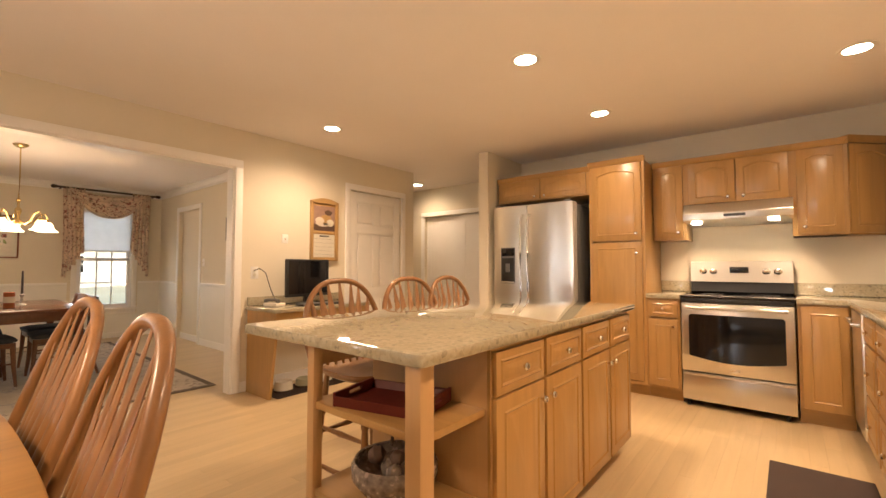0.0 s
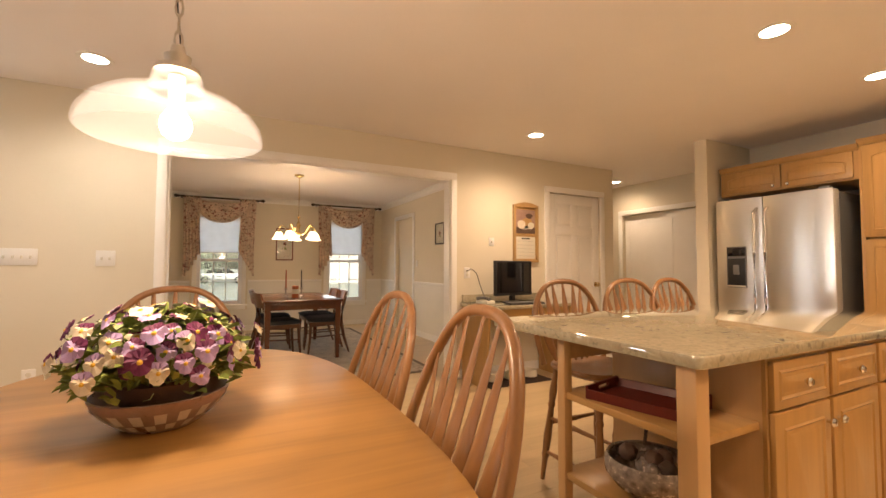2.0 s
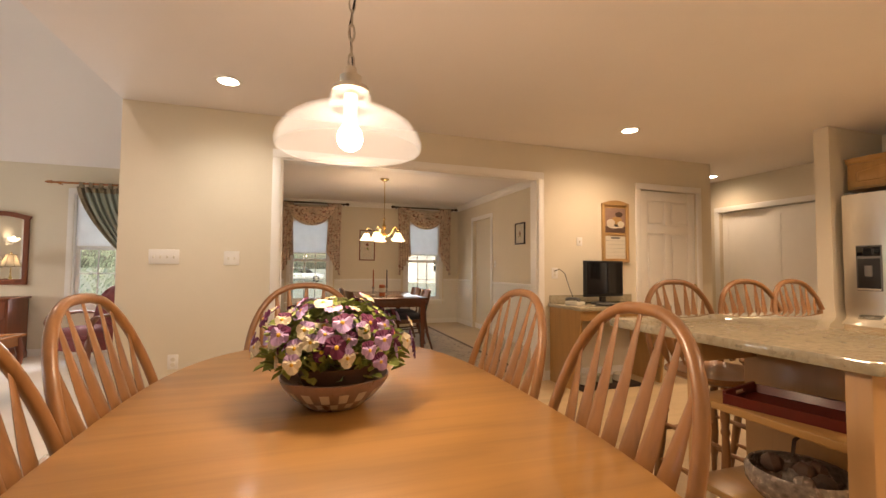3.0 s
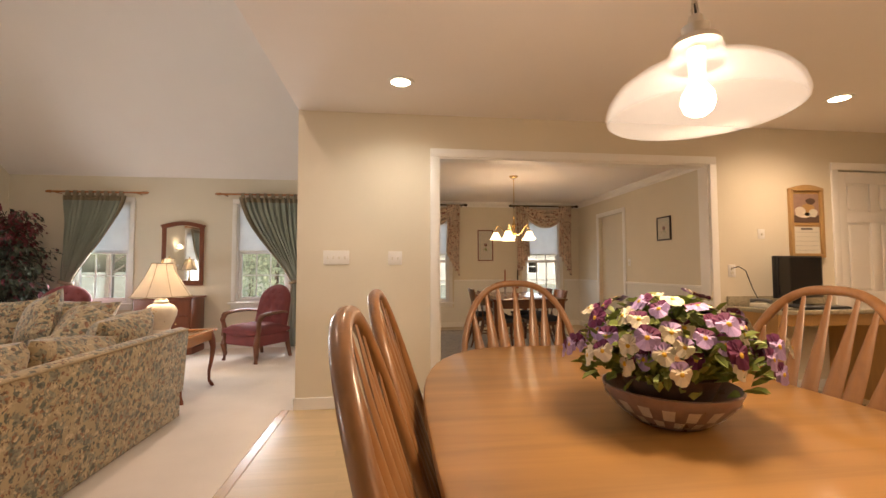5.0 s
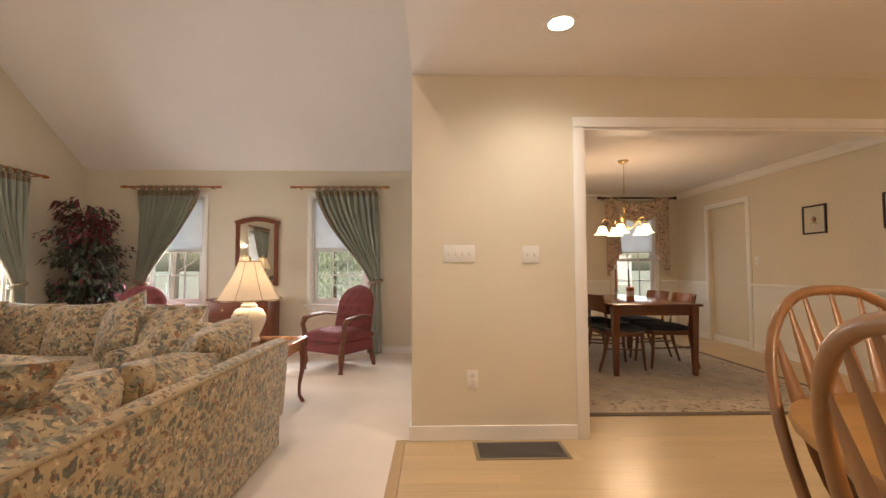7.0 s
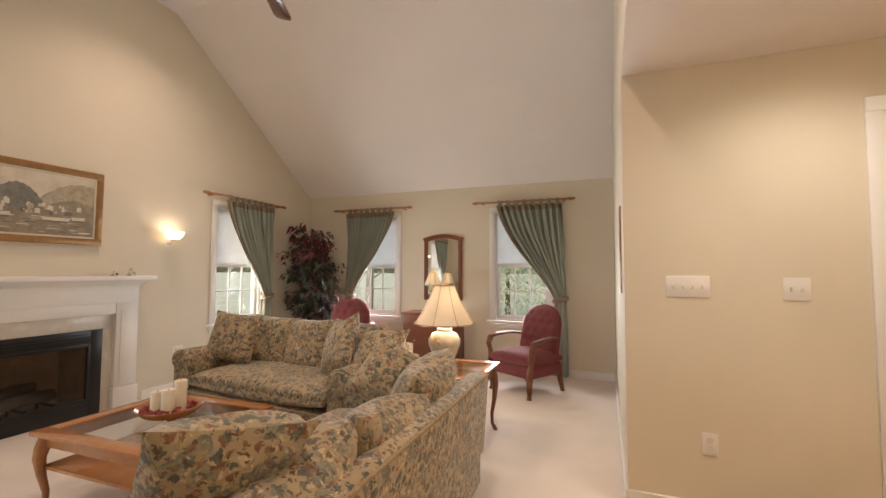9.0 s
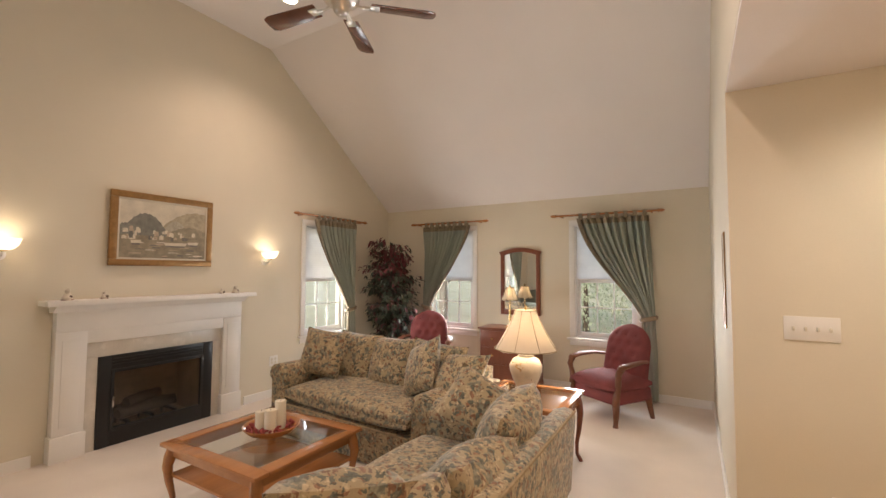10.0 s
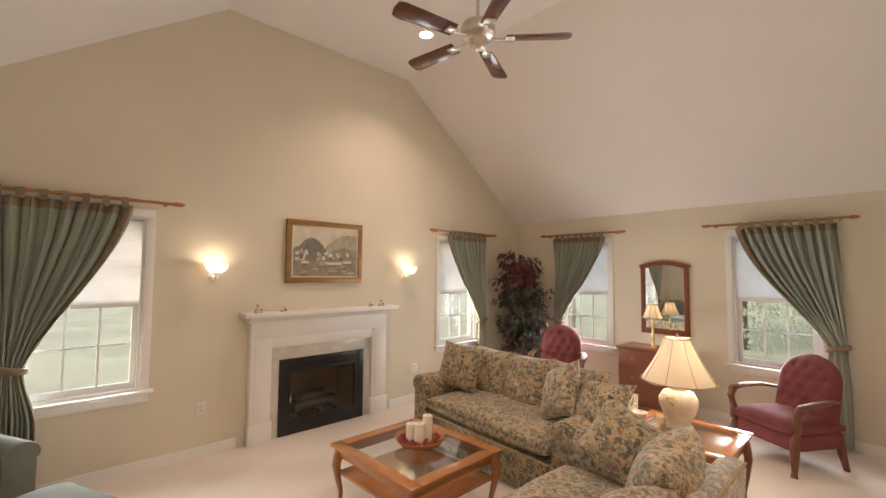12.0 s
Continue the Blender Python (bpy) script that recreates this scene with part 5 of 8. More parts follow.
wall_plate("switch_plate", pose(-1.615, 4.03, 1.22), 0.21, 0.115, 4, "white four-gang light switch plate on the wall")
wall_plate("switch_plate", pose(-1.135, 4.03, 1.215), 0.116, 0.115, 2, "white two-gang light switch plate on the wall")
wall_plate("wall_outlet", pose(-1.53, 4.03, 0.395), 0.075, 0.115, 1, "white duplex wall outlet", True)
wall_plate("wall_outlet", pose(1.93, 4.03, 1.10), 0.075, 0.115, 1, "white wall outlet above the desk", True)
wall_plate("switch_plate", pose(2.24, 4.03, 1.44), 0.07, 0.09, 1, "small white wall plate beside the calendar")
wall_plate("wall_outlet", pose(WX, 2.30, 0.42, 0, 0, 90), 0.075, 0.115, 1, "white duplex wall outlet", True)
wall_plate("wall_outlet", pose(WX, 4.72, 0.42, 0, 0, 90), 0.115, 0.115, 2, "white double wall outlet", True)
wall_plate("switch_plate", pose(2.562, 6.80, 1.22, 0, 0, -90), 0.075, 0.115, 1, "white light switch in the dining room")

vent = thing("floor_vent", pose(-1.25, 3.86, 0.0), "dark bronze floor register in a wooden frame", "floor vent")
part("frame", B(-0.285, 0.285, -0.13, 0.13, 0.0, 0.004, 0.001), plain("bronze_register", (0.27, 0.225, 0.15), 0.5, 0.3, 0.1), vent)
for i in range(14):
    y = -0.10 + i * 0.0154
    part("slat", B(-0.26, 0.26, y - 0.003, y + 0.003, 0.004, 0.009), DARKSTEEL, vent)


def desk():
    e = thing("built_in_desk", pose(0, 0, 0), "small built-in maple desk with a granite top", "desk")
    part("side_panel", P([(4.01, 0.0), (3.60, 0.0), (3.52, 0.5), (3.50, 0.755), (4.01, 0.755)], 1.86, 1.885, "x"), MAPLE_Z, e)
    part("side_panel", P([(4.01, 0.0), (3.60, 0.0), (3.52, 0.5), (3.50, 0.755), (4.01, 0.755)], 2.875, 2.90, "x"), MAPLE_Z, e)
    part("apron", B(1.885, 2.875, 3.53, 3.55, 0.66, 0.755), MAPLE_X, e)
    part("back_splash", B(1.86, 2.90, 4.0, 4.02, 0.79, 0.87, 0.003), GRANITE, e, "granite backsplash strip")
    part("desktop", B(1.84, 2.92, 3.48, 4.02, 0.755, 0.79, 0.006), GRANITE, e, "speckled granite desktop")
    return e


desk()
mon = thing("computer_monitor", pose(2.36, 3.80, 0.79, 0, 0, 6), "black flat computer monitor, switched off", "monitor")
part("bezel", B(-0.255, 0.255, -0.02, 0.02, 0.075, 0.44, 0.006), BLACKPLASTIC, mon)
part("screen", B(-0.235, 0.235, -0.0225, -0.018, 0.105, 0.425), BLACKGLASS, mon, "dark glossy screen")
part("neck", B(-0.03, 0.03, 0.0, 0.03, 0.02, 0.12), BLACKPLASTIC, mon)
part("foot", lathe([(0.0, 0.0), (0.12, 0.0), (0.115, 0.012), (0.04, 0.022), (0.0, 0.022)], 24), BLACKPLASTIC, mon)
key = thing("keyboard", pose(2.36, 3.60, 0.79), "black computer keyboard on the desk", "keyboard")
part("case", B(-0.21, 0.21, -0.06, 0.06, 0.0, 0.016, 0.004), BLACKPLASTIC, key)
for r in range(4):
    part("key_row", B(-0.20, 0.20, -0.052 + r * 0.027, -0.03 + r * 0.027, 0.016, 0.021, 0.002), DARKSTEEL, key)
cord = tagged(part("desk_cable", tube([(1.92, 4.02, 1.12), (1.95, 3.97, 1.14), (2.0, 3.95, 1.10), (2.04, 3.93, 0.95), (2.08, 3.90, 0.82), (2.16, 3.88, 0.797), (2.25, 3.90, 0.796)], 0.004, 6), BLACKPLASTIC), "dark cable from the wall outlet down to the desk", "cable")
tele = thing("desk_phone", pose(2.0, 3.78, 0.79, 0, 0, 15), "small pale desk telephone", "telephone")
part("base", B(-0.06, 0.06, -0.08, 0.08, 0, 0.035, 0.01), CERAMIC, tele)
part("handset", tube([(-0.03, -0.08, 0.05), (-0.03, -0.04, 0.062), (-0.03, 0.04, 0.062), (-0.03, 0.08, 0.05)], [0.02, 0.014, 0.014, 0.02], 8), DARKSTEEL, tele)

mat_e = thing("pet_mat", pose(2.30, 3.72, 0.0), "dark pet feeding mat on the floor under the desk", "mat")
part("pad", B(-0.38, 0.38, -0.16, 0.16, 0.0, 0.008, 0.003), MATDARK, mat_e)
for x, z, mt, lb in ((2.08, 0.09, CERAMIC, "white scalloped ceramic pet bowl on a mat"), (2.30, 0.075, plain("sage_glaze", (0.34, 0.34, 0.24), 0.3, var=0.1), "sage green ceramic pet bowl on a mat"), (2.52, 0.08, CERAMIC, "white ceramic pet bowl on a mat")):
    bowl = thing("pet_bowl", pose(x, 3.74, 0.008), lb, "bowl", "pet bowls under the desk")
    part("shell", lathe([(0.0, 0.0), (0.075, 0.0), (0.085, 0.01), (0.078, z), (0.068, z + 0.004), (0.066, z), (0.06, 0.03), (0.0, 0.025)], 28), mt, bowl)
    part("foot_band", lathe([(0.086, 0.0), (0.0885, 0.0), (0.0875, 0.018), (0.085, 0.018)], 28), MATDARK, bowl, "dark foot band")


def calendar():
    e = thing("wall_calendar", pose(2.70, 4.03, 1.22), "oak-framed wall rack holding a picture calendar", "calendar")
    part("back_board", B(-0.175, 0.175, -0.012, 0, 0.0, 0.64, 0.003), OAKFRAME, e)
    part("side_rail", B(-0.175, -0.145, -0.035, -0.012, 0.0, 0.64, 0.004), OAKFRAME, e)
    part("side_rail", B(0.145, 0.175, -0.035, -0.012, 0.0, 0.64, 0.004), OAKFRAME, e)
    out = [(-0.175, 0.63), (0.175, 0.63), (0.175, 0.65)] + [(0.175 - 0.35 * i / 10, 0.65 + 0.035 * math.sin(math.pi * i / 10)) for i in range(1, 10)] + [(-0.175, 0.65)]
    part("top_rail", P(out, -0.035, 0.0, "y"), OAKFRAME, e)
    part("bottom_rail", B(-0.145, 0.145, -0.04, -0.012, 0.0, 0.03, 0.004), OAKFRAME, e)
    pic = part("calendar_picture", B(-0.135, 0.135, -0.016, -0.012, 0.33, 0.60), CHECKB, e, "brown still-life picture")
    part("painted_table", B(-0.135, 0.135, -0.0168, -0.016, 0.33, 0.40), TERRA, pic)
    for x, z, rx, rz, mt in ((-0.06, 0.43, 0.055, 0.05, CHECKW), (0.02, 0.45, 0.07, 0.06, OAKFRAME), (0.075, 0.42, 0.045, 0.04, PAPER), (-0.02, 0.40, 0.09, 0.025, CHECKW), (0.05, 0.53, 0.05, 0.03, TERRA)):
        pts = [(x + rx * math.cos(t) * (1 + 0.12 * math.sin(3 * t)), z + rz * math.sin(t)) for t in [2 * math.pi * k / 14 for k in range(14)]]
        part("picture_patch", P(pts, -0.0176 - 0.0003 * abs(x), -0.016, "y"), mt, pic)
    part("middle_rail", B(-0.145, 0.145, -0.026, -0.012, 0.30, 0.322, 0.003), OAKFRAME, e)
    sheet = part("calendar_sheet", B(-0.135, 0.135, -0.016, -0.012, 0.04, 0.29), PAPER, e, "cream month sheet")
    part("month_heading", B(-0.06, 0.06, -0.0175, -0.016, 0.262, 0.278), INK, sheet)
    for r in range(5):
        part("ruled_line", B(-0.125, 0.125, -0.0170, -0.016, 0.07 + r * 0.042, 0.0715 + r * 0.042), INK, sheet)
    return e


calendar()
kmat = thing("kitchen_mat", pose(3.0, -0.02, 0.0), "dark brown floor mat before the sink counter", "mat")
part("pad", B(-0.52, 0.15, -0.23, 0.215, 0.0, 0.010, 0.004), MATDARK, kmat)

# ---- living room ----
def sofa(name, m, width, label, slump=0.0):
    """A skirted upholstered sofa facing -y, its seat front at y = 0 and its back at y = 0.9; width along x."""
    e = thing(name, m, label, "sofa")
    h = width / 2
    part("skirt", B(-h + 0.02, h - 0.02, 0.02, 0.88, 0.012, 0.22, 0.01), SOFA, e)
    for s in (-1, 0, 1):
        part("skirt_pleat", B(s * (h - 0.03) - 0.012, s * (h - 0.03) + 0.012, 0.008, 0.02, 0.012, 0.21, 0.004), SOFA, e)
    part("seat_deck", B(-h + 0.03, h - 0.03, 0.015, 0.86, 0.20, 0.30, 0.02), SOFA, e)
    part("back_frame", P([(0.66, 0.2), (0.90, 0.2), (0.93, 0.64), (0.915, 0.675), (0.87, 0.685), (0.80, 0.66)], -h + 0.015, h - 0.015, "x", bevel=0.012), SOFA, e)
    part("back_piping", tube([(-h + 0.02, 0.925, 0.665), (h - 0.02, 0.925, 0.665)], 0.008, 8), SOFAPIPE, e)
    aw = 0.20
    for s in (-1, 1):
        prof = [(s * (h - aw), 0.2), (s * h, 0.2), (s * h, 0.50)]
        for i in range(9):
            a = radians(-25 + 230 * i / 8)
            prof.append((s * (h - 0.085 + 0.12 * math.cos(a)), 0.525 + 0.10 * math.sin(a)))
        part("arm", P(prof, 0.02, 0.80, "y", bevel=0.006), SOFA, e)
        bm = lathe([(0.0, 0.0), (0.088, 0.0), (0.08, 0.012), (0.0, 0.016)], 20, m=pose(s * (h - 0.085), 0.02, 0.525, 90))
        part("arm_face", bm, SOFA, e)
    inner = 2 * (h - aw)
    part("seat_cushion", cushion(inner - 0.01, 0.70, 0.19, 0.30, m=pose(0, 0.335, 0.385), n=14), SOFA, e)
    part("seat_piping", tube([(-h + aw, -0.012, 0.30), (h - aw, -0.012, 0.30)], 0.007, 8), SOFAPIPE, e)
    for i in range(3):
        x = -h + aw + inner * (i + 0.5) / 3
        slack = slump * (0.25, 0.9, 1.0)[i]
        tilt = (-16, -20, -14)[i] - 12 * slack
        part("back_cushion", pillow(inner / 3 + 0.07, 0.50 - 0.03 * slack, 0.26, m=pose(x, 0.67 + 0.03 * slack, 0.62 - 0.07 * slack, tilt, (2, -3, 4)[i] * (1 + slump), (3, -2, 4)[i]), n=14), SOFA, e)
    return e


loveseat = sofa("sofa", pose(-4.58, 3.93, 0, 0, 0, -4), 1.86, "floral upholstered sofa with rolled arms facing the coffee table")
back_sofa = sofa("sofa", pose(-3.64, 2.97, 0, 0, 0, -90), 2.02, "floral upholstered sofa seen from behind, with loose cushions", 1.0)


def throw(x, y, z, rx, ry, rz, w=0.46, h=0.44, t=0.17):
    p = part("throw_pillow", pillow(w, h, t), SOFA)
    p.matrix_world = pose(x, y, z, rx, ry, rz)
    return tagged(p, "square floral throw pillow leaning on the sofa", "pillow", "throw pillows on the sofas")


throw(-5.18, 4.33, 0.70, -18, 6, 14)
throw(-4.02, 4.30, 0.70, -24, -24, -24)
throw(-3.66, 4.26, 0.67, -42, -8, -12, 0.46, 0.42, 0.20)
throw(-3.26, 3.74, 0.66, -34, 26, 6, 0.42, 0.40)
throw(-3.06, 2.33, 0.73, -40, -8, -122, 0.44, 0.42, 0.2)


def cabriole(x, y, z1, sx, sy, parent, material, r=0.02):
    """A leg that bows out at the knee and turns out to a small foot."""
    prof = [(0.0, 0.0, 1.0, 1.5), (0.012, 0.012, 0.85, 1.6), (0.02, 0.02, 0.72, 1.35), (0.012, 0.012, 0.5, 1.0), (-0.004, -0.004, 0.28, 0.75), (-0.002, -0.002, 0.12, 0.7), (0.016, 0.016, 0.04, 0.9), (0.022, 0.022, 0.0, 0.8)]
    part("leg", tube([(x + sx * a, y + sy * b, z1 * c) for a, b, c, _ in prof], [r * k for *_, k in prof], 10, up=(0, 1, 0)), material, parent)


def coffee_table():
    e = thing("coffee_table", pose(-4.465, 3.175, 0, 0, 0, 1), "amber cherry coffee table with glass panel and lower shelf", "coffee table")
    w, d, z = 0.445, 0.41, 0.44
    for x0, x1, y0, y1 in ((-w, w, -d, -d + 0.09), (-w, w, d - 0.09, d), (-w, -w + 0.09, -d + 0.09, d - 0.09), (w - 0.09, w, -d + 0.09, d - 0.09)):
        part("top_rail", B(x0, x1, y0, y1, z - 0.024, z, 0.006), COFFEE, e)
    g = part("glass_panel", B(-w + 0.085, w - 0.085, -d + 0.085, d - 0.085, z - 0.012, z - 0.004), TABLEGLASS, e, "clear bevelled glass panel")
    g.visible_shadow = False
    for x0, x1, y0, y1 in ((-w + 0.04, w - 0.04, -d + 0.04, -d + 0.06), (-w + 0.04, w - 0.04, d - 0.06, d - 0.04), (-w + 0.04, -w + 0.06, -d + 0.06, d - 0.06), (w - 0.06, w - 0.04, -d + 0.06, d - 0.06)):
        part("apron", B(x0, x1, y0, y1, z - 0.085, z - 0.024, 0.003), COFFEE, e)
    part("shelf", B(-w + 0.045, w - 0.045, -d + 0.045, d - 0.045, 0.235, 0.255, 0.005), COFFEE, e)
    for sx in (-1, 1):
        for sy in (-1, 1):
            cabriole(sx * (w - 0.055), sy * (d - 0.055), z - 0.03, sx, sy, e, COFFEE, 0.022)
    return e


coffee_table()
bowl = thing("candle_bowl", pose(-4.47, 3.22, 0.44), "round wooden dish of pillar candles and red potpourri", "bowl")
part("dish", lathe([(0.0, 0.0), (0.11, 0.0), (0.14, 0.012), (0.172, 0.042), (0.178, 0.052), (0.172, 0.053), (0.135, 0.022), (0.0, 0.014)], 32), COFFEE, bowl)
rnd = random.Random(8)
pot = bmesh.new()
for i in range(120):
    a, r = rnd.uniform(0, 6.28), 0.15 * math.sqrt(rnd.random())
    lathe([(0.0, -0.008), (0.012, -0.002), (0.010, 0.005), (0.0, 0.009)], 6, bm=pot, m=pose(r * math.cos(a), r * math.sin(a), 0.034 + 0.012 * rnd.random(), rnd.uniform(0, 180), rnd.uniform(0, 180)))
tagged(part("potpourri", pot, POTPOURRI, bowl, "red dried petals"), kind="stuff")
for x, y, hh in ((0.02, 0.05, 0.17), (-0.065, 0.0, 0.10), (0.045, -0.045, 0.14), (-0.025, -0.06, 0.125)):
    c = part("candle", lathe([(0.0, 0.02), (0.036, 0.02), (0.036, 0.018 + hh), (0.033, 0.023 + hh), (0.026, 0.018 + hh), (0.0, 0.015 + hh)], 18, m=pose(x, y, 0)), WAX, bowl, "ivory pillar candle")
    part("wick", tube([(x, y, 0.016 + hh), (x + 0.002, y, 0.03 + hh)], 0.0015, 5), BLACKPLASTIC, c)


def end_table():
    e = thing("end_table", pose(-3.20, 4.56, 0, 0, 0, 0), "amber cherry end table with glass panel and curved legs", "end table")
    w, d, z = 0.34, 0.33, 0.55
    for x0, x1, y0, y1 in ((-w, w, -d, -d + 0.07), (-w, w, d - 0.07, d), (-w, -w + 0.07, -d + 0.07, d - 0.07), (w - 0.07, w, -d + 0.07, d - 0.07)):
        part("top_rail", B(x0, x1, y0, y1, z - 0.022, z, 0.005), COFFEE, e)
    g = part("glass_panel", B(-w + 0.065, w - 0.065, -d + 0.065, d - 0.065, z - 0.01, z - 0.002), TABLEGLASS, e)
    g.visible_shadow = False
    part("apron", B(-w + 0.03, w - 0.03, -d + 0.03, d - 0.03, z - 0.10, z - 0.023, 0.003), COFFEE, e)
    for sx in (-1, 1):
        for sy in (-1, 1):
            cabriole(sx * (w - 0.05), sy * (d - 0.05), z - 0.03, sx, sy, e, CHERRY, 0.019)
    return e


end_table()


def table_lamp(name, m, body, shade, label, body_mat, bulb_z, panels=8):
    e = thing(name, m, label, "lamp")
    part("base", lathe(body, 32), body_mat, e)
    r0, z0, r1, z1 = shade
    bm = bmesh.new()
    n = 48
    rings = []
    for k in range(13):
        t = k / 12
        r = r1 + (r0 - r1) * ((1 - t) ** 1.25)
        z = z0 + (z1 - z0) * t
        ring = []
        for i in range(n):
            a = 2 * math.pi * i / n
            f = 1 - 0.035 * abs(math.sin(panels * a / 2)) * (1 - t * 0.6)
            ring.append((r * f * math.cos(a), r * f * math.sin(a), z - (0.008 * abs(math.sin(panels * a / 2)) if k == 0 else 0)))
        rings.append(ring)
    outer = [[bm.verts.new(p) for p in ring] for ring in rings]
    inner = [[bm.verts.new((x * 0.985, y * 0.985, z)) for x, y, z in ring] for ring in rings]
    for a, b in zip(outer, outer[1:]):
        for i in range(n):
            bm.faces.new((a[i], a[(i + 1) % n], b[(i + 1) % n], b[i]))
    for a, b in zip(inner, inner[1:]):
        for i in range(n):
            bm.faces.new((b[i], b[(i + 1) % n], a[(i + 1) % n], a[i]))
    for o, q in ((outer[0], inner[0]), (inner[-1], outer[-1])):
        for i in range(n):
            bm.faces.new((o[i], q[i], q[(i + 1) % n], o[(i + 1) % n]))
    part("shade", bm, LAMPSHADE, e, "cream panelled fabric shade")
    for i in range(panels):
        a = 2 * math.pi * i / panels
        rib = [((r1 + (r0 - r1) * ((1 - t) ** 1.25) + 0.001) * math.cos(a), (r1 + (r0 - r1) * ((1 - t) ** 1.25) + 0.001) * math.sin(a), z0 + (z1 - z0) * t) for t in [k / 10 for k in range(11)]]
        part("shade_seam", tube(rib, 0.0022, 5), SOFAPIPE, e)
    for z, r in ((z0 + 0.002, r0), (z1 - 0.003, r1)):
        part("shade_trim", tube([(r * math.cos(2 * math.pi * i / 40), r * math.sin(2 * math.pi * i / 40), z) for i in range(41)], 0.004, 6), SOFAPIPE, e)
    part("stem", tube([(0, 0, body[-1][1] - 0.01), (0, 0, z1 + 0.01)], 0.005, 8), BRASS, e)
    part("finial", lathe([(0.0, z1 + 0.035), (0.008, z1 + 0.028), (0.01, z1 + 0.018), (0.005, z1 + 0.01), (0.012, z1 + 0.006), (0.012, z1)], 12), BRASS, e)
    b = part("bulb", lathe([(0.0, bulb_z - 0.04), (0.012, bulb_z - 0.04), (0.03, bulb_z), (0.024, bulb_z + 0.03), (0.0, bulb_z + 0.042)], 14), BULB, e)
    b.visible_shadow = False
    return e


table_lamp("table_lamp", pose(-3.25, 4.62, 0.55), [(0.0, 0.0), (0.085, 0.0), (0.085, 0.02), (0.075, 0.035), (0.10, 0.09), (0.125, 0.16), (0.128, 0.20), (0.10, 0.25), (0.06, 0.268), (0.062, 0.285), (0.045, 0.30), (0.045, 0.315), (0.0, 0.315)], (0.245, 0.33, 0.085, 0.635), "lit cream ceramic ginger-jar lamp on the end table", PAINTEDPOT, 0.45)
table_lamp("buffet_lamp", pose(-4.16, 6.58, 0.76), [(0.0, 0.0), (0.055, 0.0), (0.055, 0.012), (0.02, 0.03), (0.012, 0.08), (0.02, 0.12), (0.012, 0.16), (0.018, 0.22), (0.009, 0.26), (0.009, 0.36), (0.0, 0.36)], (0.115, 0.36, 0.055, 0.52), "lit slim brass lamp on the chest", BRASS, 0.44)
cup = part("candle_cup", lathe([(0.0, 0.0), (0.035, 0.0), (0.02, 0.015), (0.03, 0.04), (0.05, 0.07), (0.055, 0.09), (0.051, 0.09), (0.045, 0.07), (0.0, 0.04)], 20), CERAMIC)
cup.matrix_world = pose(-3.46, 4.46, 0.55)
tagged(cup, "small cream pedestal dish on the end table", "dish")


def chest():
    e = thing("chest_of_drawers", pose(-4.17, 6.86, 0), "small cherry chest against the wall under a mirror", "chest")
    part("body", B(-0.36, 0.36, -0.40, -0.01, 0.08, 0.735, 0.004), CHERRY, e)
    part("top", B(-0.385, 0.385, -0.42, 0.0, 0.735, 0.76, 0.006), CHERRY, e)
    part("plinth", B(-0.37, 0.37, -0.41, -0.01, 0.0, 0.085, 0.006), CHERRY, e)
    for i in range(3):
        z = 0.10 + i * 0.21
        d = part("drawer", B(-0.335, 0.335, -0.412, -0.40, z, z + 0.195, 0.004), CHERRY, e)
        for x in (-0.18, 0.18):
            part("knob", lathe([(0.0, 0.022), (0.012, 0.018), (0.006, 0.006), (0.006, 0.0)], 12, m=pose(x, -0.412, z + 0.1, 90)), BRASS, d, "brass knob")
    return e


chest()


def arched_mirror():
    e = thing("wall_mirror", pose(-4.125, 6.88, 0.90), "arched wall mirror in a cherry frame", "mirror")
    w, h = 0.28, 0.93
    part("stile", B(-w, -w + 0.055, -0.03, 0, 0.0, h - 0.07, 0.006), CHERRY, e)
    part("stile", B(w - 0.055, w, -0.03, 0, 0.0, h - 0.07, 0.006), CHERRY, e)
    part("bottom_rail", B(-w + 0.055, w - 0.055, -0.03, 0, 0.0, 0.07, 0.006), CHERRY, e)
    top = [(-w - 0.02 + (2 * w + 0.04) * i / 16, h - 0.075 + 0.055 * math.sin(math.pi * i / 16)) for i in range(17)]
    low = [(x * 0.9, z - 0.055) for x, z in top]
    part("arched_rail", P([*top, *low[::-1]], -0.036, 0.0, "y"), CHERRY, e)
    glass = [(-w + 0.05, 0.065), (w - 0.05, 0.065), *[(x * 0.78, z - 0.04) for x, z in top[::-1]]]
    part("mirror_glass", P(glass, -0.016, -0.006, "y"), MIRROR, e, "silvered mirror glass", soft=False)
    return e


arched_mirror()


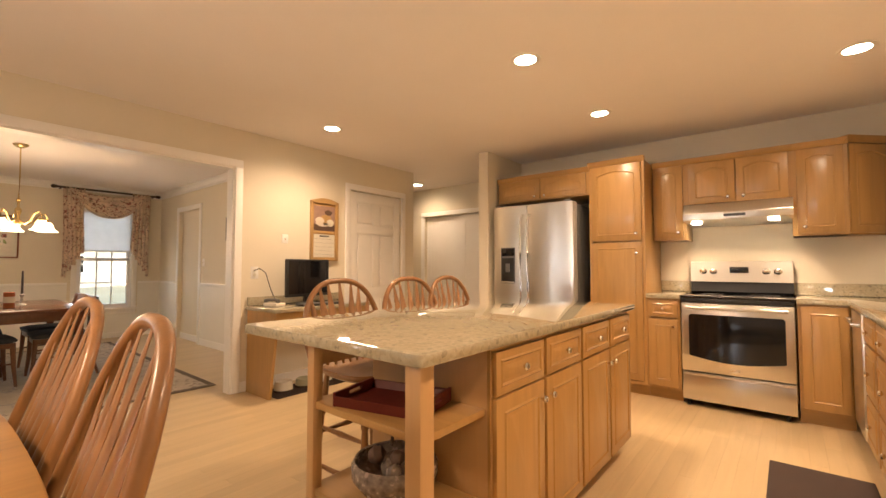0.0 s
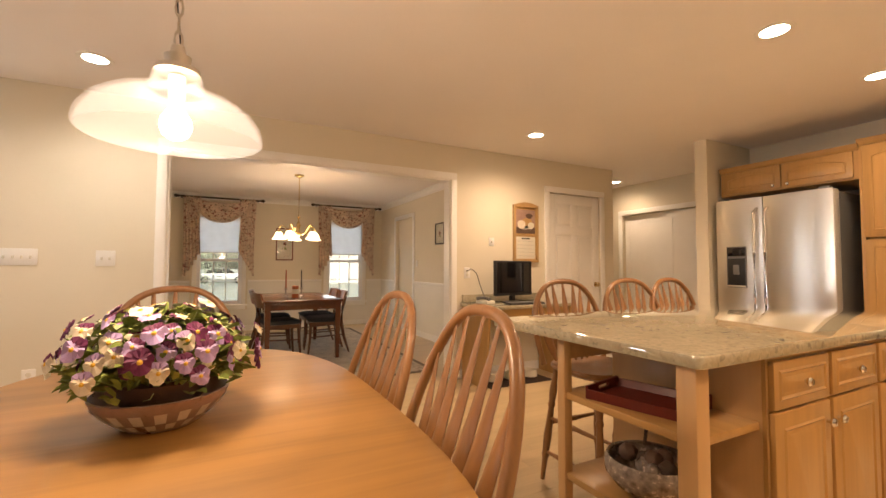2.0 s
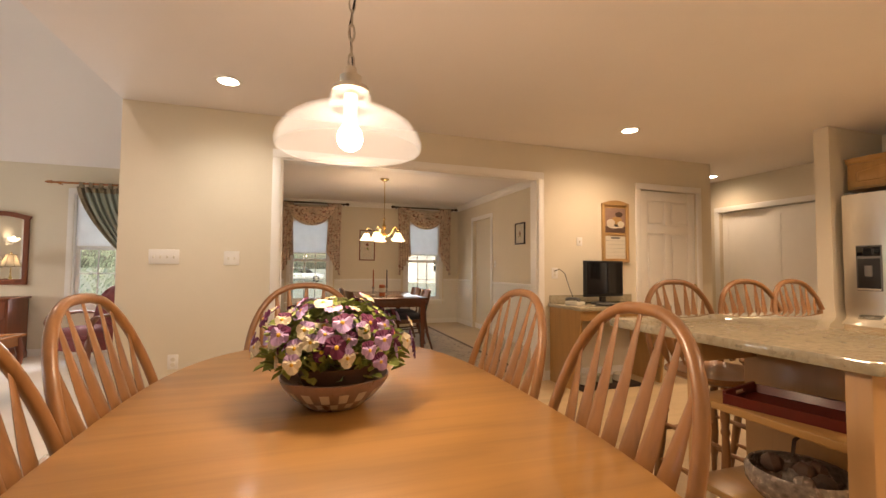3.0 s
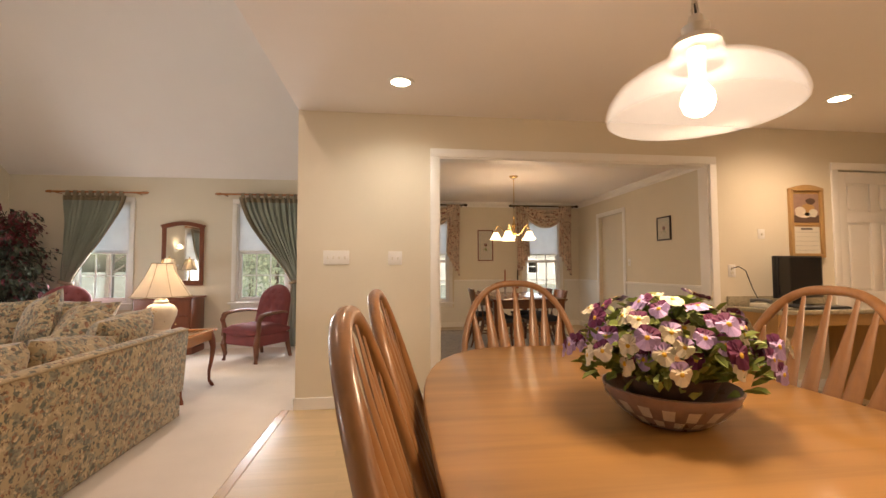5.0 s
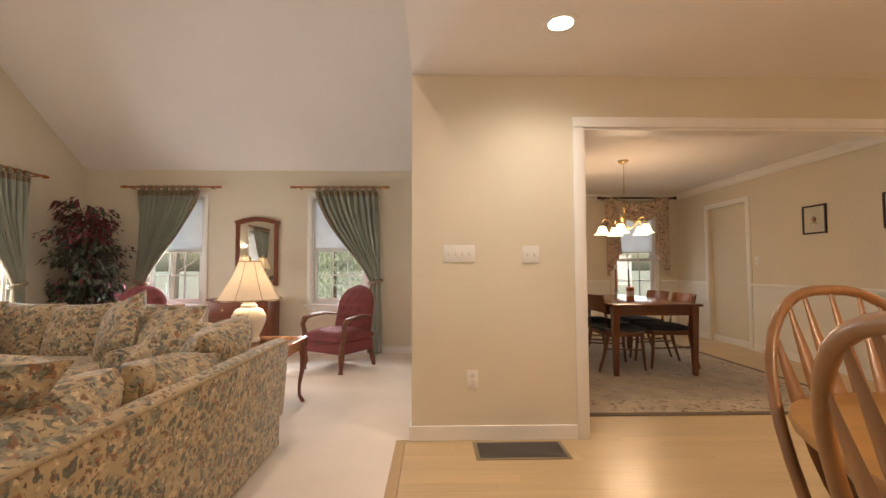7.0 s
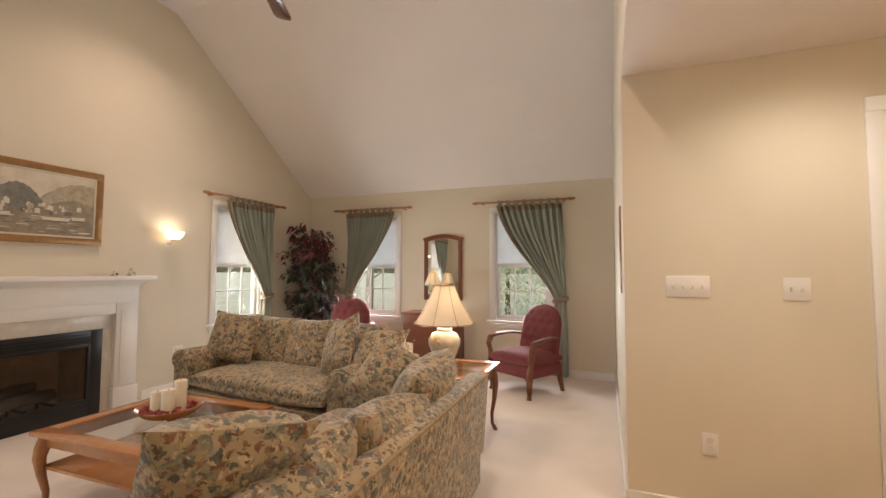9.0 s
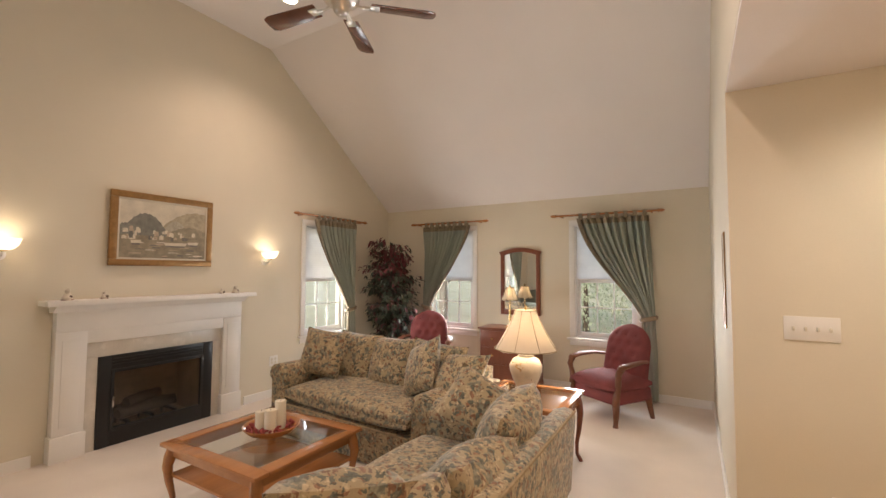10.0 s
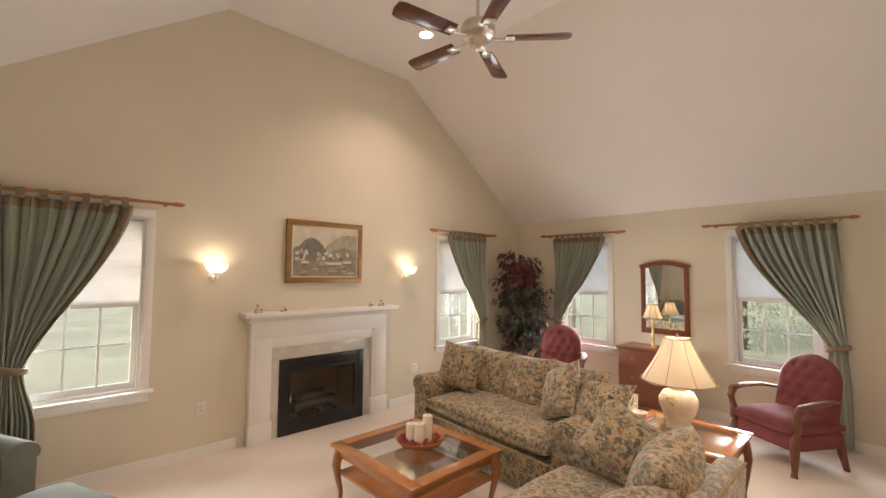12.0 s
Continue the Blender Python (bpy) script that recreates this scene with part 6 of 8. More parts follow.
def armchair(name, m):
    """A button-back open armchair facing -y."""
    e = thing(name, m, "rose velvet armchair with tufted back and wooden arms", "armchair", "rose armchairs")
    part("seat_frame", B(-0.285, 0.285, -0.26, 0.27, 0.19, 0.33, 0.04, seg=4), VELVET, e)
    top = cushion(0.59, 0.57, 0.17, 0.42, m=pose(0, -0.012, 0.365))
    for v in top.verts:
        if v.co.z > 0.38:
            v.co.z -= 0.016 * (0.5 + 0.5 * math.cos(v.co.x * 42)) * (0.5 + 0.5 * math.cos(v.co.y * 42))
    seat = part("seat_cushion", top, VELVET, e, "tufted seat cushion")
    for x in (-0.15, 0.0, 0.15):
        for y in (-0.15, 0.0):
            part("button", lathe([(0.0, 0.006), (0.010, 0.004), (0.013, 0.0)], 10, m=pose(x, y, 0.432)), VELVET, seat)
    bm = bmesh.new()
    n, rows_ = 28, 26
    dots = [(x, zz) for j, zz in enumerate((0.52, 0.62, 0.72, 0.82)) for x in ((-0.12, 0.0, 0.12) if j % 2 else (-0.06, 0.06, -0.17, 0.17))]
    fr, bk = [], []
    for j in range(rows_ + 1):
        v = j / rows_
        half = 0.265 * (1.0 - 0.06 * v) if v < 0.55 else 0.256 * math.sqrt(max(0.0, 1 - ((v - 0.55) / 0.45) ** 2.3))
        half = max(half, 0.03)
        rowf, rowb = [], []
        for i in range(n + 1):
            u = 2 * i / n - 1
            edge = (1 - u ** 6)
            z = 0.36 + 0.56 * v
            tuft = sum(0.026 * math.exp(-((u * half - dx) ** 2 + (z - dz) ** 2) / 0.0011) for dx, dz in dots) * edge
            yb = 0.22 + 0.12 * v
            rowf.append(bm.verts.new((u * half, yb - (0.05 + 0.055 * edge) * (1 - v ** 8) + tuft, z)))
            rowb.append(bm.verts.new((u * half, yb + 0.05 * edge * (1 - v ** 8), z)))
        fr.append(rowf)
        bk.append(rowb)
    for j in range(rows_):
        for i in range(n):
            bm.faces.new((fr[j][i], fr[j][i + 1], fr[j + 1][i + 1], fr[j + 1][i]))
            bm.faces.new((bk[j][i + 1], bk[j][i], bk[j + 1][i], bk[j + 1][i + 1]))
        bm.faces.new((bk[j][0], fr[j][0], fr[j + 1][0], bk[j + 1][0]))
        bm.faces.new((fr[j][n], bk[j][n], bk[j + 1][n], fr[j + 1][n]))
    bm.faces.new([*fr[-1], *bk[-1][::-1]])
    bm.faces.new([*bk[0], *fr[0][::-1]])
    bmesh.ops.recalc_face_normals(bm, faces=bm.faces)
    back = part("backrest", bm, VELVET, e, "tufted rounded back")
    for j, zz in enumerate((0.52, 0.62, 0.72, 0.82)):
        for x in ((-0.12, 0.0, 0.12) if j % 2 else (-0.06, 0.06)):
            part("button", lathe([(0.0, 0.006), (0.009, 0.004), (0.012, 0.0)], 10, m=pose(x, 0.146 + 0.214 * (zz - 0.4), zz, 100)), VELVET, back)
    for s in (-1, 1):
        part("arm_rest", tube([(s * 0.265, 0.21, 0.575), (s * 0.31, 0.08, 0.592), (s * 0.33, -0.10, 0.586), (s * 0.325, -0.22, 0.568), (s * 0.318, -0.25, 0.548)], [0.028, 0.034, 0.042, 0.042, 0.030], 12, flat=0.5), CHAIRWOOD, e, "carved wooden arm")
        part("arm_post", tube([(s * 0.32, -0.22, 0.565), (s * 0.315, -0.262, 0.50), (s * 0.298, -0.245, 0.40), (s * 0.288, -0.255, 0.30)], [0.034, 0.030, 0.030, 0.034], 10), CHAIRWOOD, e)
        part("leg", tube([(s * 0.275, -0.245, 0.30), (s * 0.285, -0.265, 0.2), (s * 0.27, -0.25, 0.08), (s * 0.275, -0.265, 0.0)], [0.036, 0.036, 0.026, 0.027], 10), CHAIRWOOD, e)
        part("leg", tube([(s * 0.25, 0.235, 0.30), (s * 0.25, 0.26, 0.15), (s * 0.255, 0.30, 0.0)], [0.032, 0.03, 0.022], 10), CHAIRWOOD, e)
    return e


rose = armchair("armchair", pose(-2.86, 6.12, 0.004, 0, 0, -32))
copy_thing(rose, pose(-5.22, 6.22, 0.004, 0, 0, 24))


def tree():
    e = thing("artificial_ficus", pose(-5.98, 6.45, 0.004), "tall burgundy-topped artificial ficus in a dark basket", "plant")
    part("basket", lathe([(0.0, 0.0), (0.13, 0.0), (0.17, 0.26), (0.175, 0.28), (0.16, 0.28), (0.15, 0.24), (0.0, 0.24)], 24), TERRA, e)
    rnd = random.Random(21)
    trunks = bmesh.new()
    for k in range(3):
        a = k * 2.1
        tube([(0.03 * math.cos(a + t * 3), 0.03 * math.sin(a + t * 3), 0.22 + 1.25 * t) for t in [i / 8 for i in range(9)]], [0.016 - 0.008 * i / 8 for i in range(9)], 7, bm=trunks)
    part("trunk", trunks, BARK, e)
    limbs = bmesh.new()
    green, red = bmesh.new(), bmesh.new()

    def leaf(bm, c, yaw, droop, s):
        m = Matrix.Translation(c) @ Euler((rnd.uniform(-0.7, 0.7), droop, yaw)).to_matrix().to_4x4()
        vs = [bm.verts.new(m @ Vector((x * s, y * s, z * s))) for x, y, z in ((0, 0, 0), (0.4, -0.24, 0.04), (1.0, 0, -0.14), (0.4, 0.24, 0.04), (0.45, 0, -0.04))]
        for j in range(4):
            bm.faces.new((vs[j], vs[(j + 1) % 4], vs[4]))

    for b in range(150):
        z0 = rnd.uniform(0.40, 1.68)
        a = rnd.uniform(0, 6.283)
        env = 0.32 * math.sin(math.pi * min(1.0, max(0.08, (z0 - 0.25) / 1.75))) ** 0.6 + 0.05
        ln = env * rnd.uniform(0.55, 1.2)
        rise = rnd.uniform(0.05, 0.30)
        p0 = Vector((0.03 * math.cos(a), 0.03 * math.sin(a), z0))
        p1 = p0 + Vector((ln * 0.6 * math.cos(a), ln * 0.6 * math.sin(a), rise))
        p2 = p0 + Vector((ln * math.cos(a), ln * math.sin(a), rise * 1.05))
        tube([p0, p1, p2], [0.006, 0.004, 0.002], 5, bm=limbs)
        for q in range(22):
            t = rnd.uniform(0.2, 1.0)
            c = (p0.lerp(p1, t / 0.6) if t < 0.6 else p1.lerp(p2, (t - 0.6) / 0.4)) + Vector((rnd.gauss(0, 0.028), rnd.gauss(0, 0.028), rnd.gauss(0, 0.028)))
            reddish = c.z > 1.45 and rnd.random() < 0.6 or rnd.random() < 0.14
            leaf(red if reddish else green, c, a + rnd.uniform(-1.3, 1.3), rnd.uniform(0.1, 1.1), rnd.uniform(0.055, 0.10))
    part("branch_work", limbs, BARK, e)
    tagged(part("green_leaves", green, DARKLEAF, e, "dark green leaves", soft=False), kind="stuff")
    tagged(part("burgundy_leaves", red, REDLEAF, e, "burgundy leaves", soft=False), kind="stuff")
    return e


tree()


def curtain(name, m, rod_len, top0, top1, tie_x, low0, low1, z_rod=2.20, tie_z=0.95, z_low=0.03):
    """A rod with one tab-top panel held back to a side; local x along the wall, y out of it; the panel spans top0 to top1 at the rod."""
    e = thing(name, m, "sage green tab-top curtain tied back, on a wooden rod", "curtain", "sage curtains in the living room")
    h = rod_len / 2
    part("rod", tube([(-h, 0.09, z_rod), (h, 0.09, z_rod)], 0.013, 12), COFFEE, e, "wooden rod")
    for s in (-1, 1):
        part("finial", lathe([(0.0, 0.075), (0.008, 0.065), (0.019, 0.04), (0.016, 0.015), (0.022, 0.008), (0.022, 0.0)], 14, m=pose(s * h, 0.09, z_rod, 0, 90 * s, 0)), COFFEE, e)
        part("bracket", B(s * (h - 0.07) - 0.01, s * (h - 0.07) + 0.01, 0.0, 0.095, z_rod - 0.02, z_rod - 0.008, 0.003), COFFEE, e)
    n, rows_ = 150, 60
    folds = 10
    bm = bmesh.new()
    grid = []
    z_top = z_rod - 0.045
    for j in range(rows_ + 1):
        z = z_top + (z_low - z_top) * j / rows_
        row = []
        for i in range(n + 1):
            u = i / n
            if z > tie_z:
                t = (z_top - z) / (z_top - tie_z)
                sag = t ** 1.22
                k = sag * sag * (3 - 2 * sag) * 0.35 + sag * 0.65
                a = top0 + (top1 - top0) * u
                b = tie_x + (u - 0.5) * 0.13 * (1 if top1 > top0 else -1)
                x = a + (b - a) * k
                squeeze = 1 - 0.55 * k
            else:
                t = (tie_z - z) / (tie_z - z_low)
                b = tie_x + (u - 0.5) * 0.13 * (1 if top1 > top0 else -1)
                c = low0 + (low1 - low0) * u
                k = min(1.0, t * 2.2)
                k = k * k * (3 - 2 * k)
                x = b + (c - b) * k
                squeeze = 0.45 + 0.55 * k
            ph = 2 * math.pi * folds * u + 0.5 * math.sin(5 * z + 9 * u)
            y = 0.085 + 0.030 * squeeze * math.sin(ph) + 0.010 * math.sin(2.3 * ph + 1.0 + 3 * z)
            row.append(bm.verts.new((x + 0.006 * math.sin(2 * ph), y, z)))
        grid.append(row)
    for j in range(rows_):
        for i in range(n):
            fc = bm.faces.new((grid[j][i], grid[j][i + 1], grid[j + 1][i + 1], grid[j + 1][i]))
            fc.material_index = 1 if (i < 11 or j < 2) else 0
    panel = part("panel", bm, [CURTAIN, CURTRIM], e, "pleated sage cloth with a patterned border")
    sol = panel.modifiers.new("thickness", "SOLIDIFY")
    sol.thickness = 0.004
    for i in range(8):
        x = top0 + (top1 - top0) * (i + 0.5) / 8
        bm = bmesh.new()
        for s in (-1, 1):
            B(x - 0.022, x + 0.022, 0.09 + s * 0.018 - 0.002, 0.09 + s * 0.018 + 0.002, z_rod - 0.06, z_rod + 0.012, bm=bm)
        B(x - 0.022, x + 0.022, 0.070, 0.110, z_rod + 0.012, z_rod + 0.017, bm=bm)
        part("tab", bm, CURTRIM, e, "patterned cloth tab")
    side = 1 if tie_x > 0 else -1
    band = [(tie_x + 0.085 * math.cos(t), 0.085 + 0.055 * math.sin(t), tie_z - 0.02 * math.cos(t) * side * -1) for t in [2 * math.pi * i / 24 for i in range(25)]]
    part("tieback", tube(band, 0.016, 8, flat=1.6), CURTRIM, e, "patterned tieback")
    return e


curtain("curtain", pose(WX, 5.575, 0, 0, 0, -90), 1.22, 0.33, -0.44, -0.36, -0.28, -0.44)
curtain("curtain", pose(-5.22, BY, 0, 0, 0, 180), 1.18, -0.36, 0.42, 0.36, 0.28, 0.46)
curtain("curtain", pose(-3.02, BY, 0, 0, 0, 180), 1.18, 0.33, -0.50, -0.47, -0.38, -0.55)
curtain("curtain", pose(WX, 1.42, 0, 0, 0, -90), 1.22, -0.32, 0.62, 0.33, 0.18, 0.46)


def fireplace():
    e = thing("fireplace", pose(WX, 3.46, 0, 0, 0, 90), "white painted fireplace surround with pale marble and black insert", "fireplace")
    # local x runs along -... the wall, y = 0 at the wall, -y into the room
    for s in (-1, 1):
        x0, x1 = sorted((s * 0.575, s * 0.775))
        p = part("pilaster", B(x0, x1, -0.085, -0.002, 0.20, 0.99, 0.004), TRIM, e)
        part("pilaster_block", B(x0 - 0.012, x1 + 0.012, -0.10, -0.002, 0.004, 0.20, 0.005), TRIM, e)
        part("pilaster_panel", B(x0 + 0.04, x1 - 0.04, -0.09, -0.083, 0.26, 0.93, 0.003), TRIM, p)
    part("frieze", B(-0.775, 0.775, -0.085, -0.002, 0.99, 1.15, 0.004), TRIM, e)
    part("header", B(-0.575, 0.575, -0.080, -0.002, 0.89, 0.99, 0.003), TRIM, e)
    part("bed_moulding", P([(-0.002, 1.15), (-0.09, 1.15), (-0.10, 1.165), (-0.14, 1.19), (-0.155, 1.205), (-0.002, 1.205)], -0.80, 0.80, "x"), TRIM, e)
    part("mantel_shelf", B(-0.87, 0.87, -0.205, -0.002, 1.205, 1.245, 0.006), TRIM, e)
    for x0, x1, z0, z1 in ((-0.575, -0.485, 0.004, 0.76), (0.485, 0.575, 0.004, 0.76), (-0.575, 0.575, 0.76, 0.89)):
        part("marble_slip", B(x0, x1, -0.045, -0.002, z0, z1, 0.002), MARBLE, e, "pale polished marble slip")
    for x0, x1, z0, z1 in ((-0.485, -0.39, 0.006, 0.76), (0.39, 0.485, 0.006, 0.76), (-0.39, 0.39, 0.64, 0.76), (-0.39, 0.39, 0.006, 0.13)):
        part("insert_frame", B(x0, x1, -0.055, -0.004, z0, z1, 0.003), BLACK, e, "black metal insert frame")
    for z in (0.675, 0.70, 0.725):
        part("louvre", B(-0.38, 0.38, -0.062, -0.05, z, z + 0.008), BLACK, e)
    for x0, x1, z0, z1 in ((-0.39, -0.365, 0.13, 0.64), (0.365, 0.39, 0.13, 0.64), (-0.365, 0.365, 0.615, 0.64), (-0.365, 0.365, 0.13, 0.155)):
        part("door_frame", B(x0, x1, -0.06, -0.03, z0, z1, 0.002), BLACK, e)
    g = part("glass_door", B(-0.365, 0.365, -0.044, -0.040, 0.155, 0.615), FIREGLASS, e, "smoky glass door")
    g.visible_shadow = False
    part("door_pull", B(-0.385, -0.372, -0.085, -0.06, 0.33, 0.42, 0.004), CHROME, e)
    for x0, x1, y0, y1, z0, z1 in ((-0.42, 0.42, 0.40, 0.43, 0.05, 0.70), (-0.42, -0.39, 0.01, 0.40, 0.05, 0.70), (0.39, 0.42, 0.01, 0.40, 0.05, 0.70), (-0.42, 0.42, 0.01, 0.43, 0.05, 0.075), (-0.42, 0.42, 0.01, 0.43, 0.68, 0.71)):
        part("firebox_wall", B(x0, x1, y0, y1, z0, z1), SOOT, e)
    for p, q in (((-0.26, 0.12, 0.20), (0.25, 0.18, 0.20)), ((-0.22, 0.28, 0.20), (0.28, 0.24, 0.20)), ((-0.18, 0.16, 0.28), (0.14, 0.26, 0.29))):
        part("log", tube([p, ((p[0] + q[0]) / 2, (p[1] + q[1]) / 2 + 0.01, p[2] + 0.012), q], [0.045, 0.05, 0.042], 10), LOGS, e, "charred log")
    for x in (-0.2, 0.0, 0.2):
        part("grate_bar", B(x - 0.01, x + 0.01, 0.06, 0.34, 0.125, 0.15), BLACK, e)
        for y in (0.08, 0.32):
            part("grate_leg", B(x - 0.008, x + 0.008, y - 0.008, y + 0.008, 0.075, 0.125), BLACK, e)
    return e


fireplace()


def painting():
    e = thing("harbour_painting", pose(WX, 3.465, 1.52, 0, 0, 90), "gilt-framed painting of a harbour town under hills", "painting")
    w, h = 0.445, 0.66
    for x0, x1, z0, z1 in ((-w, w, 0, 0.058), (-w, w, h - 0.058, h), (-w, -w + 0.058, 0.058, h - 0.058), (w - 0.058, w, 0.058, h - 0.058)):
        part("frame_rail", B(x0, x1, -0.040, -0.001, z0, z1, 0.006, seg=2), GOLDFR, e, "aged gilt frame")
    g = 0.054
    for x0, x1, z0, z1 in ((-w + g, w - g, g, g + 0.018), (-w + g, w - g, h - g - 0.018, h - g), (-w + g, -w + g + 0.018, g + 0.018, h - g - 0.018), (w - g - 0.018, w - g, g + 0.018, h - g - 0.018)):
        part("frame_fillet", B(x0, x1, -0.034, -0.001, z0, z1, 0.004), PAPER, e, "cream inner fillet")
    x0, x1, z0, z1 = -w + 0.073, w - 0.073, 0.073, h - 0.073
    cv = part("canvas", B(x0, x1, -0.029, -0.02, z0, z1), plain("painted_sky", (0.64, 0.58, 0.46), 0.6, var=0.22, scale=9, bump=0.3, bscale=200), e, "painted canvas")
    wide, mid = x1 - x0, z0 + (z1 - z0) * 0.40
    part("painted_water", B(x0, x1, -0.0300, -0.029, z0, mid), plain("painted_water", (0.29, 0.245, 0.17), 0.5, var=0.45, scale=16, bump=0.3, bscale=200), cv)

    def ridge(c, w, hh, col, depth):
        pts = [(min(x1, max(x0, x0 + wide * (c + w * (i / 24 - 0.5)))), mid + hh * math.sin(math.pi * i / 24) ** 0.75 + 0.006 * math.sin(i * 2.3)) for i in range(25)]
        part("painted_hill", P([(pts[0][0], mid - 0.002), *pts, (pts[-1][0], mid - 0.002)], depth, -0.029, "y"), plain("painted_hill", col, 0.6, var=0.35, scale=22), cv)

    ridge(0.88, 1.0, 0.25, (0.42, 0.36, 0.25), -0.0302)
    ridge(0.62, 0.36, 0.15, (0.47, 0.42, 0.32), -0.0303)
    ridge(0.27, 0.52, 0.20, (0.20, 0.195, 0.165), -0.0304)
    ridge(0.06, 0.30, 0.10, (0.25, 0.24, 0.20), -0.0305)
    ridge(0.80, 0.60, 0.10, (0.31, 0.27, 0.19), -0.0306)
    rnd = random.Random(4)
    tones = [plain("painted_wall", (0.66, 0.59, 0.46), 0.6, var=0.2, scale=40), plain("painted_rose_wall", (0.48, 0.38, 0.28), 0.6, var=0.3, scale=40), plain("painted_slate", (0.17, 0.16, 0.14), 0.6, var=0.4, scale=40)]

    def stroke(name, x, z, a, b, k, mt):
        part(name, P([(x, z), (x + a, z + 0.003), (x + a * 0.97, z + b), (x + a * 0.5, z + b * 1.12), (x + a * 0.04, z + b * 0.95)], -0.0310 - 0.00003 * k, -0.029, "y"), mt, cv)

    for i in range(40):
        u = rnd.choice((rnd.gauss(0.10, 0.06), rnd.gauss(0.42, 0.09), rnd.gauss(0.70, 0.12)))
        stroke("painted_house", x0 + wide * min(0.90, max(0.02, u)), mid + rnd.uniform(-0.045, 0.035), rnd.uniform(0.014, 0.042), rnd.uniform(0.016, 0.045), i, tones[(0, 1, 0, 2)[i % 4]])
    for i in range(22):
        stroke("painted_reflection", rnd.uniform(x0 + 0.01, x1 - 0.11), rnd.uniform(z0 + 0.01, mid - 0.06), rnd.uniform(0.03, 0.10), rnd.uniform(0.005, 0.014), i, tones[(0, 2, 1)[i % 3]])
    for u, z, a in ((0.50, -0.085, 0.20), (0.78, -0.07, 0.10), (0.12, -0.075, 0.08)):
        x = x0 + wide * u
        part("painted_boat", P([(x, mid + z), (x + a * 0.9, mid + z), (x + a, mid + z + 0.03), (x - a * 0.06, mid + z + 0.026)], -0.0325, -0.029, "y"), tones[0], cv)
        part("painted_hull_shade", P([(x + 0.01, mid + z - 0.014), (x + a * 0.85, mid + z - 0.014), (x + a * 0.9, mid + z), (x, mid + z)], -0.0325, -0.029, "y"), tones[2], cv)
    return e


painting()


def sconce(y):
    e = thing("wall_sconce", pose(WX, y, 1.62, 0, 0, 90), "lit glass bowl wall sconce with a white bracket", "wall lamp", "sconces beside the painting")
    part("back_plate", lathe([(0.0, 0.014), (0.03, 0.012), (0.045, 0.004), (0.045, 0.0)], 20, m=pose(0, 0, -0.03, 90)), WHITEP, e)
    part("arm", tube([(0, -0.01, -0.03), (0, -0.055, -0.045), (0, -0.09, -0.03), (0, -0.10, 0.0)], 0.010, 8), WHITEP, e)
    prof = [(0.03, 0.0), (0.06, 0.012), (0.085, 0.04), (0.095, 0.075), (0.10, 0.085)]
    part("glass_bowl", lathe([*prof, *[(r - 0.004, z + 0.002) for r, z in prof[::-1]]], 28, m=pose(0, -0.10, 0.0)), SCONCEG, e, "glowing glass bowl")
    part("cup", lathe([(0.0, -0.012), (0.02, -0.01), (0.034, 0.002), (0.0, 0.004)], 16, m=pose(0, -0.10, 0.0)), BRASS, e)
    b = part("bulb", lathe([(0.0, 0.005), (0.012, 0.01), (0.022, 0.04), (0.016, 0.065), (0.0, 0.075)], 14, m=pose(0, -0.10, 0.0)), BULB, e)
    b.visible_shadow = False
    return e


sconce(2.36)
sconce(4.56)
for k, (y, hh) in enumerate(((2.73, 0.085), (2.97, 0.06), (3.98, 0.05), (4.13, 0.075))):
    e = thing("mantel_figurine", pose(WX + 0.12, y, 1.245, 0, 0, 90), "small white and brown glazed figurine on the mantel", "figurine", "figurines on the mantel")
    s = hh / 0.08
    part("body", lathe([(0.0, 0.0), (0.026 * s, 0.0), (0.032 * s, 0.02 * s), (0.02 * s, 0.045 * s), (0.012 * s, 0.05 * s), (0.018 * s, 0.06 * s), (0.016 * s, 0.076 * s), (0.0, 0.082 * s)], 16), CHECKW, e)
    part("base", B(-0.032 * s, 0.032 * s, -0.022 * s, 0.022 * s, 0.0, 0.008, 0.002), CHECKB, e, "brown base")
    part("spot", lathe([(0.0, 0.004), (0.010, 0.003), (0.013, 0.0)], 10, m=pose(0.012, -0.024 * s, 0.026 * s, 90)), TERRA, e)


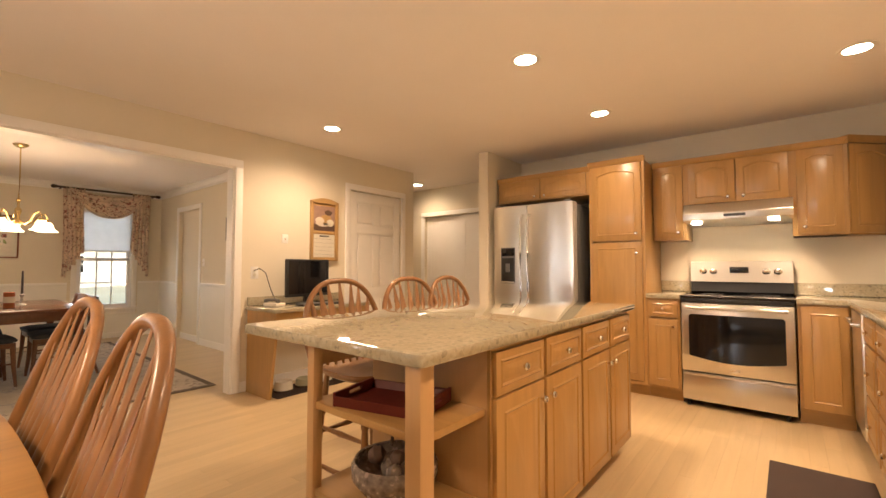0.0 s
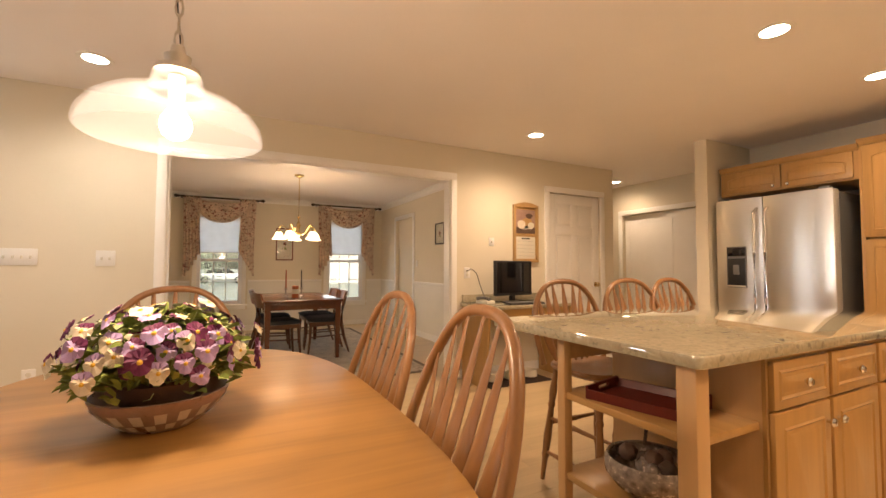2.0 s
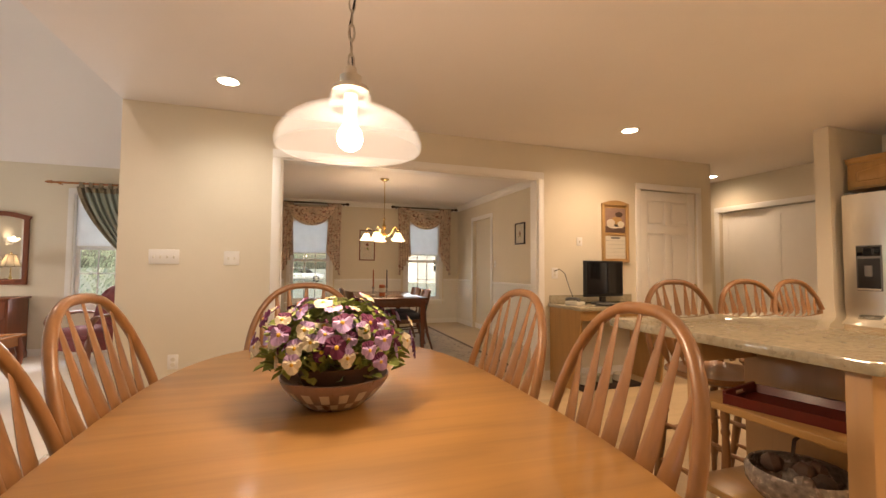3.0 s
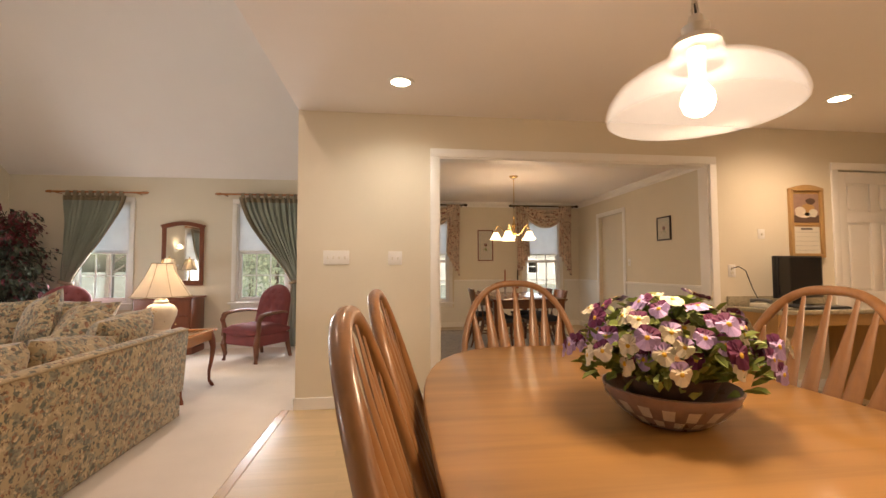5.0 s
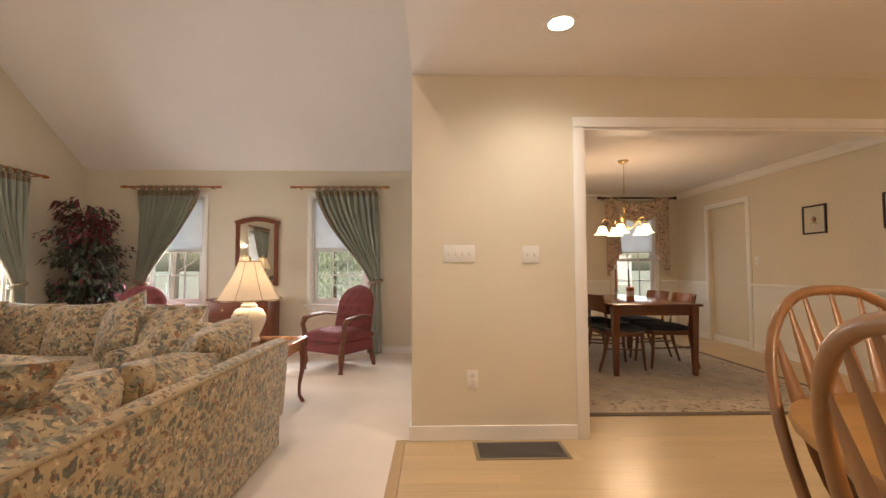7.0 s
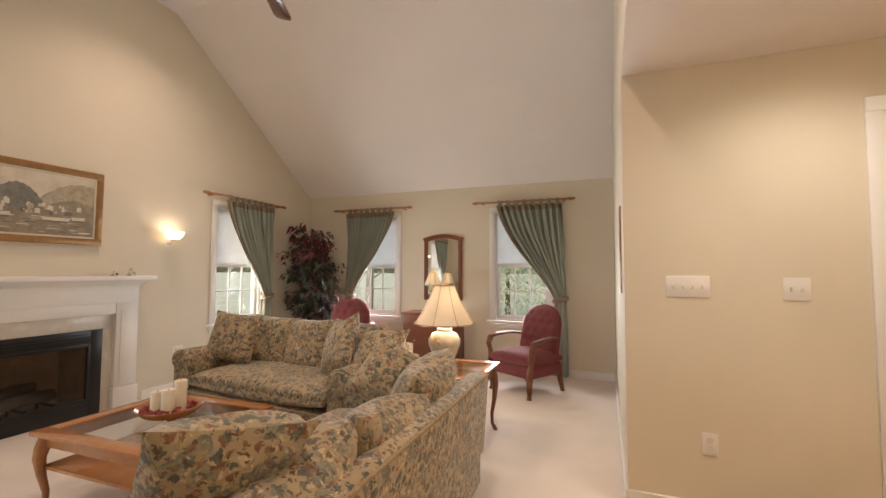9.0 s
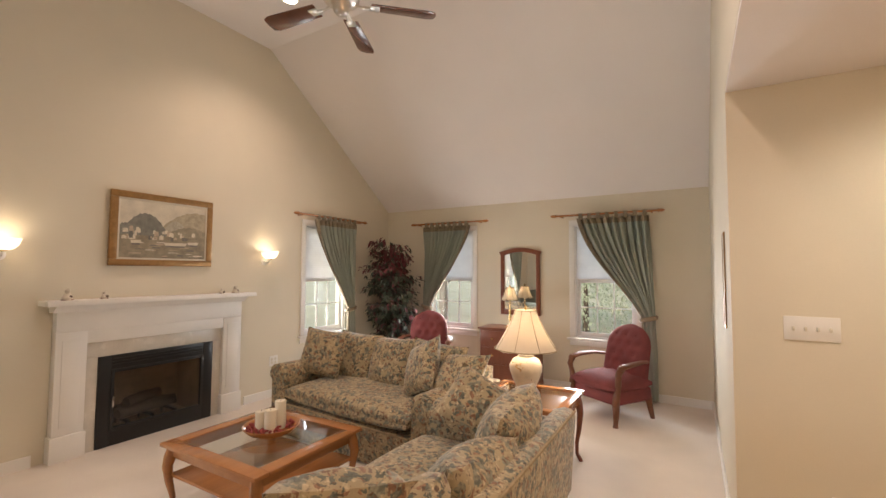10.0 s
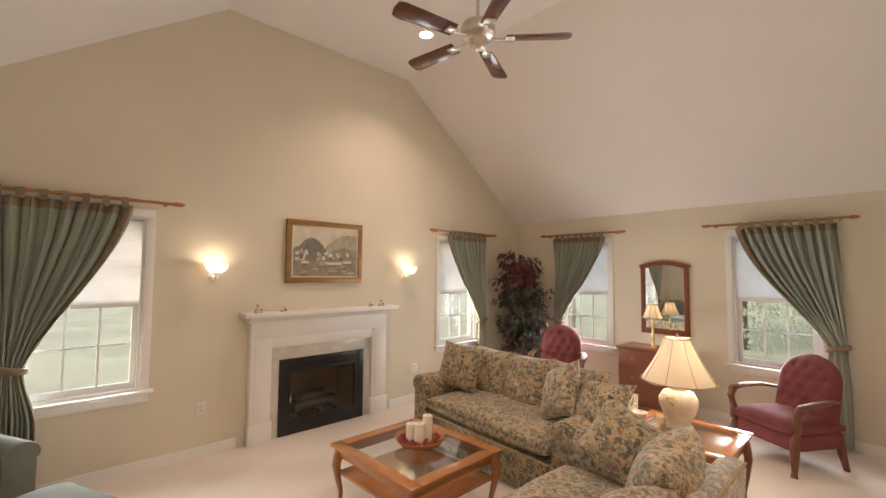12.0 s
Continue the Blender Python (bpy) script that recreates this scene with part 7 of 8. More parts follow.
def ceiling_fan():
    e = thing("ceiling_fan", pose(FAN[0], FAN[1], 4.13), "five-blade ceiling fan with dark wooden blades, at rest", "ceiling fan")
    part("canopy", lathe([(0.0, -0.07), (0.02, -0.07), (0.06, -0.03), (0.065, 0.0)], 24), NICKEL, e)
    part("down_rod", tube([(0, 0, -0.06), (0, 0, FAN[2] + 0.14)], 0.012, 10), NICKEL, e)
    z = FAN[2]
    part("motor_housing", lathe([(0.0, z + 0.15), (0.03, z + 0.15), (0.05, z + 0.12), (0.11, z + 0.10), (0.125, z + 0.06), (0.12, z + 0.015), (0.09, z - 0.005), (0.0, z - 0.005)], 32), NICKEL, e, "brushed nickel motor housing")
    part("switch_cap", lathe([(0.0, z - 0.085), (0.03, z - 0.08), (0.05, z - 0.06), (0.055, z - 0.02), (0.07, z - 0.005), (0.0, z - 0.005)], 28), NICKEL, e)
    for k in range(5):
        a = radians(FAN[3] + 72 * k)
        m = Matrix.Rotation(a, 4, "Z")
        arm = bmesh.new()
        tube([(0.08, 0, z + 0.005), (0.14, 0, z - 0.012), (0.20, 0, z - 0.008)], [0.012, 0.014, 0.02], 8, bm=arm, flat=0.5)
        B(0.19, 0.26, -0.035, 0.035, z - 0.012, z - 0.004, 0.003, bm=arm)
        arm.transform(m)
        part("blade_iron", arm, NICKEL, e, "nickel blade bracket")
        out = [(0.20, -0.055), (0.60, -0.07), (0.645, -0.055), (0.655, 0.0), (0.645, 0.055), (0.60, 0.07), (0.20, 0.055)]
        bl = P(out, z - 0.004, z + 0.004, bevel=0.002)
        bl.transform(m @ Matrix.Translation((0, 0, z)) @ Matrix.Rotation(radians(12), 4, "X") @ Matrix.Translation((0, 0, -z)))
        part("blade", bl, MAHOG, e, "dark cherry blade")
    return e


FAN = (-4.115, 3.413, -0.83, 43.0)
ceiling_fan()


def green_chair():
    e = thing("upholstered_armchair", pose(-5.80, 0.72, 0.004, 0, 0, 118), "sage green upholstered armchair with rolled arms", "armchair")
    part("base", B(-0.40, 0.40, -0.38, 0.42, 0.05, 0.32, 0.03), GREENUP, e)
    for s in (-1, 1):
        for y in (-0.32, 0.36):
            part("foot", lathe([(0.02, 0.0), (0.028, 0.05)], 10, m=pose(s * 0.34, y, 0)), CHERRY, e)
        prof = [(s * 0.24, 0.3), (s * 0.41, 0.3), (s * 0.41, 0.53)] + [(s * (0.335 + 0.095 * math.cos(radians(-20 + 220 * i / 8))), 0.56 + 0.08 * math.sin(radians(-20 + 220 * i / 8))) for i in range(9)]
        part("arm", P(prof, -0.38, 0.30, "y", bevel=0.01), GREENUP, e)
    part("seat_cushion", cushion(0.50, 0.66, 0.18, 0.35, m=pose(0, -0.08, 0.40)), GREENUP, e)
    part("backrest", cushion(0.74, 0.24, 0.68, 0.35, m=pose(0, 0.32, 0.62, -10)), GREENUP, e)
    return e


green_chair()
ott = thing("ottoman", pose(-5.16, 1.30, 0.004, 0, 0, 25), "sage green upholstered ottoman", "ottoman")
part("box", B(-0.30, 0.30, -0.23, 0.23, 0.06, 0.30, 0.03), GREENUP, ott)
part("cushion", cushion(0.62, 0.48, 0.15, 0.3, m=pose(0, 0, 0.36)), GREENUP, ott)
for sx in (-1, 1):
    for sy in (-1, 1):
        part("foot", lathe([(0.018, 0.0), (0.026, 0.06)], 10, m=pose(sx * 0.25, sy * 0.18, 0)), CHERRY, ott)


def small_print():
    e = thing("framed_print", pose(-1.93, 4.46, 1.16, 0, 0, -90), "small gilt-framed print on the cream wall", "picture")
    w, h = 0.085, 0.57
    for x0, x1, z0, z1 in ((-w, w, 0, 0.022), (-w, w, h - 0.022, h), (-w, -w + 0.022, 0.022, h - 0.022), (w - 0.022, w, 0.022, h - 0.022)):
        part("frame_rail", B(x0, x1, -0.009, -0.001, z0, z1, 0.002), GOLDFR, e)
    part("mount", B(-w + 0.02, w - 0.02, -0.006, -0.001, 0.02, h - 0.02), PAPER, e, "cream mount")
    return e


small_print()

# ---- dining room ----
def valance_curtain(x):
    e = thing("swag_curtain", pose(x, 8.66, 0, 0, 0, 180), "floral swag valance with stepped side tails on a dark rod", "curtain", "swag curtains in the dining room")
    z_rod = 2.365
    part("rod", tube([(-0.64, 0.10, z_rod), (0.64, 0.10, z_rod)], 0.015, 10), DARKFR, e, "dark rod")
    for s in (-1, 1):
        part("finial", lathe([(0.0, 0.075), (0.016, 0.068), (0.03, 0.045), (0.022, 0.022), (0.026, 0.012), (0.016, 0.0)], 12, m=pose(s * 0.64, 0.10, z_rod, 0, 90 * s, 0)), DARKFR, e)
        part("bracket", B(s * 0.60 - 0.01, s * 0.60 + 0.01, 0.0, 0.10, z_rod - 0.026, z_rod - 0.013, 0.002), DARKFR, e)
        bm = bmesh.new()
        n, rows_ = 60, 44
        grid = []
        for j in range(rows_ + 1):
            t = j / rows_
            row = []
            for i in range(n + 1):
                u = i / n
                pleat = 5 * u
                step = (math.floor(pleat) + min(1.0, (pleat % 1.0) * 3.0)) / 5
                length = 0.92 + 0.46 * min(1.0, step)
                zz = z_rod + 0.012 - t * length
                xx = s * (0.305 + 0.255 * u + 0.012 * math.sin(4 * t + 2 * u))
                ph = 2 * math.pi * pleat + 0.5 * t
                row.append(bm.verts.new((xx + 0.008 * math.sin(2 * ph), 0.105 + 0.030 * math.sin(ph) * (0.5 + 0.5 * t) + 0.008 * math.sin(3 * ph), zz)))
            grid.append(row)
        for j in range(rows_):
            for i in range(n):
                bm.faces.new((grid[j][i], grid[j][i + 1], grid[j + 1][i + 1], grid[j + 1][i]))
        p = part("tail", bm, VALANCE, e, "pleated floral side tail")
        p.modifiers.new("thickness", "SOLIDIFY").thickness = 0.004
    bm = bmesh.new()
    n, rows_ = 64, 40
    grid = []
    for j in range(rows_ + 1):
        t = j / rows_
        row = []
        for i in range(n + 1):
            u = 2 * i / n - 1
            drape = (1 - abs(u) ** 2.4)
            drop = -0.02 + (0.10 + 0.36 * t) * drape + 0.06 * t * (1 - drape)
            fold = 0.026 * abs(math.sin(math.pi * 4.5 * t + 0.5 * u)) * (0.35 + 0.65 * drape)
            row.append(bm.verts.new((u * (0.53 - 0.05 * t), 0.135 + fold + 0.02 * math.sin(math.pi * t), z_rod - drop)))
        grid.append(row)
    for j in range(rows_):
        for i in range(n):
            bm.faces.new((grid[j][i], grid[j][i + 1], grid[j + 1][i + 1], grid[j + 1][i]))
    p = part("swag", bm, VALANCE, e, "draped floral swag")
    p.modifiers.new("thickness", "SOLIDIFY").thickness = 0.004
    return e


valance_curtain(-0.44)
valance_curtain(1.81)

rug = thing("area_rug", pose(0.44, 6.30, -0.001), "faded grey-beige oriental rug under the dining table", "rug")
part("field", B(-0.98, 0.98, -1.50, 1.50, 0.0, 0.010), RUGM, rug)
for x0, x1, y0, y1 in ((-1.28, 1.28, -1.80, -1.50), (-1.28, 1.28, 1.50, 1.80), (-1.28, -0.98, -1.50, 1.50), (0.98, 1.28, -1.50, 1.50)):
    part("border", B(x0, x1, y0, y1, 0.0, 0.0105), RUGB, rug, "patterned beige border")
for x0, x1, y0, y1 in ((-1.34, 1.34, -1.86, -1.80), (-1.34, 1.34, 1.80, 1.86), (-1.34, -1.28, -1.80, 1.80), (1.28, 1.34, -1.80, 1.80)):
    part("binding", B(x0, x1, y0, y1, 0.0, 0.010, 0.003), RUGEDGE, rug, "brown rug edge")

dt = thing("dining_table", pose(0.52, 6.35, 0.010), "dark mahogany dining table with square tapered legs", "dining table")
part("tabletop", B(-0.47, 0.47, -0.83, 0.83, 0.715, 0.742, 0.006), MAHOG, dt)
for x0, x1, y0, y1 in ((-0.39, 0.39, -0.765, -0.74), (-0.39, 0.39, 0.74, 0.765), (-0.43, -0.405, -0.72, 0.72), (0.405, 0.43, -0.72, 0.72)):
    part("apron", B(x0, x1, y0, y1, 0.62, 0.715, 0.003), MAHOG, dt)
for sx in (-1, 1):
    for sy in (-1, 1):
        bm = bmesh.new()
        bmesh.ops.create_cone(bm, segments=4, radius1=0.030, radius2=0.052, depth=0.715, cap_ends=True)
        bmesh.ops.rotate(bm, verts=bm.verts, cent=(0, 0, 0), matrix=Matrix.Rotation(radians(45), 3, "Z"))
        bmesh.ops.translate(bm, verts=bm.verts, vec=(sx * 0.415, sy * 0.75, 0.3575))
        part("leg", bm, MAHOG, dt)


def side_chair(m):
    """A low modern dining chair facing +x with a curved top rail."""
    e = thing("side_chair", m, "dark wooden dining chair with curved backrest and slate seat", "chair", "chairs round the dining table")
    part("seat", cushion(0.45, 0.46, 0.07, 0.3, m=pose(0.0, 0, 0.445)), SEATBLUE, e, "slate cloth seat")
    for y0, y1 in ((-0.215, -0.19), (0.19, 0.215)):
        part("seat_rail", B(-0.20, 0.20, y0, y1, 0.37, 0.42, 0.005), TEAK, e)
    part("seat_rail", B(0.18, 0.205, -0.19, 0.19, 0.37, 0.42, 0.005), TEAK, e)
    part("seat_rail", B(-0.205, -0.18, -0.19, 0.19, 0.37, 0.42, 0.005), TEAK, e)
    for s in (-1, 1):
        part("front_leg", tube([(0.19, s * 0.195, 0.42), (0.20, s * 0.20, 0.2), (0.22, s * 0.205, 0.0)], [0.022, 0.018, 0.012], 8), TEAK, e)
        part("back_leg", tube([(-0.31, s * 0.205, 0.0), (-0.24, s * 0.20, 0.22), (-0.20, s * 0.20, 0.42), (-0.225, s * 0.20, 0.62), (-0.27, s * 0.195, 0.80)], [0.013, 0.02, 0.026, 0.02, 0.014], 8), TEAK, e)
        part("stretcher", tube([(0.205, s * 0.2, 0.22), (-0.235, s * 0.2, 0.24)], 0.009, 8), TEAK, e)
    bm = bmesh.new()
    grid = []
    for i in range(13):
        u = 2 * i / 12 - 1
        y = u * 0.235
        x = -0.245 - 0.045 * (1 - u * u)
        grid.append([bm.verts.new((x + dx + 0.028 * k, y, z)) for dx, z, k in ((0.009, 0.64, 0.5), (-0.009, 0.64, 0.5), (-0.009, 0.82, -1), (0.009, 0.82, -1))])
    for a, b in zip(grid, grid[1:]):
        for k in range(4):
            bm.faces.new((a[k], a[(k + 1) % 4], b[(k + 1) % 4], b[k]))
    bm.faces.new(grid[0])
    bm.faces.new(grid[-1][::-1])
    bmesh.ops.recalc_face_normals(bm, faces=bm.faces)
    part("top_rail", bm, TEAK, e, "curved wooden top rail")
    return e


sc = side_chair(pose(0.29, 6.01, 0.010, 0, 0, 5))
for x, y, r in ((0.27, 6.66, -3), (0.86, 6.10, 178), (0.88, 6.70, 182)):
    copy_thing(sc, pose(x, y, 0.010, 0, 0, r))


def candlestick(x, y, hh, wax, label):
    e = thing("candlestick", pose(x, y, 0.752), label, "candle", "candles on the dining table")
    part("holder", lathe([(0.0, 0.0), (0.045, 0.0), (0.04, 0.01), (0.01, 0.02), (0.014, 0.05), (0.008, 0.08), (0.022, 0.11), (0.018, 0.12), (0.0, 0.12)], 16), plain("clear_grey_glass", (0.42, 0.42, 0.40), 0.1, 0.3, 0.1, bump=0.0), e)
    part("taper", lathe([(0.0, 0.115), (0.011, 0.115), (0.008, hh), (0.0, hh + 0.004)], 10), wax, e)


candlestick(0.38, 6.20, 0.36, CANDLERED, "amber taper candle in a glass holder")
candlestick(0.60, 6.34, 0.36, DARKFR, "dark taper candle in a glass holder")
pil = thing("pillar_candle", pose(0.48, 6.05, 0.752), "amber pillar candle on the dining table", "candle", "candles on the dining table")
part("wax", lathe([(0.0, 0.0), (0.042, 0.0), (0.042, 0.15), (0.036, 0.155), (0.0, 0.148)], 20), CANDLERED, pil)
part("label_band", lathe([(0.0425, 0.05), (0.0432, 0.05), (0.0432, 0.11), (0.0425, 0.11)], 20), PAPER, pil)


def chandelier():
    e = thing("chandelier", pose(0.54, 6.29, 0), "lit brass chandelier with five frosted bell shades", "chandelier")
    part("canopy", lathe([(0.0, 2.40), (0.03, 2.405), (0.06, 2.425), (0.065, 2.44)], 20), BRASS, e)
    part("chain", tube([(0, 0, 1.86), (0.003, 0, 2.1), (0, 0, 2.41)], 0.006, 8), BRASS, e)
    part("column", lathe([(0.0, 1.56), (0.012, 1.57), (0.03, 1.60), (0.02, 1.63), (0.014, 1.68), (0.026, 1.72), (0.03, 1.75), (0.012, 1.78), (0.01, 1.83), (0.022, 1.85), (0.0, 1.88)], 20), BRASS, e)
    for k in range(5):
        a = radians(20 + 72 * k)
        c, s = math.cos(a), math.sin(a)
        part("arm", tube([(c * r, s * r, z) for r, z in ((0.02, 1.64), (0.07, 1.60), (0.13, 1.63), (0.18, 1.71), (0.23, 1.73), (0.255, 1.69), (0.255, 1.65))], 0.007, 8), BRASS, e)
        m = pose(c * 0.255, s * 0.255, 0)
        cupm = part("cup", lathe([(0.0, 1.665), (0.02, 1.66), (0.028, 1.635), (0.0, 1.635)], 14, m=m), BRASS, e)
        prof = [(0.032, 1.64), (0.047, 1.615), (0.056, 1.585), (0.074, 1.556), (0.098, 1.538)]
        part("bell_shade", lathe([*prof, *[(r - 0.005, z - 0.002) for r, z in prof[::-1]]], 22, m=m), BELLGLASS, e, "lit frosted bell shade")
        b = part("bulb", lathe([(0.0, 1.56), (0.018, 1.568), (0.024, 1.59), (0.014, 1.625), (0.0, 1.63)], 12, m=m), BULB, e)
        b.visible_shadow = False
    return e


chandelier()


def framed(name, m, w, h, label, frame_mat, seed, mat_w=0.05):
    e = thing(name, m, label, "picture", "framed prints in the dining room")
    f = 0.02
    for x0, x1, z0, z1 in ((-w / 2, w / 2, 0, f), (-w / 2, w / 2, h - f, h), (-w / 2, -w / 2 + f, f, h - f), (w / 2 - f, w / 2, f, h - f)):
        part("frame_rail", B(x0, x1, -0.022, -0.001, z0, z1, 0.004), frame_mat, e)
    mt = part("mount", B(-w / 2 + f, w / 2 - f, -0.012, -0.001, f, h - f), PAPER, e, "cream paper mount")
    rnd = random.Random(seed)
    part("inner_mat", B(-w / 2 + f + mat_w, w / 2 - f - mat_w, -0.0128, -0.012, f + mat_w, h - f - mat_w), CHECKW, mt, "tan printed sheet")
    for i in range(9):
        a = 0.7 * i
        rr, d = w * rnd.uniform(0.035, 0.06), w * rnd.uniform(0.02, 0.085)
        part("printed_petal", lathe([(0.0, 0.0008), (rr, 0.0006), (rr, 0.0)], 9, m=pose(d * math.cos(a), -0.0128 - 0.0002 * i, h * 0.52 + d * math.sin(a), 90)), (CHECKB, POTPOURRI, TERRA)[i % 3], mt)
    for i in range(4):
        x = w * rnd.uniform(-0.15, 0.15)
        part("printed_leaf", P([(0.0, h * 0.45), (x - 0.008, h * 0.36), (x, h * 0.32), (x + 0.008, h * 0.37)], -0.0134 - 0.0002 * i, -0.0128, "y"), LEAF, mt)
    part("glazing", B(-w / 2 + f, w / 2 - f, -0.0175, -0.0165, f, h - f), PANE, e).visible_shadow = False
    return e


framed("framed_print", pose(2.57, 5.92, 1.51, 0, 0, -90), 0.30, 0.33, "dark-framed botanical print on the wall", DARKFR, 1)
framed("framed_print", pose(2.57, 5.02, 1.50, 0, 0, -90), 0.31, 0.35, "dark-framed botanical print on the wall", DARKFR, 2)
framed("framed_print", pose(0.64, 8.66, 1.28), 0.31, 0.61, "tall wood-framed print between the dining windows", CHERRY, 3)
bar = thing("ceiling_vent", pose(0.16, 5.20, H), "long pale ceiling register", "vent")
part("frame", B(-0.28, 0.28, -0.04, 0.04, -0.008, 0.0, 0.002), WHITEP, bar)
for i in range(4):
    part("slat", B(-0.26, 0.26, -0.026 + i * 0.016, -0.020 + i * 0.016, -0.014, -0.008), WHITEP, bar)

# ---- outside ----
def conifer(x, y, hh, seed, material=EVERGREEN, name="evergreen_tree", label="dense evergreen tree on the lawn"):
    e = thing(name, pose(x, y, -0.35), label, "tree", "trees outside")
    rnd = random.Random(seed)
    part("trunk", tube([(0, 0, 0), (0.02, 0, hh * 0.5), (0, 0.02, hh * 0.95)], [0.11, 0.07, 0.015], 7), BARK, e)
    bm = bmesh.new()
    for i in range(5000):
        t = rnd.random() ** 0.8
        a, r = rnd.uniform(0, 6.283), hh * 0.27 * (1 - t) ** 0.7 * rnd.uniform(0.35, 1.1) + 0.05
        c = Vector((r * math.cos(a), r * math.sin(a), 0.03 * hh + 0.97 * hh * t))
        m = Matrix.Translation(c) @ Euler((rnd.uniform(-0.5, 0.5), rnd.uniform(0.1, 0.8), a)).to_matrix().to_4x4()
        s = hh * rnd.uniform(0.010, 0.024)
        vs = [bm.verts.new(m @ Vector(p)) for p in ((0, 0, 0), (s * 0.5, -s * 0.3, 0.02), (s * 1.2, 0, -0.05), (s * 0.5, s * 0.3, 0.02), (s * 0.4, 0, s * 0.2))]
        for j in range(4):
            bm.faces.new((vs[j], vs[(j + 1) % 4], vs[4]))
    tagged(part("crown", bm, material, e, soft=False), kind="stuff")
    return e


def bare_tree(x, y, hh, seed):
    e = thing("bare_tree", pose(x, y, -0.35), "leafless grey tree on the lawn", "tree", "trees outside")
    rnd = random.Random(seed)
    part("trunk", tube([(0, 0, 0), (0.05, 0.02, hh * 0.4), (0, 0.05, hh * 0.75)], [0.13, 0.09, 0.04], 8), BAREWOOD, e)
    bm = bmesh.new()

    def grow(p, d, ln, r, depth):
        q = p + d * ln
        tube([p, (p + q) / 2 + Vector((rnd.gauss(0, 0.03), rnd.gauss(0, 0.03), 0)), q], [r, r * 0.8, r * 0.55], 5, bm=bm)
        if depth:
            for _ in range(3):
                nd = (d + Vector((rnd.gauss(0, 0.5), rnd.gauss(0, 0.5), rnd.gauss(0.12, 0.3)))).normalized()
                grow(q, nd, ln * rnd.uniform(0.55, 0.8), r * 0.55, depth - 1)

    for i in range(8):
        a = i * 2.4
        z = hh * (0.22 + 0.07 * i)
        grow(Vector((0.03, 0.03, z)), Vector((math.cos(a), math.sin(a), 0.7)).normalized(), hh * 0.16, 0.045, 3)
    tagged(part("limbs", bm, BAREWOOD, e, soft=False), kind="stuff")
    return e


def shrub(x, y, r, seed):
    e = thing("shrub", pose(x, y, -0.35), "low rounded green shrub", "shrub", "shrubs outside")
    rnd = random.Random(seed)
    stems = bmesh.new()
    for i in range(7):
        a = i * 0.9
        tube([(0, 0, 0), (0.3 * r * math.cos(a), 0.3 * r * math.sin(a), 0.5 * r), (0.55 * r * math.cos(a), 0.55 * r * math.sin(a), 0.85 * r)], [0.02, 0.014, 0.006], 5, bm=stems)
    part("stem", stems, BARK, e)
    bm = bmesh.new()
    for i in range(700):
        a, el = rnd.uniform(0, 6.283), rnd.uniform(-0.1, 1.5)
        k = r * rnd.uniform(0.55, 1.05) * (1 + 0.15 * math.sin(3 * a))
        c = Vector((k * math.cos(a) * math.cos(el), k * math.sin(a) * math.cos(el), 0.35 * r + 0.75 * k * math.sin(el)))
        m = Matrix.Translation(c) @ Euler((rnd.uniform(-1, 1), rnd.uniform(-1, 1), a)).to_matrix().to_4x4()
        s = rnd.uniform(0.05, 0.09)
        vs = [bm.verts.new(m @ Vector(p)) for p in ((-s, 0, 0), (0, -s * 0.5, 0.01), (s, 0, -0.02), (0, s * 0.5, 0.01))]
        bm.faces.new(vs)
    tagged(part("leaves", bm, SHRUB, e, soft=False), kind="stuff")
    return e


conifer(-5.0, 15.0, 5.0, 31)
conifer(-6.6, 17.5, 6.0, 32)
conifer(-3.6, 18.0, 5.5, 33, SHRUB, "leafy_tree", "yellow-green leafy tree on the lawn")
conifer(-7.4, 14.0, 3.2, 34, SHRUB, "leafy_tree", "yellow-green leafy tree on the lawn")
conifer(-2.4, 33.0, 8.0, 35)
conifer(-5.4, 36.0, 9.0, 36)
bare_tree(-10.4, 15.5, 6.0, 41)
bare_tree(-12.6, 19.0, 7.5, 42)
bare_tree(-13.0, 14.5, 5.0, 43)
bare_tree(-19.5, 22.0, 7.0, 44)
shrub(2.1, 10.6, 0.62, 51)
shrub(3.2, 10.9, 0.55, 52)
shrub(0.9, 11.0, 0.45, 53)


def neighbour_house():
    e = thing("neighbour_house", pose(9.5, 40, -0.35), "pale grey sided house across the street", "house")
    part("wall", B(-7, 7, 0, 8, 0, 3.2), SIDING, e)
    for i in range(16):
        part("siding_board", B(-7.02, 7.02, -0.03, 0.0, 0.15 + i * 0.19, 0.33 + i * 0.19), SIDING, e)
    part("roof", P([(-0.6, 3.2), (4.0, 6.0), (8.6, 3.2), (8.6, 3.05), (-0.6, 3.05)], -7.4, 7.4, "x"), ROOFM, e)
    for x in (-5.2, -2.6, 2.6, 5.2):
        w = part("window", B(x - 0.55, x + 0.55, -0.08, -0.03, 1.0, 2.4), VINYL, e, "white framed window")
        part("pane", B(x - 0.45, x + 0.45, -0.09, -0.08, 1.1, 1.68), BLACKGLASS, w)
        part("pane", B(x - 0.45, x + 0.45, -0.09, -0.08, 1.73, 2.3), BLACKGLASS, w)
    part("door", B(-0.5, 0.5, -0.08, -0.03, 0.1, 2.2), TRIM, e)
    return e


neighbour_house()


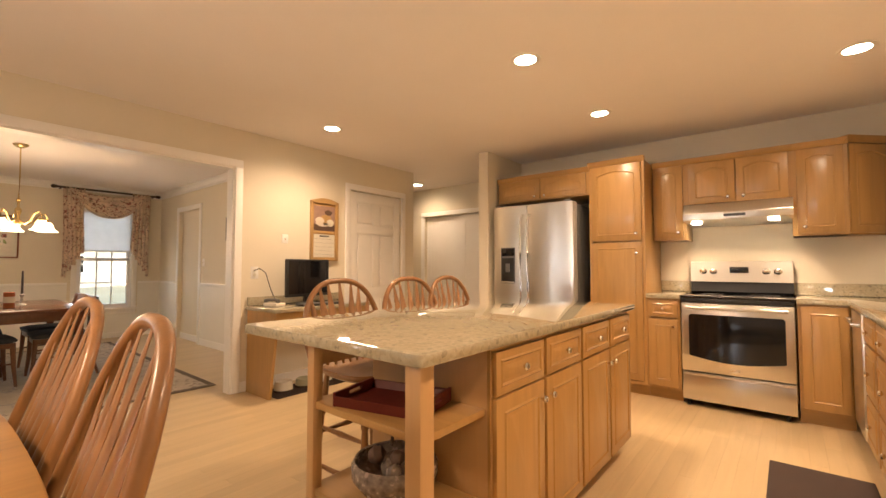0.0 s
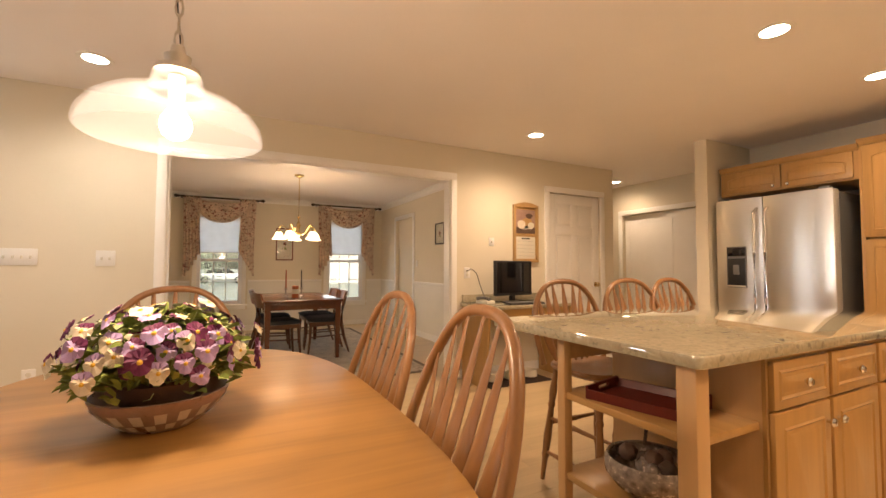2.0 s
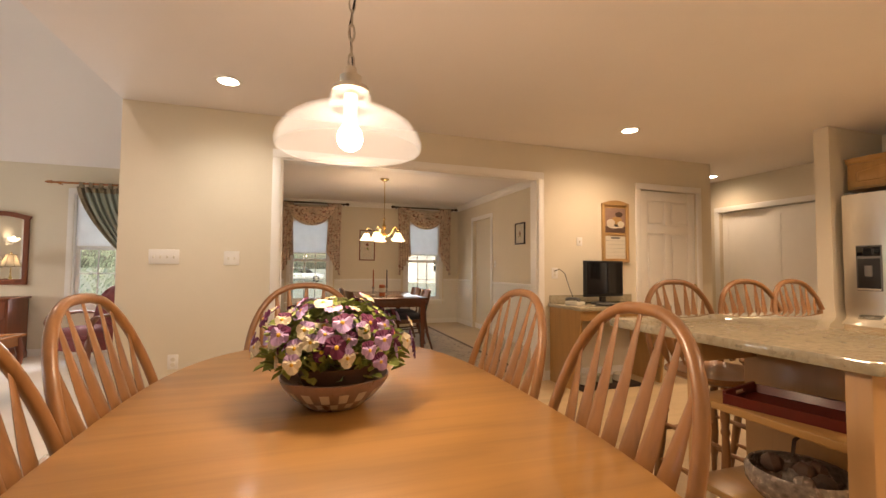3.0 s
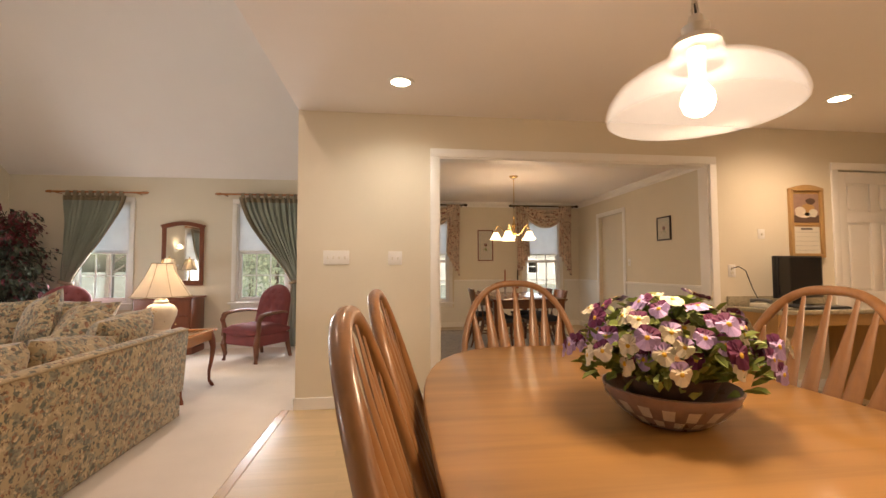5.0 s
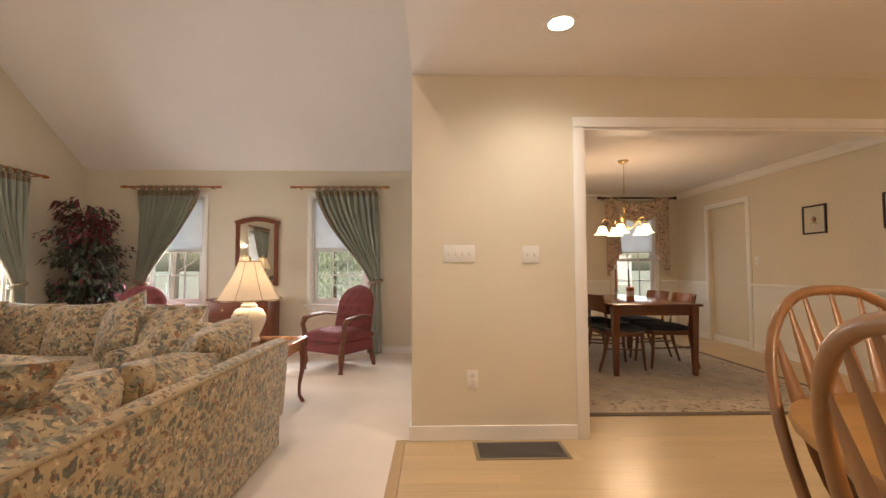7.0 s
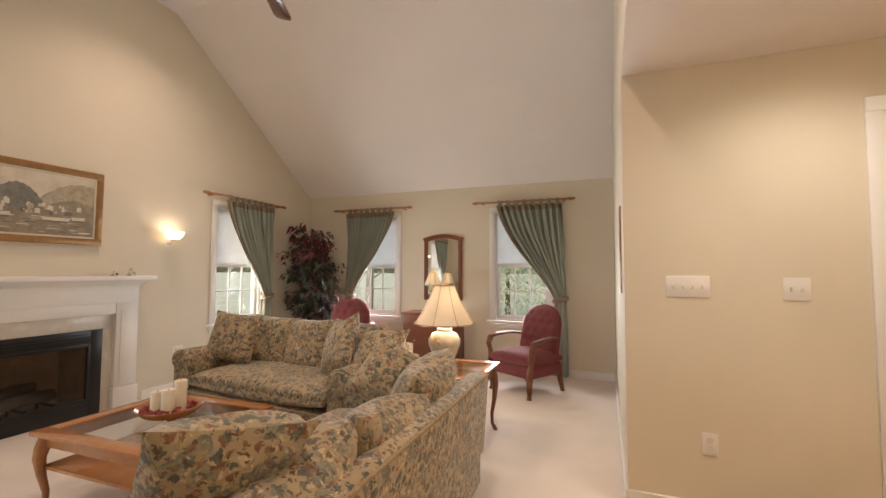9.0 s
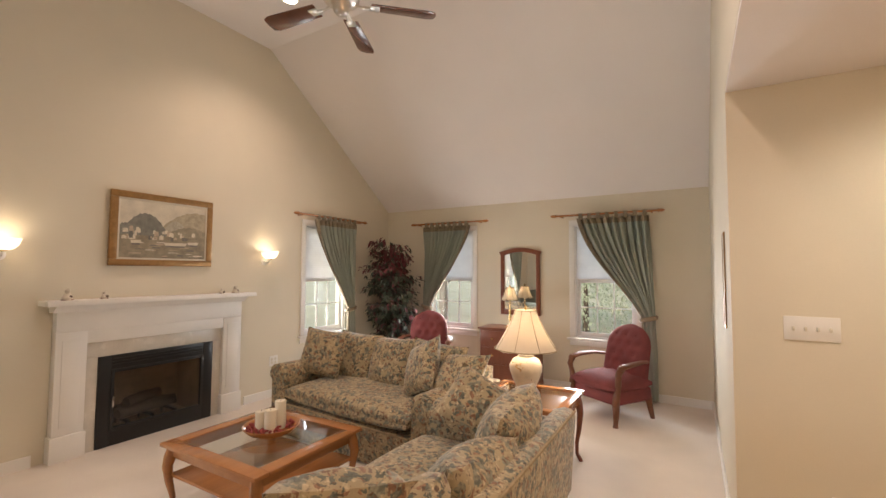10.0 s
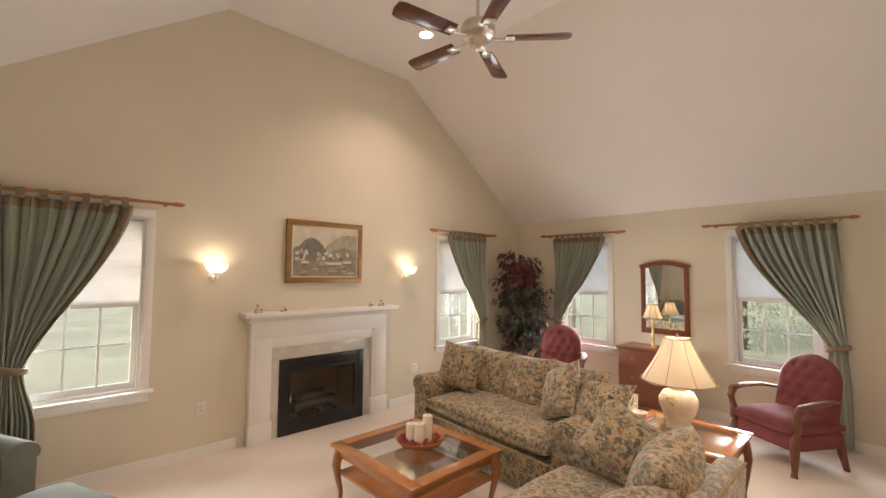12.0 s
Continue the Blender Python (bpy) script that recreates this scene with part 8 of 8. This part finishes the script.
def car():
    e = thing("parked_car", pose(-0.6, 44, -0.35), "pale silver saloon car parked across the lawn", "car")
    part("body", P([(-2.1, 0.35), (2.1, 0.35), (2.15, 0.75), (1.25, 0.88), (-1.5, 0.92), (-2.15, 0.8)], -0.85, 0.85, "y", bevel=0.06), plain("silver_car_paint", (0.55, 0.57, 0.60), 0.35, 0.2, 0.03, bump=0.0), e)
    part("cabin", P([(-1.4, 0.90), (1.15, 0.88), (0.55, 1.36), (-0.85, 1.38)], -0.72, 0.72, "y", bevel=0.05), BLACKGLASS, e, "dark glazed cabin")
    part("roof_panel", B(-0.8, 0.5, -0.66, 0.66, 1.375, 1.40, 0.01), plain("silver_roof_paint", (0.55, 0.57, 0.60), 0.35, 0.2, 0.03, bump=0.0), e)
    for x in (-1.35, 1.35):
        for s in (-1, 1):
            w = part("wheel", lathe([(0.0, -0.1), (0.28, -0.1), (0.32, -0.06), (0.32, 0.06), (0.28, 0.1), (0.0, 0.1)], 20, m=pose(x, s * 0.78, 0.32, 90)), BLACKPLASTIC, e)
            part("rim", lathe([(0.0, 0.0), (0.19, 0.0), (0.2, 0.012), (0.0, 0.02)], 16, m=pose(x, s * 0.89, 0.32, 90 if s < 0 else -90)), CHROME, w)
    return e


car()

# ---- floor boards ----
PW = 0.0825
LENGTHS = [0.55, 0.8, 1.05, 1.3, 1.6]


def board_mesh(name, length, material):
    return mesh_of(B(0, length - 0.0006, 0, PW - 0.0006, -0.012, 0.0), name, material)


templates = {k: board_mesh("plank", k, PLANK) for k in LENGTHS}
rnd = random.Random(77)


def lay(floor_name, x0, x1, y0, y1, near):
    """Boards along x over a rectangle; those inside near are pieces of their own, the rest is joined."""
    floor = bpy.data.objects[floor_name]
    rest = bmesh.new()
    y = y0
    singles = 0
    while y < y1 - 1e-6:
        w = min(PW, y1 - y)
        x = x0
        cut = rnd.choice(LENGTHS) * rnd.uniform(0.3, 1.0)
        first = True
        while x < x1 - 1e-6:
            k = rnd.choice(LENGTHS)
            ln = min(cut if first else k, x1 - x)
            inside = near[0] <= x and x + ln <= near[1] and near[2] <= y and y + w <= near[3]
            if inside and not first and abs(ln - k) < 1e-6 and w > PW - 1e-6 and singles < 290:
                ob = new("plank", templates[k])
                ob.parent = floor
                ob.location = (x, y, 0.0)
                singles += 1
            else:
                B(x, x + ln - 0.0006, y, y + w - 0.0006, -0.012, 0.0, bm=rest)
            x += ln
            first = False
        y += w
    tagged(part("planks_rest", rest, PLANKS, floor, soft=False), kind="stuff")


lay("floor_kitchen", -1.968, 5.19, -0.9, 4.15, (-1.968, 3.9, 1.6, 4.15))
lay("floor_dining", -1.80, 4.0, 4.1505, 8.66, (-1.80, 2.57, 4.15, 5.0))
